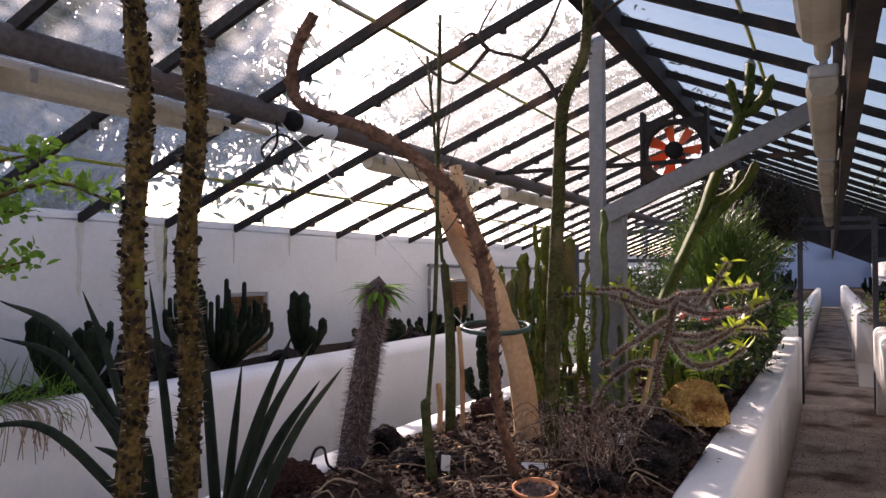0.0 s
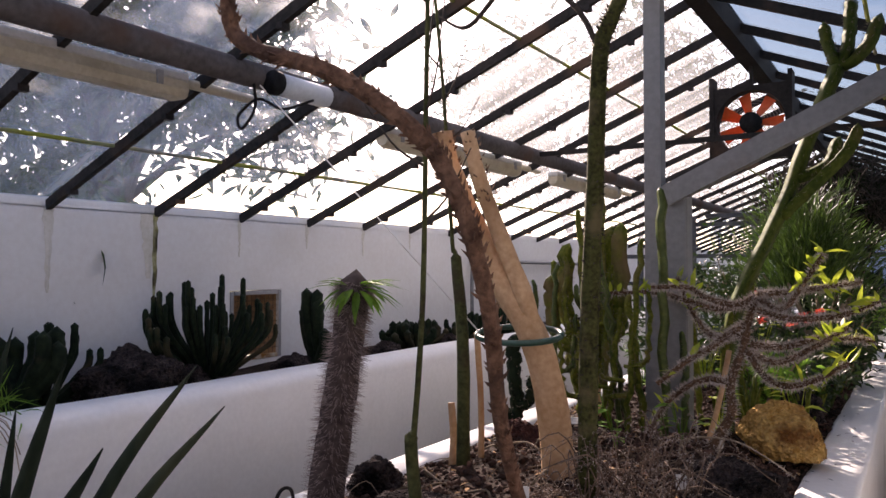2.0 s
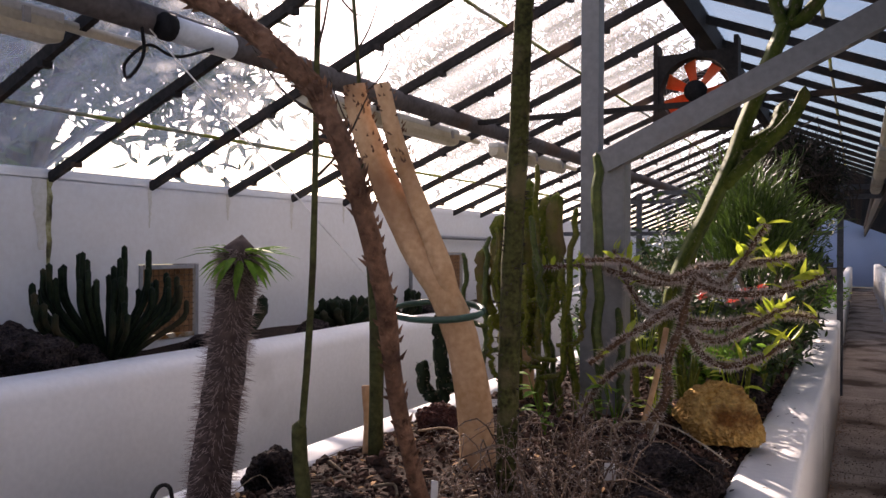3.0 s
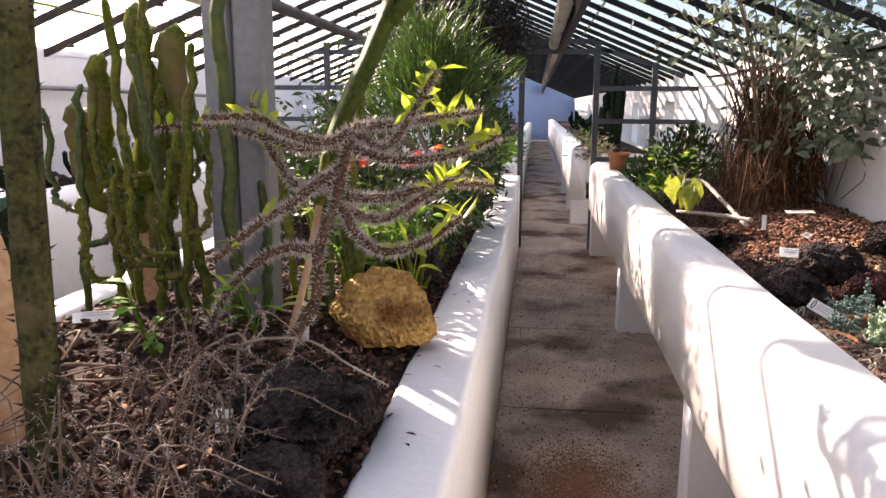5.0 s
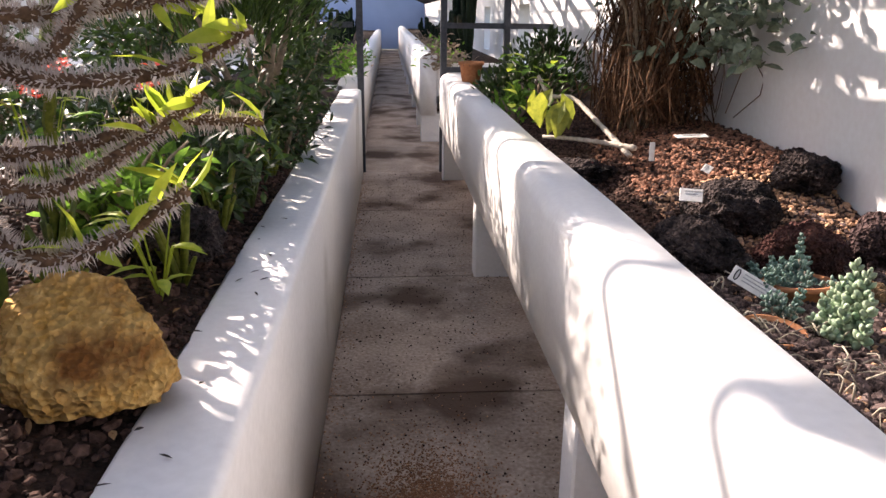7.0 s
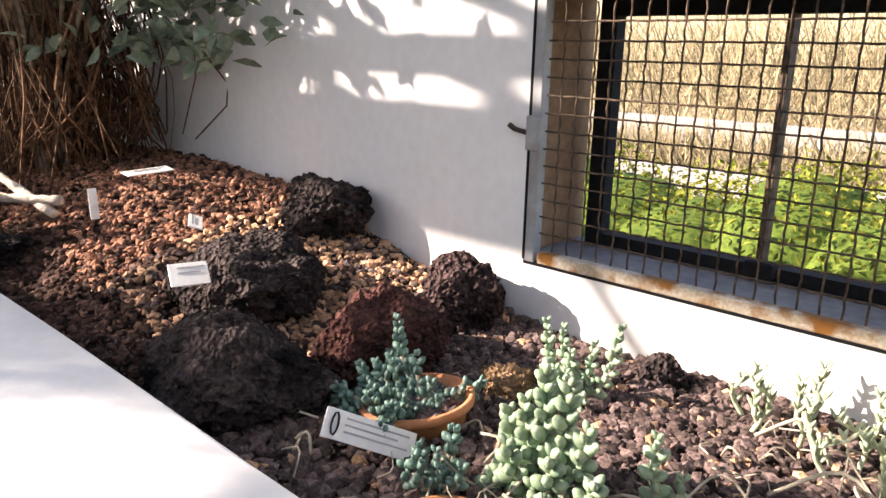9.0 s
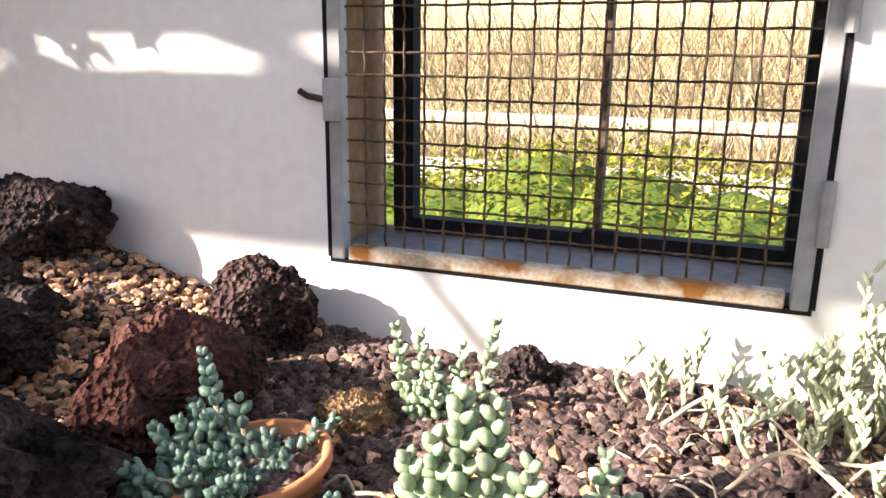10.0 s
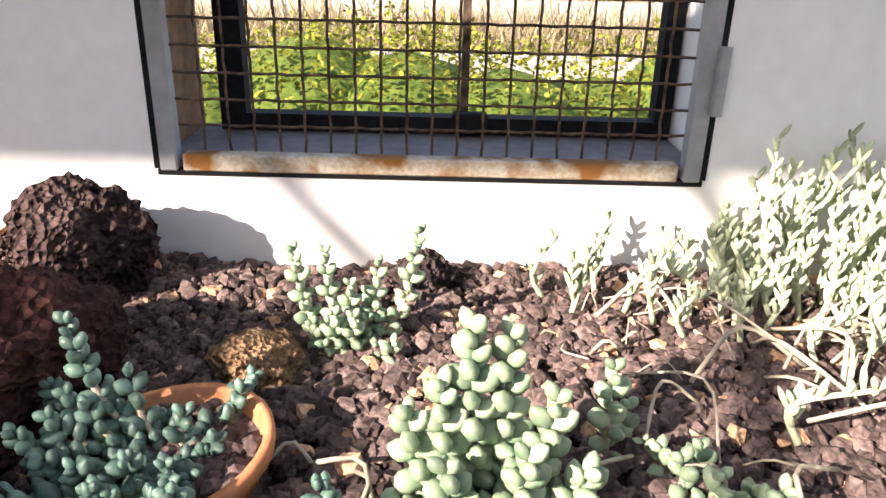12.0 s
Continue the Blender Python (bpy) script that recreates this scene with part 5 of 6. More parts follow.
q = random.Random(31)
stonecrop((1.005, 4.462, 0.822), [(0.03, 0.085, 0.105), (0.03, 0.04, 0.055), (0.02, 0.09, 0.04), (0.085, -0.05, 0.02)] + [(q.uniform(-0.12, 0.05), q.uniform(-0.055, 0.12), q.uniform(-0.005, 0.04)) for k in range(46)], SEDUM, "blue-green stonecrop with plump leaves spilling from a pot", 0.0165, 1)
stonecrop((0.985, 4.20, 0.785), [(-0.01, 0.012, 0.175), (0.0, -0.018, 0.165), (-0.02, 0.035, 0.13), (-0.01, -0.055, 0.115), (-0.02, 0.06, 0.105), (-0.05, -0.03, 0.09), (-0.06, 0.03, 0.085), (-0.03, -0.08, 0.06)] + [(q.uniform(-0.09, 0.03), q.uniform(-0.07, 0.08), q.uniform(0.015, 0.05)) for k in range(9)], SEDUM_P, "pale sunlit stonecrop with upright plump shoots in gravel", 0.023, 2)
stonecrop((1.25, 4.335, 0.785), [(0.0, -0.075, 0.145), (0.0, 0.065, 0.12), (0.0, -0.03, 0.105), (0.0, 0.03, 0.12), (-0.02, 0.0, 0.09)] + [(q.uniform(-0.06, 0.03), q.uniform(-0.05, 0.06), q.uniform(0.02, 0.07)) for k in range(15)], SEDUM_P, "pale green stonecrop clump at the foot of the wall", 0.0155, 3)
stonecrop((1.05, 4.08, 0.79), [(-0.01, 0.005, 0.10), (0.02, -0.02, 0.04)], SEDUM_P, "single pale stonecrop shoot", 0.019, 4)
stonecrop((1.0, 4.01, 0.79), [(q.uniform(-0.06, 0.05), q.uniform(-0.06, 0.06), q.uniform(0.01, 0.045)) for k in range(9)], SEDUM_P, "low stonecrop clump among bleached pebbles", 0.018, 5)
stonecrop((0.88, 4.30, 0.80), [(q.uniform(-0.05, 0.05), q.uniform(-0.05, 0.05), q.uniform(0.02, 0.06)) for k in range(8)], SEDUM, "low blue-green stonecrop beside the label", 0.016, 6)

# pale straggling senecio on the wall side
PALE = material("pale_grey_green_leaf", (0.36, 0.42, 0.27), (0.55, 0.60, 0.42), 15, 0.7, bump=0.15, spread=0.25, see=0.15)
q = random.Random(44)
ob = thing("straggling_senecio", "pale grey-green sprigs on bleached trailing stems", "succulent", (1.28, 3.78, 0.80))
for k in range(135):
    if k < 12:
        x, y = q.uniform(-0.02, 0.17), q.uniform(0.10, 0.32)
    elif k < 90:
        x, y = 0.18 - abs(q.gauss(0, 0.10)), q.uniform(-0.42, 0.08)
    else:
        x, y = q.uniform(-0.28, 0.12), q.uniform(-0.45, 0.12)
    h = q.uniform(0.05, 0.10) + (q.uniform(0.04, 0.14) if x > 0.06 and y < 0.06 else 0)
    p = smooth_path(((x, y, -0.01), (x + q.uniform(-0.02, 0.02), y + q.uniform(-0.02, 0.02), h * 0.5), (x + q.uniform(-0.04, 0.04), y + q.uniform(-0.04, 0.04), h)), 10)
    sh = part("sprig", tube(bmesh.new(), p, [0.0042 - 0.0002 * i for i in range(10)], 6), PALE, ob, smooth=True)
    bm = bmesh.new()
    for j in range(16):
        i = 2 + int(j / 16 * 7.9)
        a = j * 2.4
        bean(bm, p[i].lerp(p[min(i + 1, 9)], q.random()), (math.cos(a) * 0.6, math.sin(a) * 0.6, 1.0), q.uniform(0.016, 0.026), 0.0036)
    part("needle_leaves", bm, PALE, sh, "short fleshy needle leaves", True)
for k in range(40):
    x, y = q.uniform(-0.28, 0.14), q.uniform(-0.45, 0.22)
    a, ln = q.uniform(0, 6.28), q.uniform(0.08, 0.24)
    p = smooth_path(((x, y, 0.01), (x + math.cos(a) * ln * 0.5, y + math.sin(a) * ln * 0.5, q.uniform(0.02, 0.06)), (x + math.cos(a + 0.5) * ln, y + math.sin(a + 0.5) * ln, 0.015)), 9)
    part("trailing_stem", tube(bmesh.new(), p, [q.uniform(0.0012, 0.0032)] * 9, 5, 0, 0.1, k), SHOOT, ob, smooth=True)

# white-stemmed kalanchoe
ob = thing("white_stemmed_plant", "branched plant with white scarred stems and green felted leaves", "succulent", (0.88, 5.55, 0.93))
WSTEM = material("white_scarred_stem", (0.34, 0.29, 0.23), (0.56, 0.50, 0.43), 25, 0.85, bump=0.8)
for k, path in enumerate((((0, 0, 0.03), (-0.06, 0.25, 0.12), (-0.12, 0.50, 0.20), (-0.20, 0.62, 0.20), (-0.24, 0.70, 0.28)), ((0.02, 0.0, 0.06), (-0.06, 0.12, 0.06), (-0.16, 0.3, 0.05), (-0.26, 0.42, 0.04)))):
    p = smooth_path(path, 26)
    part("stem", tube(bmesh.new(), p, [(0.0115 - 0.004 * i / 25) * (1.12 if i % 2 else 0.9) for i in range(26)], 8, 0, 0.1, k), WSTEM, ob, smooth=True)
q = random.Random(6)
for k in range(40):
    c = Vector((-0.24, 0.62, 0.22)) + Vector((q.uniform(-0.14, 0.12), q.uniform(-0.2, 0.3), q.uniform(-0.10, 0.16)))
    bm = bmesh.new()
    leaf(bm, c, (q.uniform(-1, 1), q.uniform(-1, 1), q.uniform(-0.2, 0.8)), q.uniform(0.05, 0.085), q.uniform(0.03, 0.05), 0.25, (0, 0, 1), q)
    part("leaf", bm, LEAF if k % 3 else LEAF_Y, ob)
for k in range(9):
    bm = bmesh.new()
    leaf(bm, (-0.25 + q.uniform(-0.07, 0.07), 0.34 + q.uniform(-0.10, 0.14), 0.22 + q.uniform(-0.03, 0.03)), (q.uniform(-0.7, 0.5), q.uniform(-0.8, 0.4), -0.7), 0.15, 0.085, 0.3, (0, -0.4, 1), q)
    part("drooping_leaf", bm, LEAF_OLIVE, ob, "large drooping yellow-green leaf")

# wall shrub with hanging dry fibres
ob = thing("wall_shrub", "grey-leaved shrub with a skirt of brown hanging twigs against the wall", "shrub", (1.12, 6.25, 0.95))
q = random.Random(12)
FIBRE = material("brown_fibre", (0.030, 0.016, 0.010), (0.17, 0.092, 0.050), 15, 0.9, bump=0.2, spread=0.5, island=True)
bm = bmesh.new()
for k in range(520):
    x, y = q.uniform(-0.18, 0.30), q.gauss(0.0, 0.16)
    h = q.uniform(0.35, 0.85)
    p = smooth_path(((x + q.uniform(-0.08, 0.08), y + q.uniform(-0.1, 0.1), q.uniform(-0.02, 0.16)), (x + q.gauss(0, 0.05), y + q.gauss(0, 0.06), h * 0.5), (x * 0.6 + q.uniform(-0.15, 0.15), y * 0.7 + q.uniform(-0.2, 0.2), h)), 7)
    tube(bm, p, [q.uniform(0.0012, 0.004)] * 7, 4)
part("hanging_fibre", bm, FIBRE, ob, "mass of thin brown hanging twigs")["kind"] = "stuff"
for k in range(26):
    a = q.uniform(0, 6.28)
    e = Vector((q.uniform(-0.45, 0.3), q.uniform(-0.75, 0.8), q.uniform(0.8, 1.4)))
    part("branch", tube(bmesh.new(), smooth_path(((q.uniform(-0.05, 0.05), q.uniform(-0.1, 0.1), 0), e * 0.5 + Vector((0.05, 0, 0.15)), e), 9), [0.009 - 0.0008 * i for i in range(9)], 6, 0, 0.08, k), DRY, ob, smooth=True)
bm = bmesh.new()
for k in range(1500):
    if k % 3:
        c = Vector((q.gauss(0.18, 0.13), q.gauss(-0.42, 0.22), q.uniform(0.35, 1.45)))
    else:
        c = Vector((q.gauss(-0.05, 0.25), q.gauss(0.1, 0.4), q.uniform(0.85, 1.5)))
    c.x = min(c.x, 0.34)
    leaf(bm, c, (q.uniform(-1, 0.4), q.uniform(-1, 1), q.uniform(-0.6, 0.6)), q.uniform(0.045, 0.09), q.uniform(0.025, 0.045), 0.3, None, q)
part("felted_leaf", bm, LEAF_G, ob, "grey-green felted leaves")["kind"] = "stuff"

# plants towards the partition
for k, (x, y, n, mat, lab, h, w) in enumerate(((0.95, 7.9, 900, LEAF_D, "dense dark green cushion plant", 0.32, 0.40), (1.2, 8.7, 900, LEAF_D, "dense dark green cushion plant", 0.38, 0.42), (0.72, 7.3, 200, LEAF, "leafy green succulent bush near the rim", 0.20, 0.2), (0.75, 8.4, 260, LEAF_D, "leafy green succulent bush near the rim", 0.26, 0.22))):
    z = east_height(x, y)
    ob = thing("cushion_plant", lab, "shrub", (x, y, z), "bushes near the partition")
    q = random.Random(60 + k)
    for j in range(7):
        e = Vector((q.uniform(-w, w) * 0.6, q.uniform(-w, w) * 0.6, h * q.uniform(0.5, 0.9)))
        part("branch", tube(bmesh.new(), [Vector((0, 0, 0)), e * 0.5, e], [0.012, 0.008, 0.004], 5), DRY, ob, smooth=True)
    bm = bmesh.new()
    for j in range(n):
        a, b, s = q.uniform(0, 6.28), q.uniform(0, 1.57), q.uniform(0.5, 1)
        c = Vector((math.cos(a) * math.cos(b) * w * s, math.sin(a) * math.cos(b) * w * 1.2 * s, math.sin(b) * h * s))
        leaf(bm, c, c.normalized() + Vector((q.uniform(-0.5, 0.5), q.uniform(-0.5, 0.5), 0.5)), q.uniform(0.03, 0.07), q.uniform(0.014, 0.03), 0.2, None, q)
    part("foliage", bm, mat, ob)["kind"] = "stuff"

q = random.Random(66)
bm = bmesh.new()
for k in range(120):
    x, y = (q.gauss(0.86, 0.08), q.gauss(4.2, 0.16)) if k % 2 else (q.uniform(0.75, 1.4), q.uniform(3.4, 4.1))
    z = east_height(x, y) + 0.015
    a, ln = q.uniform(0, 6.28), q.uniform(0.02, 0.07)
    p = smooth_path(((x, y, z), (x + math.cos(a) * ln * 0.5, y + math.sin(a) * ln * 0.5, z + q.uniform(0, 0.035)), (x + math.cos(a + 0.6) * ln, y + math.sin(a + 0.6) * ln, z + q.uniform(-0.005, 0.02))), 6)
    tube(bm, p, [q.uniform(0.0008, 0.0024)] * 6, 5)
tagged(linked("pale_twig_litter", bm, SHOOT, True), "short bleached dead stems lying between the pebbles", "twig", "", "stuff")

# ---- east window ----
RUST = material("rusty_painted_steel", (0.38, 0.29, 0.18), (0.55, 0.50, 0.42), 34, 0.75, bump=0.4, fine=160, dark=(0.25, 0.11, 0.03), dark_at=0.53)
GREYPAINT = material("grey_window_steel", (0.24, 0.245, 0.25), (0.33, 0.335, 0.34), 8, 0.5, bump=0.15, fine=50, dark=(0.16, 0.14, 0.12), dark_at=0.66)
WIRE = material("rusty_wire", (0.045, 0.033, 0.026), (0.13, 0.09, 0.06), 60, 0.7, bump=0.2)
BOARD = material("brown_render", (0.20, 0.115, 0.065), (0.29, 0.18, 0.11), 7, 0.9, bump=0.5, fine=50)
SILL = material("grey_sill", (0.15, 0.142, 0.14), (0.23, 0.218, 0.21), 6, 0.85, bump=0.4, fine=40)


def mesh_window(y0, y1, z0, z1, x, side, step, name, label):
    """A steel frame with crimped wire mesh, set in a deep opening; side: +1 when the wall lies towards +x."""
    ob = tagged(thing(name, label, "", (x, (y0 + y1) / 2, z0)), kind="structure")
    w, h, f = (y1 - y0) / 2, z1 - z0, 0.032
    d0, d1 = (-0.006, 0.02) if side > 0 else (-0.02, 0.006)
    for nm, a in (("frame_bar", (-w, -w + f, 0, h)), ("frame_bar", (w - f, w, 0, h)), ("frame_bar", (-w + f, w - f, h - f, h)), ("bottom_bar", (-w + f, w - f, 0, f))):
        part(nm, bevelled(box(bmesh.new(), d0, d1, a[0] + 0.004, a[1] - 0.004, a[2] + 0.004, a[3] - 0.004), 0.002, 1), RUST if nm == "bottom_bar" else GREYPAINT, ob, "rust-stained bar" if nm == "bottom_bar" else "")
    n, m = round((2 * w - 2 * f) / step), round((h - 2 * f) / step)
    for k in range(1, n):
        y = -w + f + (2 * w - 2 * f) * k / n
        p = [(side * 0.005 + 0.0020 * (-1) ** (i + k), y + 0.0006 * math.sin(i * 2.1 + k), f + (h - 2 * f) * i / (2 * m)) for i in range(2 * m + 1)]
        part("wire", tube(bmesh.new(), p, 0.0021, 5), WIRE, ob)
    for k in range(1, m):
        z = f + (h - 2 * f) * k / m
        p = [(side * 0.005 - 0.0020 * (-1) ** (i + k), -w + f + (2 * w - 2 * f) * i / (2 * n), z + 0.0006 * math.sin(i * 1.7 + k)) for i in range(2 * n + 1)]
        part("wire", tube(bmesh.new(), p, 0.0021, 5), WIRE, ob)
    return ob


win = mesh_window(*WIN, WR, 1, 0.0345, "window_1", "grey steel window screen with rusty wire mesh")
w2, wh = (WIN[1] - WIN[0]) / 2, WIN[3] - WIN[2]
# black strips put where only a shadow line runs round the frame
part("shadow_strip", box(bmesh.new(), -0.002, 0.012, -w2 - 0.001, w2 + 0.001, -0.003, 0.005), BLACK, win, "black strip standing in for a shadow gap")
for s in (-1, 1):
    part("shadow_strip", box(bmesh.new(), -0.002, 0.012, s * (w2 + 0.001) - 0.004, s * (w2 + 0.001) + 0.004, 0.006, wh), BLACK, win, "black strip standing in for a shadow gap")
part("latch", bevelled(box(bmesh.new(), -0.016, -0.006, w2 - 0.034, w2 + 0.002, 0.24, 0.31), 0.002, 1), GREYPAINT, win)
part("latch_hook", tube(bmesh.new(), [(-0.012, w2, 0.275), (-0.014, w2 + 0.03, 0.28), (-0.014, w2 + 0.045, 0.288)], 0.006, 6), DARKSTEEL, win)
part("hinge", tube(bmesh.new(), [(-0.012, -w2, 0.10), (-0.012, -w2, 0.19)], 0.009, 8), GREYPAINT, win)
part("hinge", tube(bmesh.new(), [(-0.012, -w2, 0.38), (-0.012, -w2, 0.47)], 0.009, 8), GREYPAINT, win)
part("brown_reveal", box(bmesh.new(), 0.022, 0.21, w2 - 0.006, w2 - 0.002, 0.004, wh - 0.004), BOARD, win, "brown weathered reveal")
part("grey_sill", box(bmesh.new(), 0.022, 0.21, -w2 + 0.003, w2 - 0.008, 0.002, 0.022), SILL, win, "grey stone sill")
for a in ((-w2 + 0.030, w2 - 0.085, 0.024, 0.05), (-w2 + 0.030, w2 - 0.085, wh - 0.05, wh - 0.01), (-w2 + 0.003, -w2 + 0.030, 0.024, wh - 0.01), (w2 - 0.085, w2 - 0.045, 0.024, wh - 0.01), (-0.055, -0.043, 0.05, wh - 0.05)):
    part("sash_bar", box(bmesh.new(), 0.165, 0.20, *a), WIRE if a[1] - a[0] < 0.02 else BLACK, win, "black window sash")
part("sash_catch", bevelled(box(bmesh.new(), 0.14, 0.165, -0.085, -0.03, 0.03, 0.062), 0.003, 1), BLACK, win)
for k, (a, b, c, d) in enumerate(HOLES_W[:2]):
    ww = mesh_window(a, b, c, d, WL, -1, 0.034, "window_%d" % (k + 2), "dark steel window screen with wire mesh")
    part("brown_reveal", box(bmesh.new(), -0.21, -0.022, (b - a) / 2 - 0.006, (b - a) / 2 - 0.002, 0.004, d - c - 0.004), BOARD, ww, "brown weathered reveal")
    part("shutter", box(bmesh.new(), -0.20, -0.18, -0.02, (b - a) / 2 - 0.008, 0.01, d - c - 0.01), BOARD, ww, "brown half-closed shutter")
pipe = solid("wall_pipe", tube(bmesh.new(), smooth_path(((WL + 0.05, 6.45, 1.02), (WL + 0.05, 6.45, 1.5), (WL + 0.05, 6.50, 1.63), (WL + 0.05, 6.7, 1.64), (WL + 0.05, 9.4, 1.62)), 40), 0.017, 8), STEEL, "grey steel water pipe bent along the white wall", "pipe", smooth=True)
solid("wall_cable", tube(bmesh.new(), [(WR - 0.012, 5.0 + 0.3 * k, 1.82 + 0.006 * math.sin(k * 1.4)) for k in range(16)], 0.008, 6), BLACK, "black cable running along the top of the white wall", "cable", smooth=True)

# damp streaks below the west glazing bars
MOSS = material("damp_moss_streak", (0.22, 0.20, 0.06), (0.50, 0.48, 0.30), 14, 0.95, bump=0.4, dark=(0.05, 0.045, 0.025), dark_at=0.54)
STAIN = material("grey_damp_stain", (0.60, 0.58, 0.50), (0.70, 0.68, 0.63), 12, 0.95, bump=0.2)
west = bpy.data.objects["wall_west"]
q = random.Random(2)
for y, ln, w, mat in ((3.205, 0.60, 0.020, MOSS), (3.165, 0.34, 0.05, STAIN), (3.79, 0.22, 0.014, STAIN), (2.63, 0.40, 0.03, STAIN), (4.37, 0.16, 0.02, STAIN), (2.05, 0.35, 0.025, STAIN), (4.96, 0.2, 0.02, STAIN), (5.55, 0.14, 0.02, STAIN)):
    bm = bmesh.new()
    rows = []
    for i in range(15):
        s = i / 14
        ww = w * (1 - 0.75 * s) * q.uniform(0.75, 1.2)
        c = y + q.uniform(-0.004, 0.004)
        rows.append([bm.verts.new((WL + 0.003, c - ww, EAVE - 0.005 - ln * s)), bm.verts.new((WL + 0.006, c, EAVE - 0.005 - ln * s)), bm.verts.new((WL + 0.003, c + ww, EAVE - 0.005 - ln * s))])
    for a, b in zip(rows, rows[1:]):
        for i in range(2):
            bm.faces.new((a[i], a[i + 1], b[i + 1], b[i]))
    part("damp_streak", bm, mat, west, "mossy damp streak")

# mossy laps between the panes and clips on the bars
LAP = material("mossy_lap", (0.16, 0.16, 0.13), (0.34, 0.33, 0.27), 5, 0.9, bump=0.5, fine=40, dark=(0.22, 0.24, 0.04), dark_at=0.5)
for x0, sl, sgn in ((WL - 0.1, SL, 1), (WR + 0.1, SR, -1)):
    for s in (0.02, 0.2325, 0.4775, 0.7375):
        x = x0 + (RX - x0) * s
        z = EAVE - 0.1 * sl + (RIDGE - EAVE + 0.1 * sl) * s + 0.025
        bm = bmesh.new()
        pts = [(x + sgn * 0.006 * noise.noise(Vector((k * 0.7, s * 9, 0))), Y0 + 0.3 + 0.2 * k, z) for k in range(115)]
        tube(bm, pts, [0.009 + 0.007 * max(0, noise.noise(Vector((k * 0.45, s * 20, 3)))) for k in range(115)], 5)
        part("mossy_lap", bm, LAP, roof, "mossy putty line")
bm = bmesh.new()
for y in ys[3:24]:
    for s in (0.11, 0.36, 0.6, 0.86):
        x = WL - 0.1 + (RX - WL + 0.1) * s
        z = EAVE - 0.1 * SL + (RIDGE - EAVE + 0.1 * SL) * s
        box(bm, x - 0.015, x + 0.015, y - 0.018, y + 0.022, z - 0.035, z - 0.01)
part("glazing_clip", bm, DARKSTEEL, roof)["kind"] = "stuff"

# ---- lamps, fan, cable ----
SHELL = material("yellowed_lamp_cover", (0.50, 0.46, 0.36), (0.64, 0.60, 0.50), 6, 0.4, bump=0.1, dark=(0.36, 0.31, 0.22), dark_at=0.6, see=0.3)
HOUSING = material("grey_lamp_housing", (0.40, 0.40, 0.38), (0.52, 0.52, 0.50), 6, 0.5, bump=0.1)


def tube_lamp(x, z, y0, y1, hang):
    ob = thing("tube_lamp", "old yellowed fluorescent lamp hanging under the steel purlin", "lamp", (x, (y0 + y1) / 2, z), "fluorescent lamps")
    h = (y1 - y0) / 2
    part("housing", bevelled(box(bmesh.new(), -0.042, 0.042, -h, h, 0.01, 0.05), 0.010, 2), HOUSING, ob, smooth=False)
    bm = bmesh.new()
    prof = [(-0.045, 0.012), (-0.048, -0.02), (-0.036, -0.048), (-0.016, -0.058), (0.016, -0.058), (0.036, -0.048), (0.048, -0.02), (0.045, 0.012)]
    rows = [[bm.verts.new((px * k, y, pz * k)) for px, pz in prof] for y, k in ((-h, 0.8), (-h + 0.04, 1), (h - 0.04, 1), (h, 0.8))]
    for a, b in zip(rows, rows[1:]):
        for i in range(len(prof)):
            bm.faces.new((a[i], a[(i + 1) % 8], b[(i + 1) % 8], b[i]))
    bm.faces.new(rows[0])
    bm.faces.new(rows[-1][::-1])
    bmesh.ops.recalc_face_normals(bm, faces=bm.faces)
    part("cover", bm, SHELL, ob, "yellowed ribbed cover")
    for y in (-h * 0.7, h * 0.7):
        part("bracket", box(bmesh.new(), -0.012, 0.012, y - 0.015, y + 0.015, 0.05, hang), GREYPAINT, ob)
    for y in (-h * 0.85, 0, h * 0.85):
        part("clip", box(bmesh.new(), 0.044, 0.056, y - 0.012, y + 0.012, -0.02, 0.03), GREYPAINT, ob)
    part("end_tube", tube(bmesh.new(), [(0, h, 0.02), (0, h + 0.35, 0.02)], 0.02, 8), SHELL, ob, smooth=True)
    return ob


for y0, y1 in ((0.2, 1.85), (2.42, 3.75), (4.35, 5.7), (6.4, 7.9), (8.6, 9.6)):
    tube_lamp(-0.012, 2.15, y0, y1, 0.22)
for y0, y1 in ((0.7, 2.55), (3.8, 5.35), (5.95, 7.4)):
    tube_lamp(-2.50, 2.27, y0, y1, 0.09)
ob = thing("junction_tube", "pale blue-grey plastic tube with a black cap under the purlin", "tube", (-2.24, 2.95, 2.30))
part("sleeve", tube(bmesh.new(), [(0, -0.16, 0), (0, 0.12, 0)], 0.045, 14), material("blue_grey_plastic", (0.42, 0.47, 0.52), (0.52, 0.57, 0.62), 6, 0.45, bump=0.05), ob, smooth=True)
part("cap", tube(bmesh.new(), [(0, -0.19, 0), (0, -0.158, 0)], 0.048, 14), BLACK, ob, smooth=True)
solid("guy_wire", tube(bmesh.new(), [(-2.3, 2.75, 2.30), (-1.485, 3.06, 1.345)], 0.0026, 5), PLASTIC, "thin pale guy wire tied from the purlin to the tree", "wire")
solid("loose_cable", tube(bmesh.new(), smooth_path(((-2.3, 2.72, 2.32), (-2.30, 2.73, 2.20), (-2.34, 2.70, 2.12), (-2.38, 2.72, 2.18), (-2.30, 2.75, 2.24), (-2.22, 2.8, 2.2), (-2.2, 2.95, 2.26)), 30), 0.006, 6), BLACK, "loose black cable looped under the purlin", "cable", smooth=True)
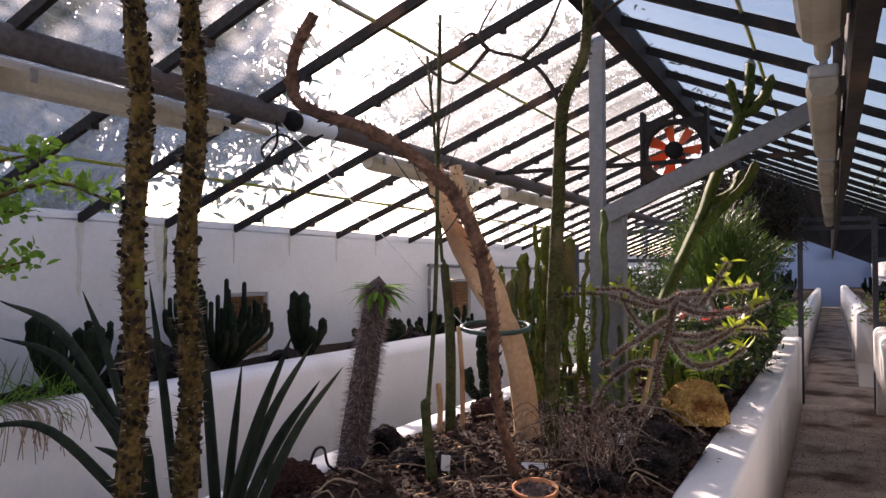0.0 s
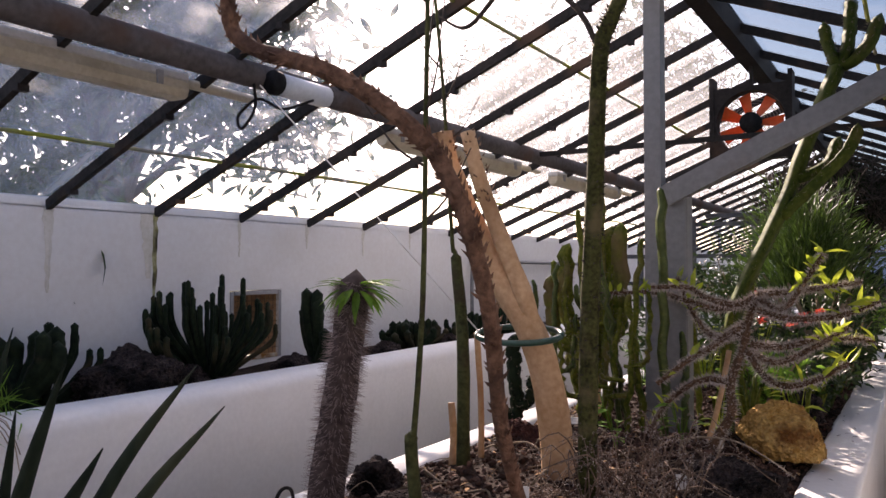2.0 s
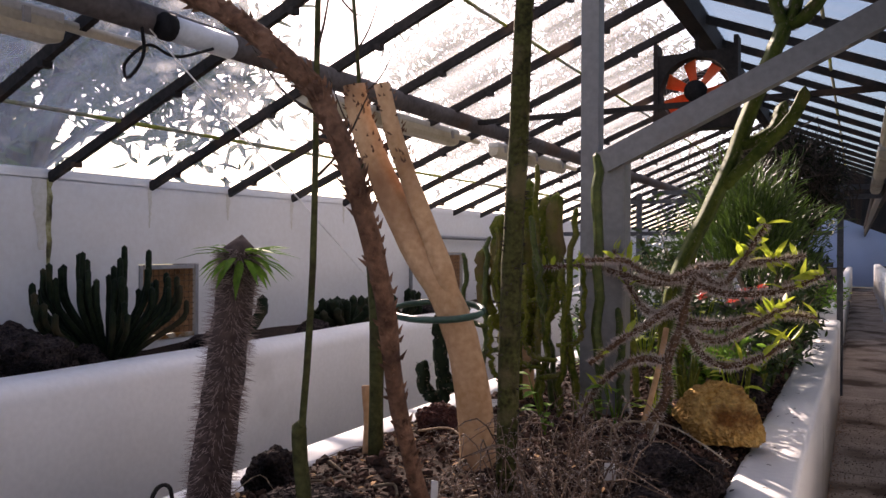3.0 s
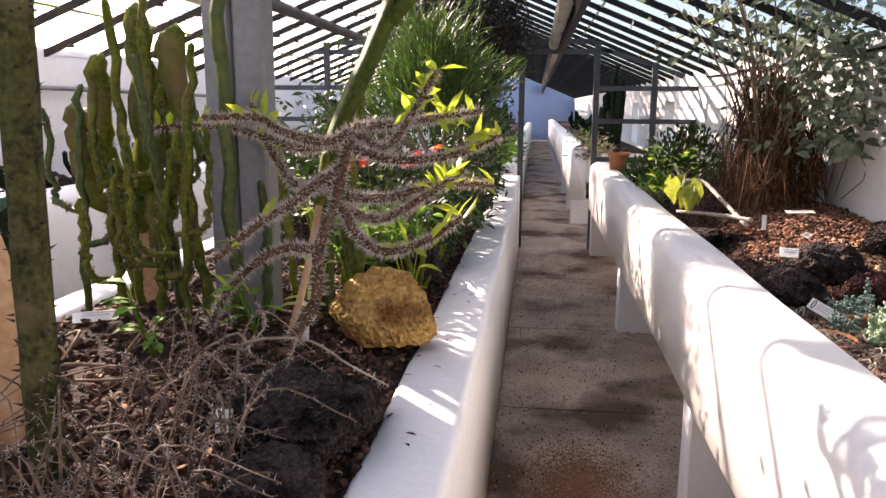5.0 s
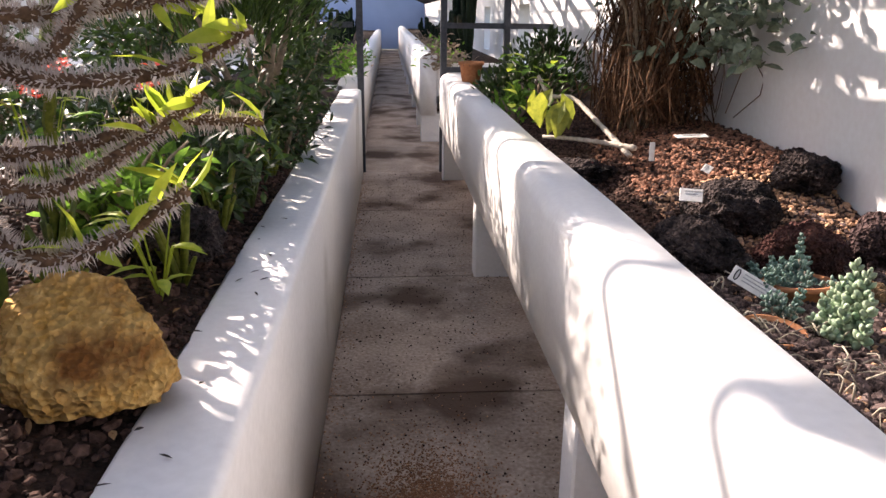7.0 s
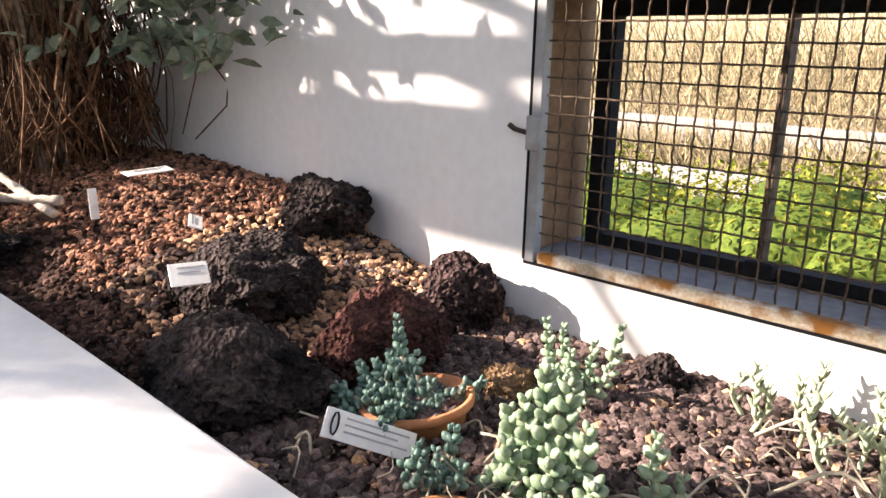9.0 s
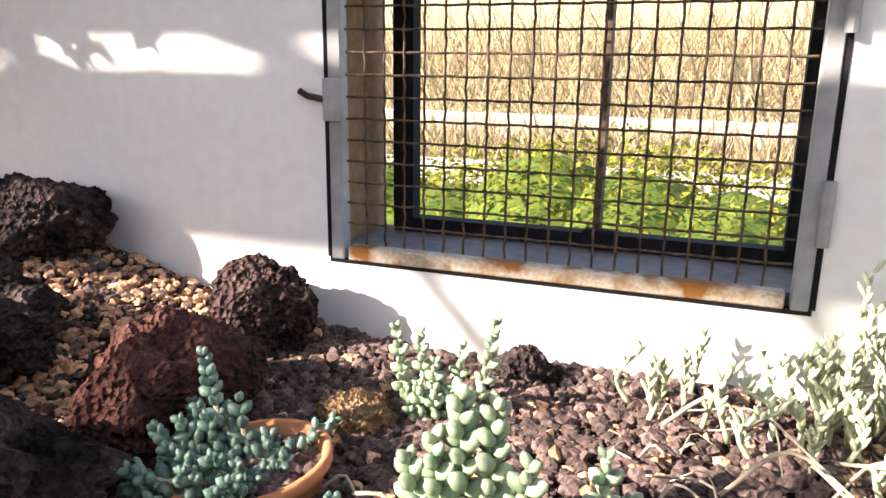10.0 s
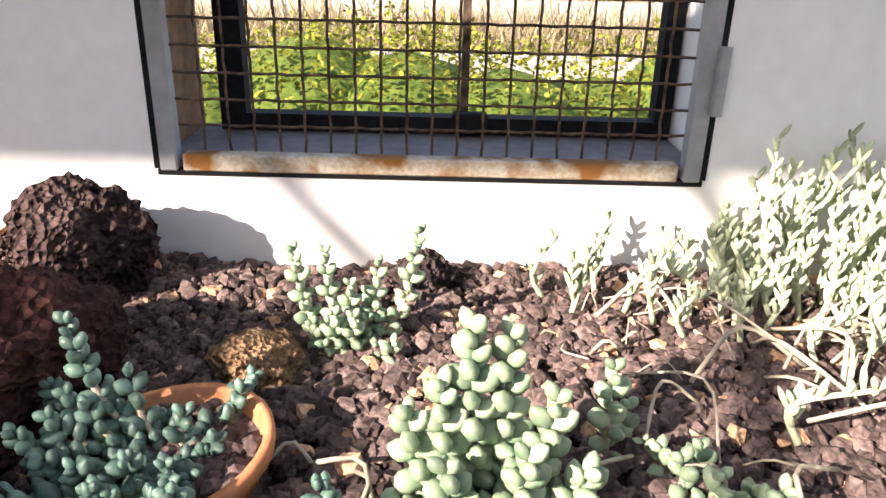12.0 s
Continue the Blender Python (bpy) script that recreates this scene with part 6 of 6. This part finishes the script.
ob = thing("wall_hook", "bent iron rod hook standing at the bed rim", "hook", (-1.82, 2.35, 0.80))
part("rod", tube(bmesh.new(), smooth_path(((0, 0, 0), (0.02, 0.02, 0.09), (0.05, 0.04, 0.10), (0.07, 0.05, 0.03), (0.16, 0.08, -0.0)), 20), 0.006, 6), DARKSTEEL, ob, smooth=True)

FANRED = material("orange_red_blade", (0.62, 0.09, 0.02), (0.74, 0.15, 0.04), 10, 0.45, bump=0.1, see=0.25)
fan = thing("ventilator", "square black ventilator with orange-red blades hung below the ridge", "fan", (-0.985, 5.50, 2.455))
S = 0.222
bm = bmesh.new()
outer = [(-S, -S), (S, -S), (S, S), (-S, S)]
N = 32
for y in (-0.05, 0.05):
    ring = [bm.verts.new((0.195 * math.cos(2 * math.pi * k / N), y, 0.195 * math.sin(2 * math.pi * k / N))) for k in range(N)]
    edge = []
    for k in range(N):
        a = 2 * math.pi * k / N
        m = max(abs(math.cos(a)), abs(math.sin(a)))
        edge.append(bm.verts.new((S * math.cos(a) / m, y, S * math.sin(a) / m)))
    for k in range(N):
        bm.faces.new((ring[k], ring[(k + 1) % N], edge[(k + 1) % N], edge[k]))
    if y < 0:
        first = (ring, edge)
for k in range(N):
    for a, b in ((first[0], ring), (first[1], edge)):
        bm.faces.new((a[k], a[(k + 1) % N], b[(k + 1) % N], b[k]))
bmesh.ops.recalc_face_normals(bm, faces=bm.faces)
part("housing", bm, DARKSTEEL, fan)
part("hub", tube(bmesh.new(), [(0, -0.05, 0), (0, 0.04, 0)], 0.062, 18), BLACK, fan, smooth=True)
for k in range(7):
    bm = bmesh.new()
    a = k * 2 * math.pi / 7
    v = [bm.verts.new((r * math.cos(a + o), y + t, r * math.sin(a + o))) for t in (0, 0.006) for r, o, y in ((0.055, -0.35, -0.02), (0.185, -0.22, -0.03), (0.185, 0.22, 0.02), (0.055, 0.35, 0.01))]
    for f in ((0, 1, 2, 3), (7, 6, 5, 4), (0, 4, 5, 1), (1, 5, 6, 2), (2, 6, 7, 3), (3, 7, 4, 0)):
        bm.faces.new([v[i] for i in f])
    part("blade", bm, FANRED, fan, "orange-red blade")
for k in range(7):
    r = 0.075 + 0.018 * k
    part("guard_ring", tube(bmesh.new(), [(r * math.cos(a), 0.045, r * math.sin(a)) for a in [j * 2 * math.pi / 28 for j in range(29)]], 0.0015, 4), GREYPAINT, fan)
for x in (-S, S):
    part("hanger", box(bmesh.new(), x - 0.012, x + 0.012, -0.06, 0.06, -S - 0.02, S + 0.07), DARKSTEEL, fan)
part("hanger_rod", beam(bmesh.new(), (0, 0, S), (0, 0, 0.40), 0.02, 0.02), DARKSTEEL, fan)

# ---- partition across the house ----
PARTSTEEL = material("dark_blue_grey_steel", (0.050, 0.055, 0.062), (0.095, 0.10, 0.11), 4, 0.6, bump=0.15, fine=40, dark=(0.07, 0.055, 0.05), dark_at=0.66)
gate = thing("partition", "grey steel partition frame with an open doorway", "", (0, 9.93, 0), kind="structure")
for x in (-0.325, 0.455, 1.05, -1.08, -1.75, -2.45, -3.1):
    part("post", beam(bmesh.new(), (x, 0, 0 if abs(x) < 0.5 else 0.5), (x, 0, min(2.2, RIDGE - 0.06 - abs(x - RX) * 0.42)), 0.06, 0.06), PARTSTEEL, gate)
for a, b, z in ((-2.6, 0.6, 2.10), (-2.3, 0.43, 2.20), (0.46, WR, 1.38), (0.46, WR, 1.72), (WL, -0.39, 1.38), (WL, -0.39, 1.72), (0.46, WR, 0.98)):
    part("rail", beam(bmesh.new(), (a, 0, z), (b, 0, z), 0.04, 0.05), PARTSTEEL, gate)
part("strut", beam(bmesh.new(), (0.43, 0, 2.15), (1.35, 0, 1.85), 0.04, 0.04), PARTSTEEL, gate)

# ---- path slabs ----
q = random.Random(4)
for y0, y1 in ((-3.6, -2.0), (-2.0, -0.4), (-0.4, 1.2), (1.2, 2.6), (2.6, 4.0), (4.0, 5.45), (5.45, 6.88), (6.88, 8.45), (8.45, 9.95), (9.95, 11.4), (11.4, 12.9), (12.9, 14.4), (14.4, 16), (16, 17.5), (17.5, 19), (19, 20.6), (20.6, 22), (22, 23.5), (23.5, 25), (25, 27), (27, 30), (30, 33), (33, 35.8)):
    for x0, x1 in ((MID_R, 0.95), (-2.9, MID_L)):
        bm = box(bmesh.new(), x0 + 0.002, x1, y0 + 0.006, y1 - 0.006, -0.02, 0)
        bmesh.ops.subdivide_edges(bm, edges=list(bm.edges), cuts=5, use_grid_fill=True)
        for v in bm.verts:
            if v.co.z > -0.005:
                edge = min(v.co.y - y0 - 0.006, y1 - 0.006 - v.co.y)
                v.co.z += 0.004 * noise.noise(v.co * 3) - (0.005 if edge < 0.002 else 0)
        # west alley slabs are out of view, pale only to reflect light upwards
        part("slab", bm, CONCRETE if x1 > 0 else BOUNCECONCRETE, floor)
spots = []
g = np.random.default_rng(8)
for k in range(2200):
    yy = g.uniform(3.0, 9.5)
    xx = g.choice([MID_R + abs(g.normal(0, 0.035)), g.uniform(MID_R, 0.55), 0.04 + g.normal(0, 0.16)])
    spots.append((xx, yy if xx < MID_R + 0.1 or abs(xx) > 0.3 else 4.66 + g.normal(0, 0.35), 0.004, g.uniform(0.003, 0.009)))
gravel("path_crumbs", "dark crumbs of soil scattered over the path", GRAVEL_D, [(g.uniform(MID_R + 0.01, 0.6), 2.6 + 7.2 * g.random() ** 1.2, 0.003, g.uniform(0.003, 0.010)) for k in range(3200)], 12)
gravel("path_grit", "loose grit and crumbs along the path", GRAVEL_O, spots, 9)
spots = []
for k in range(9000):
    a, s = g.uniform(0, 6.283), abs(g.normal(0, 0.55))
    xx, yy = 0.05 + 0.25 * s * math.cos(a), 4.66 + 0.42 * s * math.sin(a)
    if MID_R + 0.01 < xx < 0.6:
        spots.append((xx, yy, 0.002, g.uniform(0.003, 0.010)))
gravel("dirt_patch", "patch of loose red-brown dirt on the path", DIRT, spots, 10)

# ---- west bed ----
def cactus_bush(name, at, n, h, spread, r, mat, label, seed, fork=True):
    q = random.Random(seed)
    ob = thing(name, label, "cactus", at, "cacti of the west bed")
    for k in range(n):
        a, s = q.uniform(0, 6.28), q.uniform(0.2, 1) * spread
        hh = h * (1 - 0.45 * (s / spread) ** 2) * q.uniform(0.75, 1.05)
        o = Vector((math.cos(a) * s * 0.55, math.sin(a) * s, 0))
        p = smooth_path(((o.x * 0.1, o.y * 0.1, 0), o * (0.55 if fork else 0.7) + Vector((0, 0, hh * 0.35)), o + Vector((0, 0, hh * 0.7)), o * 1.05 + Vector((0, 0, hh))), 14)
        part("arm", tube(bmesh.new(), p, [r * q.uniform(0.85, 1.1) for i in range(14)], 8, 0.18, 0.04, k, True), mat, ob, smooth=True)
    return ob


zb = 0.99
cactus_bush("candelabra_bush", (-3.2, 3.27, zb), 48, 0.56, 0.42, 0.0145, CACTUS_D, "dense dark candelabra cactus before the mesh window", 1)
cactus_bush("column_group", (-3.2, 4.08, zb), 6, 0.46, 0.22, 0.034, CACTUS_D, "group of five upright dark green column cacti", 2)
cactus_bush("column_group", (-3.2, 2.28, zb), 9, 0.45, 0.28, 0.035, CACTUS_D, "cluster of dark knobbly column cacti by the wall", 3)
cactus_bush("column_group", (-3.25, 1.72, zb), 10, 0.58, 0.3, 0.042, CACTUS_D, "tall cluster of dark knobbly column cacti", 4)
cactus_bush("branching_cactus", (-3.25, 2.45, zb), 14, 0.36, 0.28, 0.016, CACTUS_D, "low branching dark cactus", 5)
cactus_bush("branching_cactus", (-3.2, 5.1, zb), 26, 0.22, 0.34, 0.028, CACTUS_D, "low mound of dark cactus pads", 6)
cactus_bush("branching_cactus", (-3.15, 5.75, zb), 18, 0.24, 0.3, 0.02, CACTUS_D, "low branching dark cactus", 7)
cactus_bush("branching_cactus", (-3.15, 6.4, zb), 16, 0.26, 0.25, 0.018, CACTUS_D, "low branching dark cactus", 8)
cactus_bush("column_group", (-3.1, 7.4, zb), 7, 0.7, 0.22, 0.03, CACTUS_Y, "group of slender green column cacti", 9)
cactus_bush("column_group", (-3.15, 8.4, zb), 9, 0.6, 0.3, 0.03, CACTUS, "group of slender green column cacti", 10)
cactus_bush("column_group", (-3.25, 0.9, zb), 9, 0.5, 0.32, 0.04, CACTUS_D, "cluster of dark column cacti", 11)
for k, (y, s) in enumerate(((2.80, 0.20), (3.75, 0.10), (4.6, 0.10), (6.0, 0.12), (2.0, 0.1), (5.4, 0.09), (3.1, 0.1))):
    rock((-3.12 + 0.03 * (k % 3), y, zb + s * 0.2), (s, s * 1.3, s * 0.9), LAVA if k % 3 != 3 else LAVA_RED, "dark lava rock in the west bed", 70 + k, 0.3)
q = random.Random(77)
ob = thing("hanging_grass", "tuft of green grass and dry roots hanging over the trough", "grass", (-2.95, 1.75, 1.05))
bm = bmesh.new()
for k in range(380):
    leaf(bm, (q.uniform(-0.1, 0.15), q.uniform(-0.4, 0.4), q.uniform(-0.02, 0.05)), (q.uniform(-0.1, 0.9), q.uniform(-0.5, 0.5), q.uniform(-0.6, 1)), q.uniform(0.08, 0.2), 0.006, 0.5, None, q)
part("blade_tuft", bm, LEAF, ob)["kind"] = "stuff"
bm = bmesh.new()
for k in range(60):
    y = q.uniform(-0.3, 0.3)
    tube(bm, smooth_path(((0.1, y, 0.03), (0.24, y, 0.0), (0.25, y + q.uniform(-0.04, 0.04), -q.uniform(0.05, 0.2))), 6), [0.0018] * 6, 4)
part("dry_root", bm, DRY, ob, "dry hanging roots")["kind"] = "stuff"

# leafy branch hanging into the view beside the trunks
ob = thing("leafy_branch_plant", "spiny plant with arching twigs of small bright green leaves", "plant", (-1.60, 0.80, 0.82))
q = random.Random(13)
for k, path in enumerate((((0, 0, 0), (-0.02, 0.03, 0.50), (0.06, 0.08, 0.86), (0.28, 0.10, 0.945), (0.47, 0.10, 0.90)), ((0, 0, 0), (-0.03, 0.03, 0.55), (0.04, 0.10, 0.95), (0.26, 0.12, 1.01)), ((0, 0, 0), (-0.04, 0.03, 0.45), (0.04, 0.10, 0.74), (0.21, 0.12, 0.80)), ((0, 0, 0), (-0.05, 0.05, 0.5), (0.02, 0.12, 0.86), (0.16, 0.14, 0.90)))):
    p = smooth_path(path, 14)
    br = part("twig", tube(bmesh.new(), p, [0.010 - 0.0006 * i for i in range(14)], 6), SPINYBARK, ob, smooth=True)
    bm = bmesh.new()
    for j in range(95):
        c = p[q.randint(8, 13)] + Vector((q.gauss(0, 0.015), q.gauss(0, 0.015), q.gauss(0, 0.015)))
        leaf(bm, c, (q.uniform(-1, 1), q.uniform(-1, 1), q.uniform(0, 1)), q.uniform(0.016, 0.034), q.uniform(0.010, 0.018), 0.2, None, q)
    part("small_leaves", bm, LEAF, br, "small bright green leaves")["kind"] = "stuff"

# ---- beyond the partition ----
for k, (x, y, n, h) in enumerate(((0.95, 12.4, 14, 1.15), (0.98, 13.6, 12, 1.0), (0.95, 15.2, 10, 0.5), (-1.3, 11.3, 12, 0.8), (-1.2, 13.0, 12, 0.9), (-0.9, 15.0, 12, 0.7), (-3.1, 12.5, 10, 0.7), (0.95, 17.5, 10, 0.45), (0.95, 20.0, 10, 0.4), (-1.0, 18.0, 12, 0.8), (-1.0, 22.0, 12, 0.8), (0.95, 24, 10, 0.5))):
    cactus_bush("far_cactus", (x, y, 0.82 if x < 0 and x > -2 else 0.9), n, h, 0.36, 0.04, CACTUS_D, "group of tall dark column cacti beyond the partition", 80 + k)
q = random.Random(90)
for k, (x, y) in enumerate(((0.62, 11.6), (0.6, 12.2), (0.62, 14.4), (-0.55, 10.6), (-0.6, 11.6), (-0.55, 12.6), (0.62, 16.4))):
    ob = thing("far_bush", "leafy bush spilling over the rim beyond the partition", "shrub", (x, y, 0.86), "bushes beyond the partition")
    bm = bmesh.new()
    for j in range(260):
        c = Vector((q.gauss(0, 0.12), q.gauss(0, 0.25), abs(q.gauss(0, 0.12))))
        leaf(bm, c, (q.uniform(-1, 1), q.uniform(-1, 1), q.uniform(-0.2, 1)), q.uniform(0.04, 0.1), 0.03, 0.3, None, q)
    part("foliage", bm, LEAF if k % 2 else DRY, ob)["kind"] = "stuff"

# ---- outside ----
def outside_tree(at, h, w, n, label, seed, big=1.0):
    q = random.Random(seed)
    ob = thing("tree", label, "tree", at, "trees outside")
    part("trunk", tube(bmesh.new(), smooth_path(((0, 0, 0), (0.1, 0.1, h * 0.35), (0.0, 0.05, h * 0.75)), 10), [0.14 - 0.009 * i for i in range(10)], 9, 0, 0.06), DARKTWIG, ob, smooth=True)
    bm = bmesh.new()
    cl = []
    for k in range(16):
        a = q.uniform(0, 6.28)
        e = Vector((math.cos(a) * w * q.uniform(0.4, 1), math.sin(a) * w * q.uniform(0.4, 1), h * q.uniform(0.45, 1.0)))
        part("limb", tube(bmesh.new(), smooth_path((Vector((0.05, 0.05, h * q.uniform(0.3, 0.55))), e * 0.6 + Vector((0, 0, h * 0.2)), e), 9), [0.05 - 0.005 * i for i in range(9)], 6), DARKTWIG, ob, smooth=True)
        cl.append(e)
    for k in range(n):
        c = q.choice(cl) + Vector((q.gauss(0, 0.38), q.gauss(0, 0.38), q.gauss(0, 0.28))) * big
        leaf(bm, c, (q.uniform(-1, 1), q.uniform(-1, 1), q.uniform(-1, 0.6)), q.uniform(0.09, 0.2) * big, q.uniform(0.03, 0.06) * big, 0.3, None, q)
    part("crown", bm, LEAF_D, ob)["kind"] = "stuff"


outside_tree((-6.3, 4.6, -0.25), 5.4, 1.7, 11000, "tree outside with a loose dark crown", 1, 1.15)
outside_tree((-6.0, 2.4, -0.25), 4.6, 1.5, 8000, "tree outside with a loose dark crown", 2, 1.15)
# tall trees added as sun blockers for the beds beyond the partition
for k, (x, y, h) in enumerate(((-9.5, 22.5, 9.5), (-9.0, 28.0, 10.0), (-10.0, 34.0, 10.0), (-9.0, 41.0, 10.0))):
    outside_tree((x, y, -0.25), h, 3.2, 3600, "tall dark-crowned tree added to shade the beds beyond the partition", 20 + k, 2.4)
q = random.Random(51)
ob = thing("hedge", "bright green sunlit bushes outside the window", "hedge", (3.9, 4.0, -0.21))
part("stems", tube(bmesh.new(), [(0, -4, 0.1), (0, 0, 0.25), (0, 5, 0.1)], 0.03, 6), DARKTWIG, ob)
bm = bmesh.new()
for k in range(36000):
    y, x = q.uniform(-4.5, 6.0), q.uniform(-0.9, 0.9)
    top = 1.0 + 0.22 * noise.noise(Vector((y * 0.9, x, 0))) + 0.12 * noise.noise(Vector((y * 3, x * 3, 0))) - 0.25 * (x < -0.4)
    c = Vector((x, y, top * q.random() ** 0.35))
    leaf(bm, c, (q.uniform(-1, 1), q.uniform(-1, 1), q.uniform(-0.2, 1)), q.uniform(0.025, 0.05), q.uniform(0.014, 0.026), 0.3, None, q)
part("foliage", bm, material("hedge_leaf", (0.085, 0.105, 0.012), (0.25, 0.245, 0.04), 9, 0.8, bump=0.1, spread=0.6, island=True, see=0.35), ob)["kind"] = "stuff"
# added solid filler, darker green for the shaded inside, hiding the kerb behind
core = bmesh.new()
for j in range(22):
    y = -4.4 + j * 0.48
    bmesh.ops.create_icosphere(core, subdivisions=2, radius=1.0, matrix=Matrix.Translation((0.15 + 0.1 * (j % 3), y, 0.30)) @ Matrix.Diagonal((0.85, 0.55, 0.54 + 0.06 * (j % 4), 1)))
part("shade_filler", core, material("hedge_shade_fill", (0.035, 0.060, 0.010), (0.10, 0.135, 0.022), 14, 0.9, bump=0.8, fine=40), ob, smooth=True)
bm = bmesh.new()
REED = material("dry_reed", (0.17, 0.135, 0.07), (0.46, 0.38, 0.23), 8, 0.9, bump=0.1, spread=0.4, island=True, see=0.3)
for k in range(16000):
    x, y = (q.uniform(5.5, 6.1) if k % 3 else q.uniform(6.5, 9.5)), q.uniform(-1, 12)
    z = 0.32 + (x - 5.4) * 0.22
    leaf(bm, (x, y, z), (q.uniform(-0.6, 0.6), q.uniform(-0.8, 0.8), 1), q.uniform(0.2, 0.5) if x < 6.2 else q.uniform(0.4, 1.1), q.uniform(0.008, 0.022), 0.25, (1, q.uniform(-0.6, 0.6), 0), q)
tagged(linked("dry_reeds", bm, REED), "tall dry straw-coloured reeds outside the window", "reeds", "", "stuff")
bm = bmesh.new()
v = [bm.verts.new(c) for c in ((5.2, -6, 0.30), (5.2, 20, 0.30), (30, 20, 6.0), (30, -6, 6.0), (5.2, -6, -0.5), (5.2, 20, -0.5), (30, 20, -0.5), (30, -6, -0.5))]
for f in ((0, 3, 2, 1), (4, 5, 6, 7), (0, 1, 5, 4), (1, 2, 6, 5), (2, 3, 7, 6), (3, 0, 4, 7)):
    bm.faces.new([v[i] for i in f])
structure("bank", bm, material("straw_bank", (0.24, 0.19, 0.10), (0.38, 0.32, 0.20), 1.5, 0.95, bump=0.5, fine=20), "dry grassy bank outside the window")
for x, z in ((5.15, 0.58), (6.2, 0.84)):
    structure("terrace_kerb", box(bmesh.new(), x, x + 0.25, -5, 18, -0.3, z), material("pale_kerb", (0.22, 0.20, 0.175), (0.36, 0.335, 0.30), 3, 0.9, bump=0.3), "pale low terrace wall outside the window")
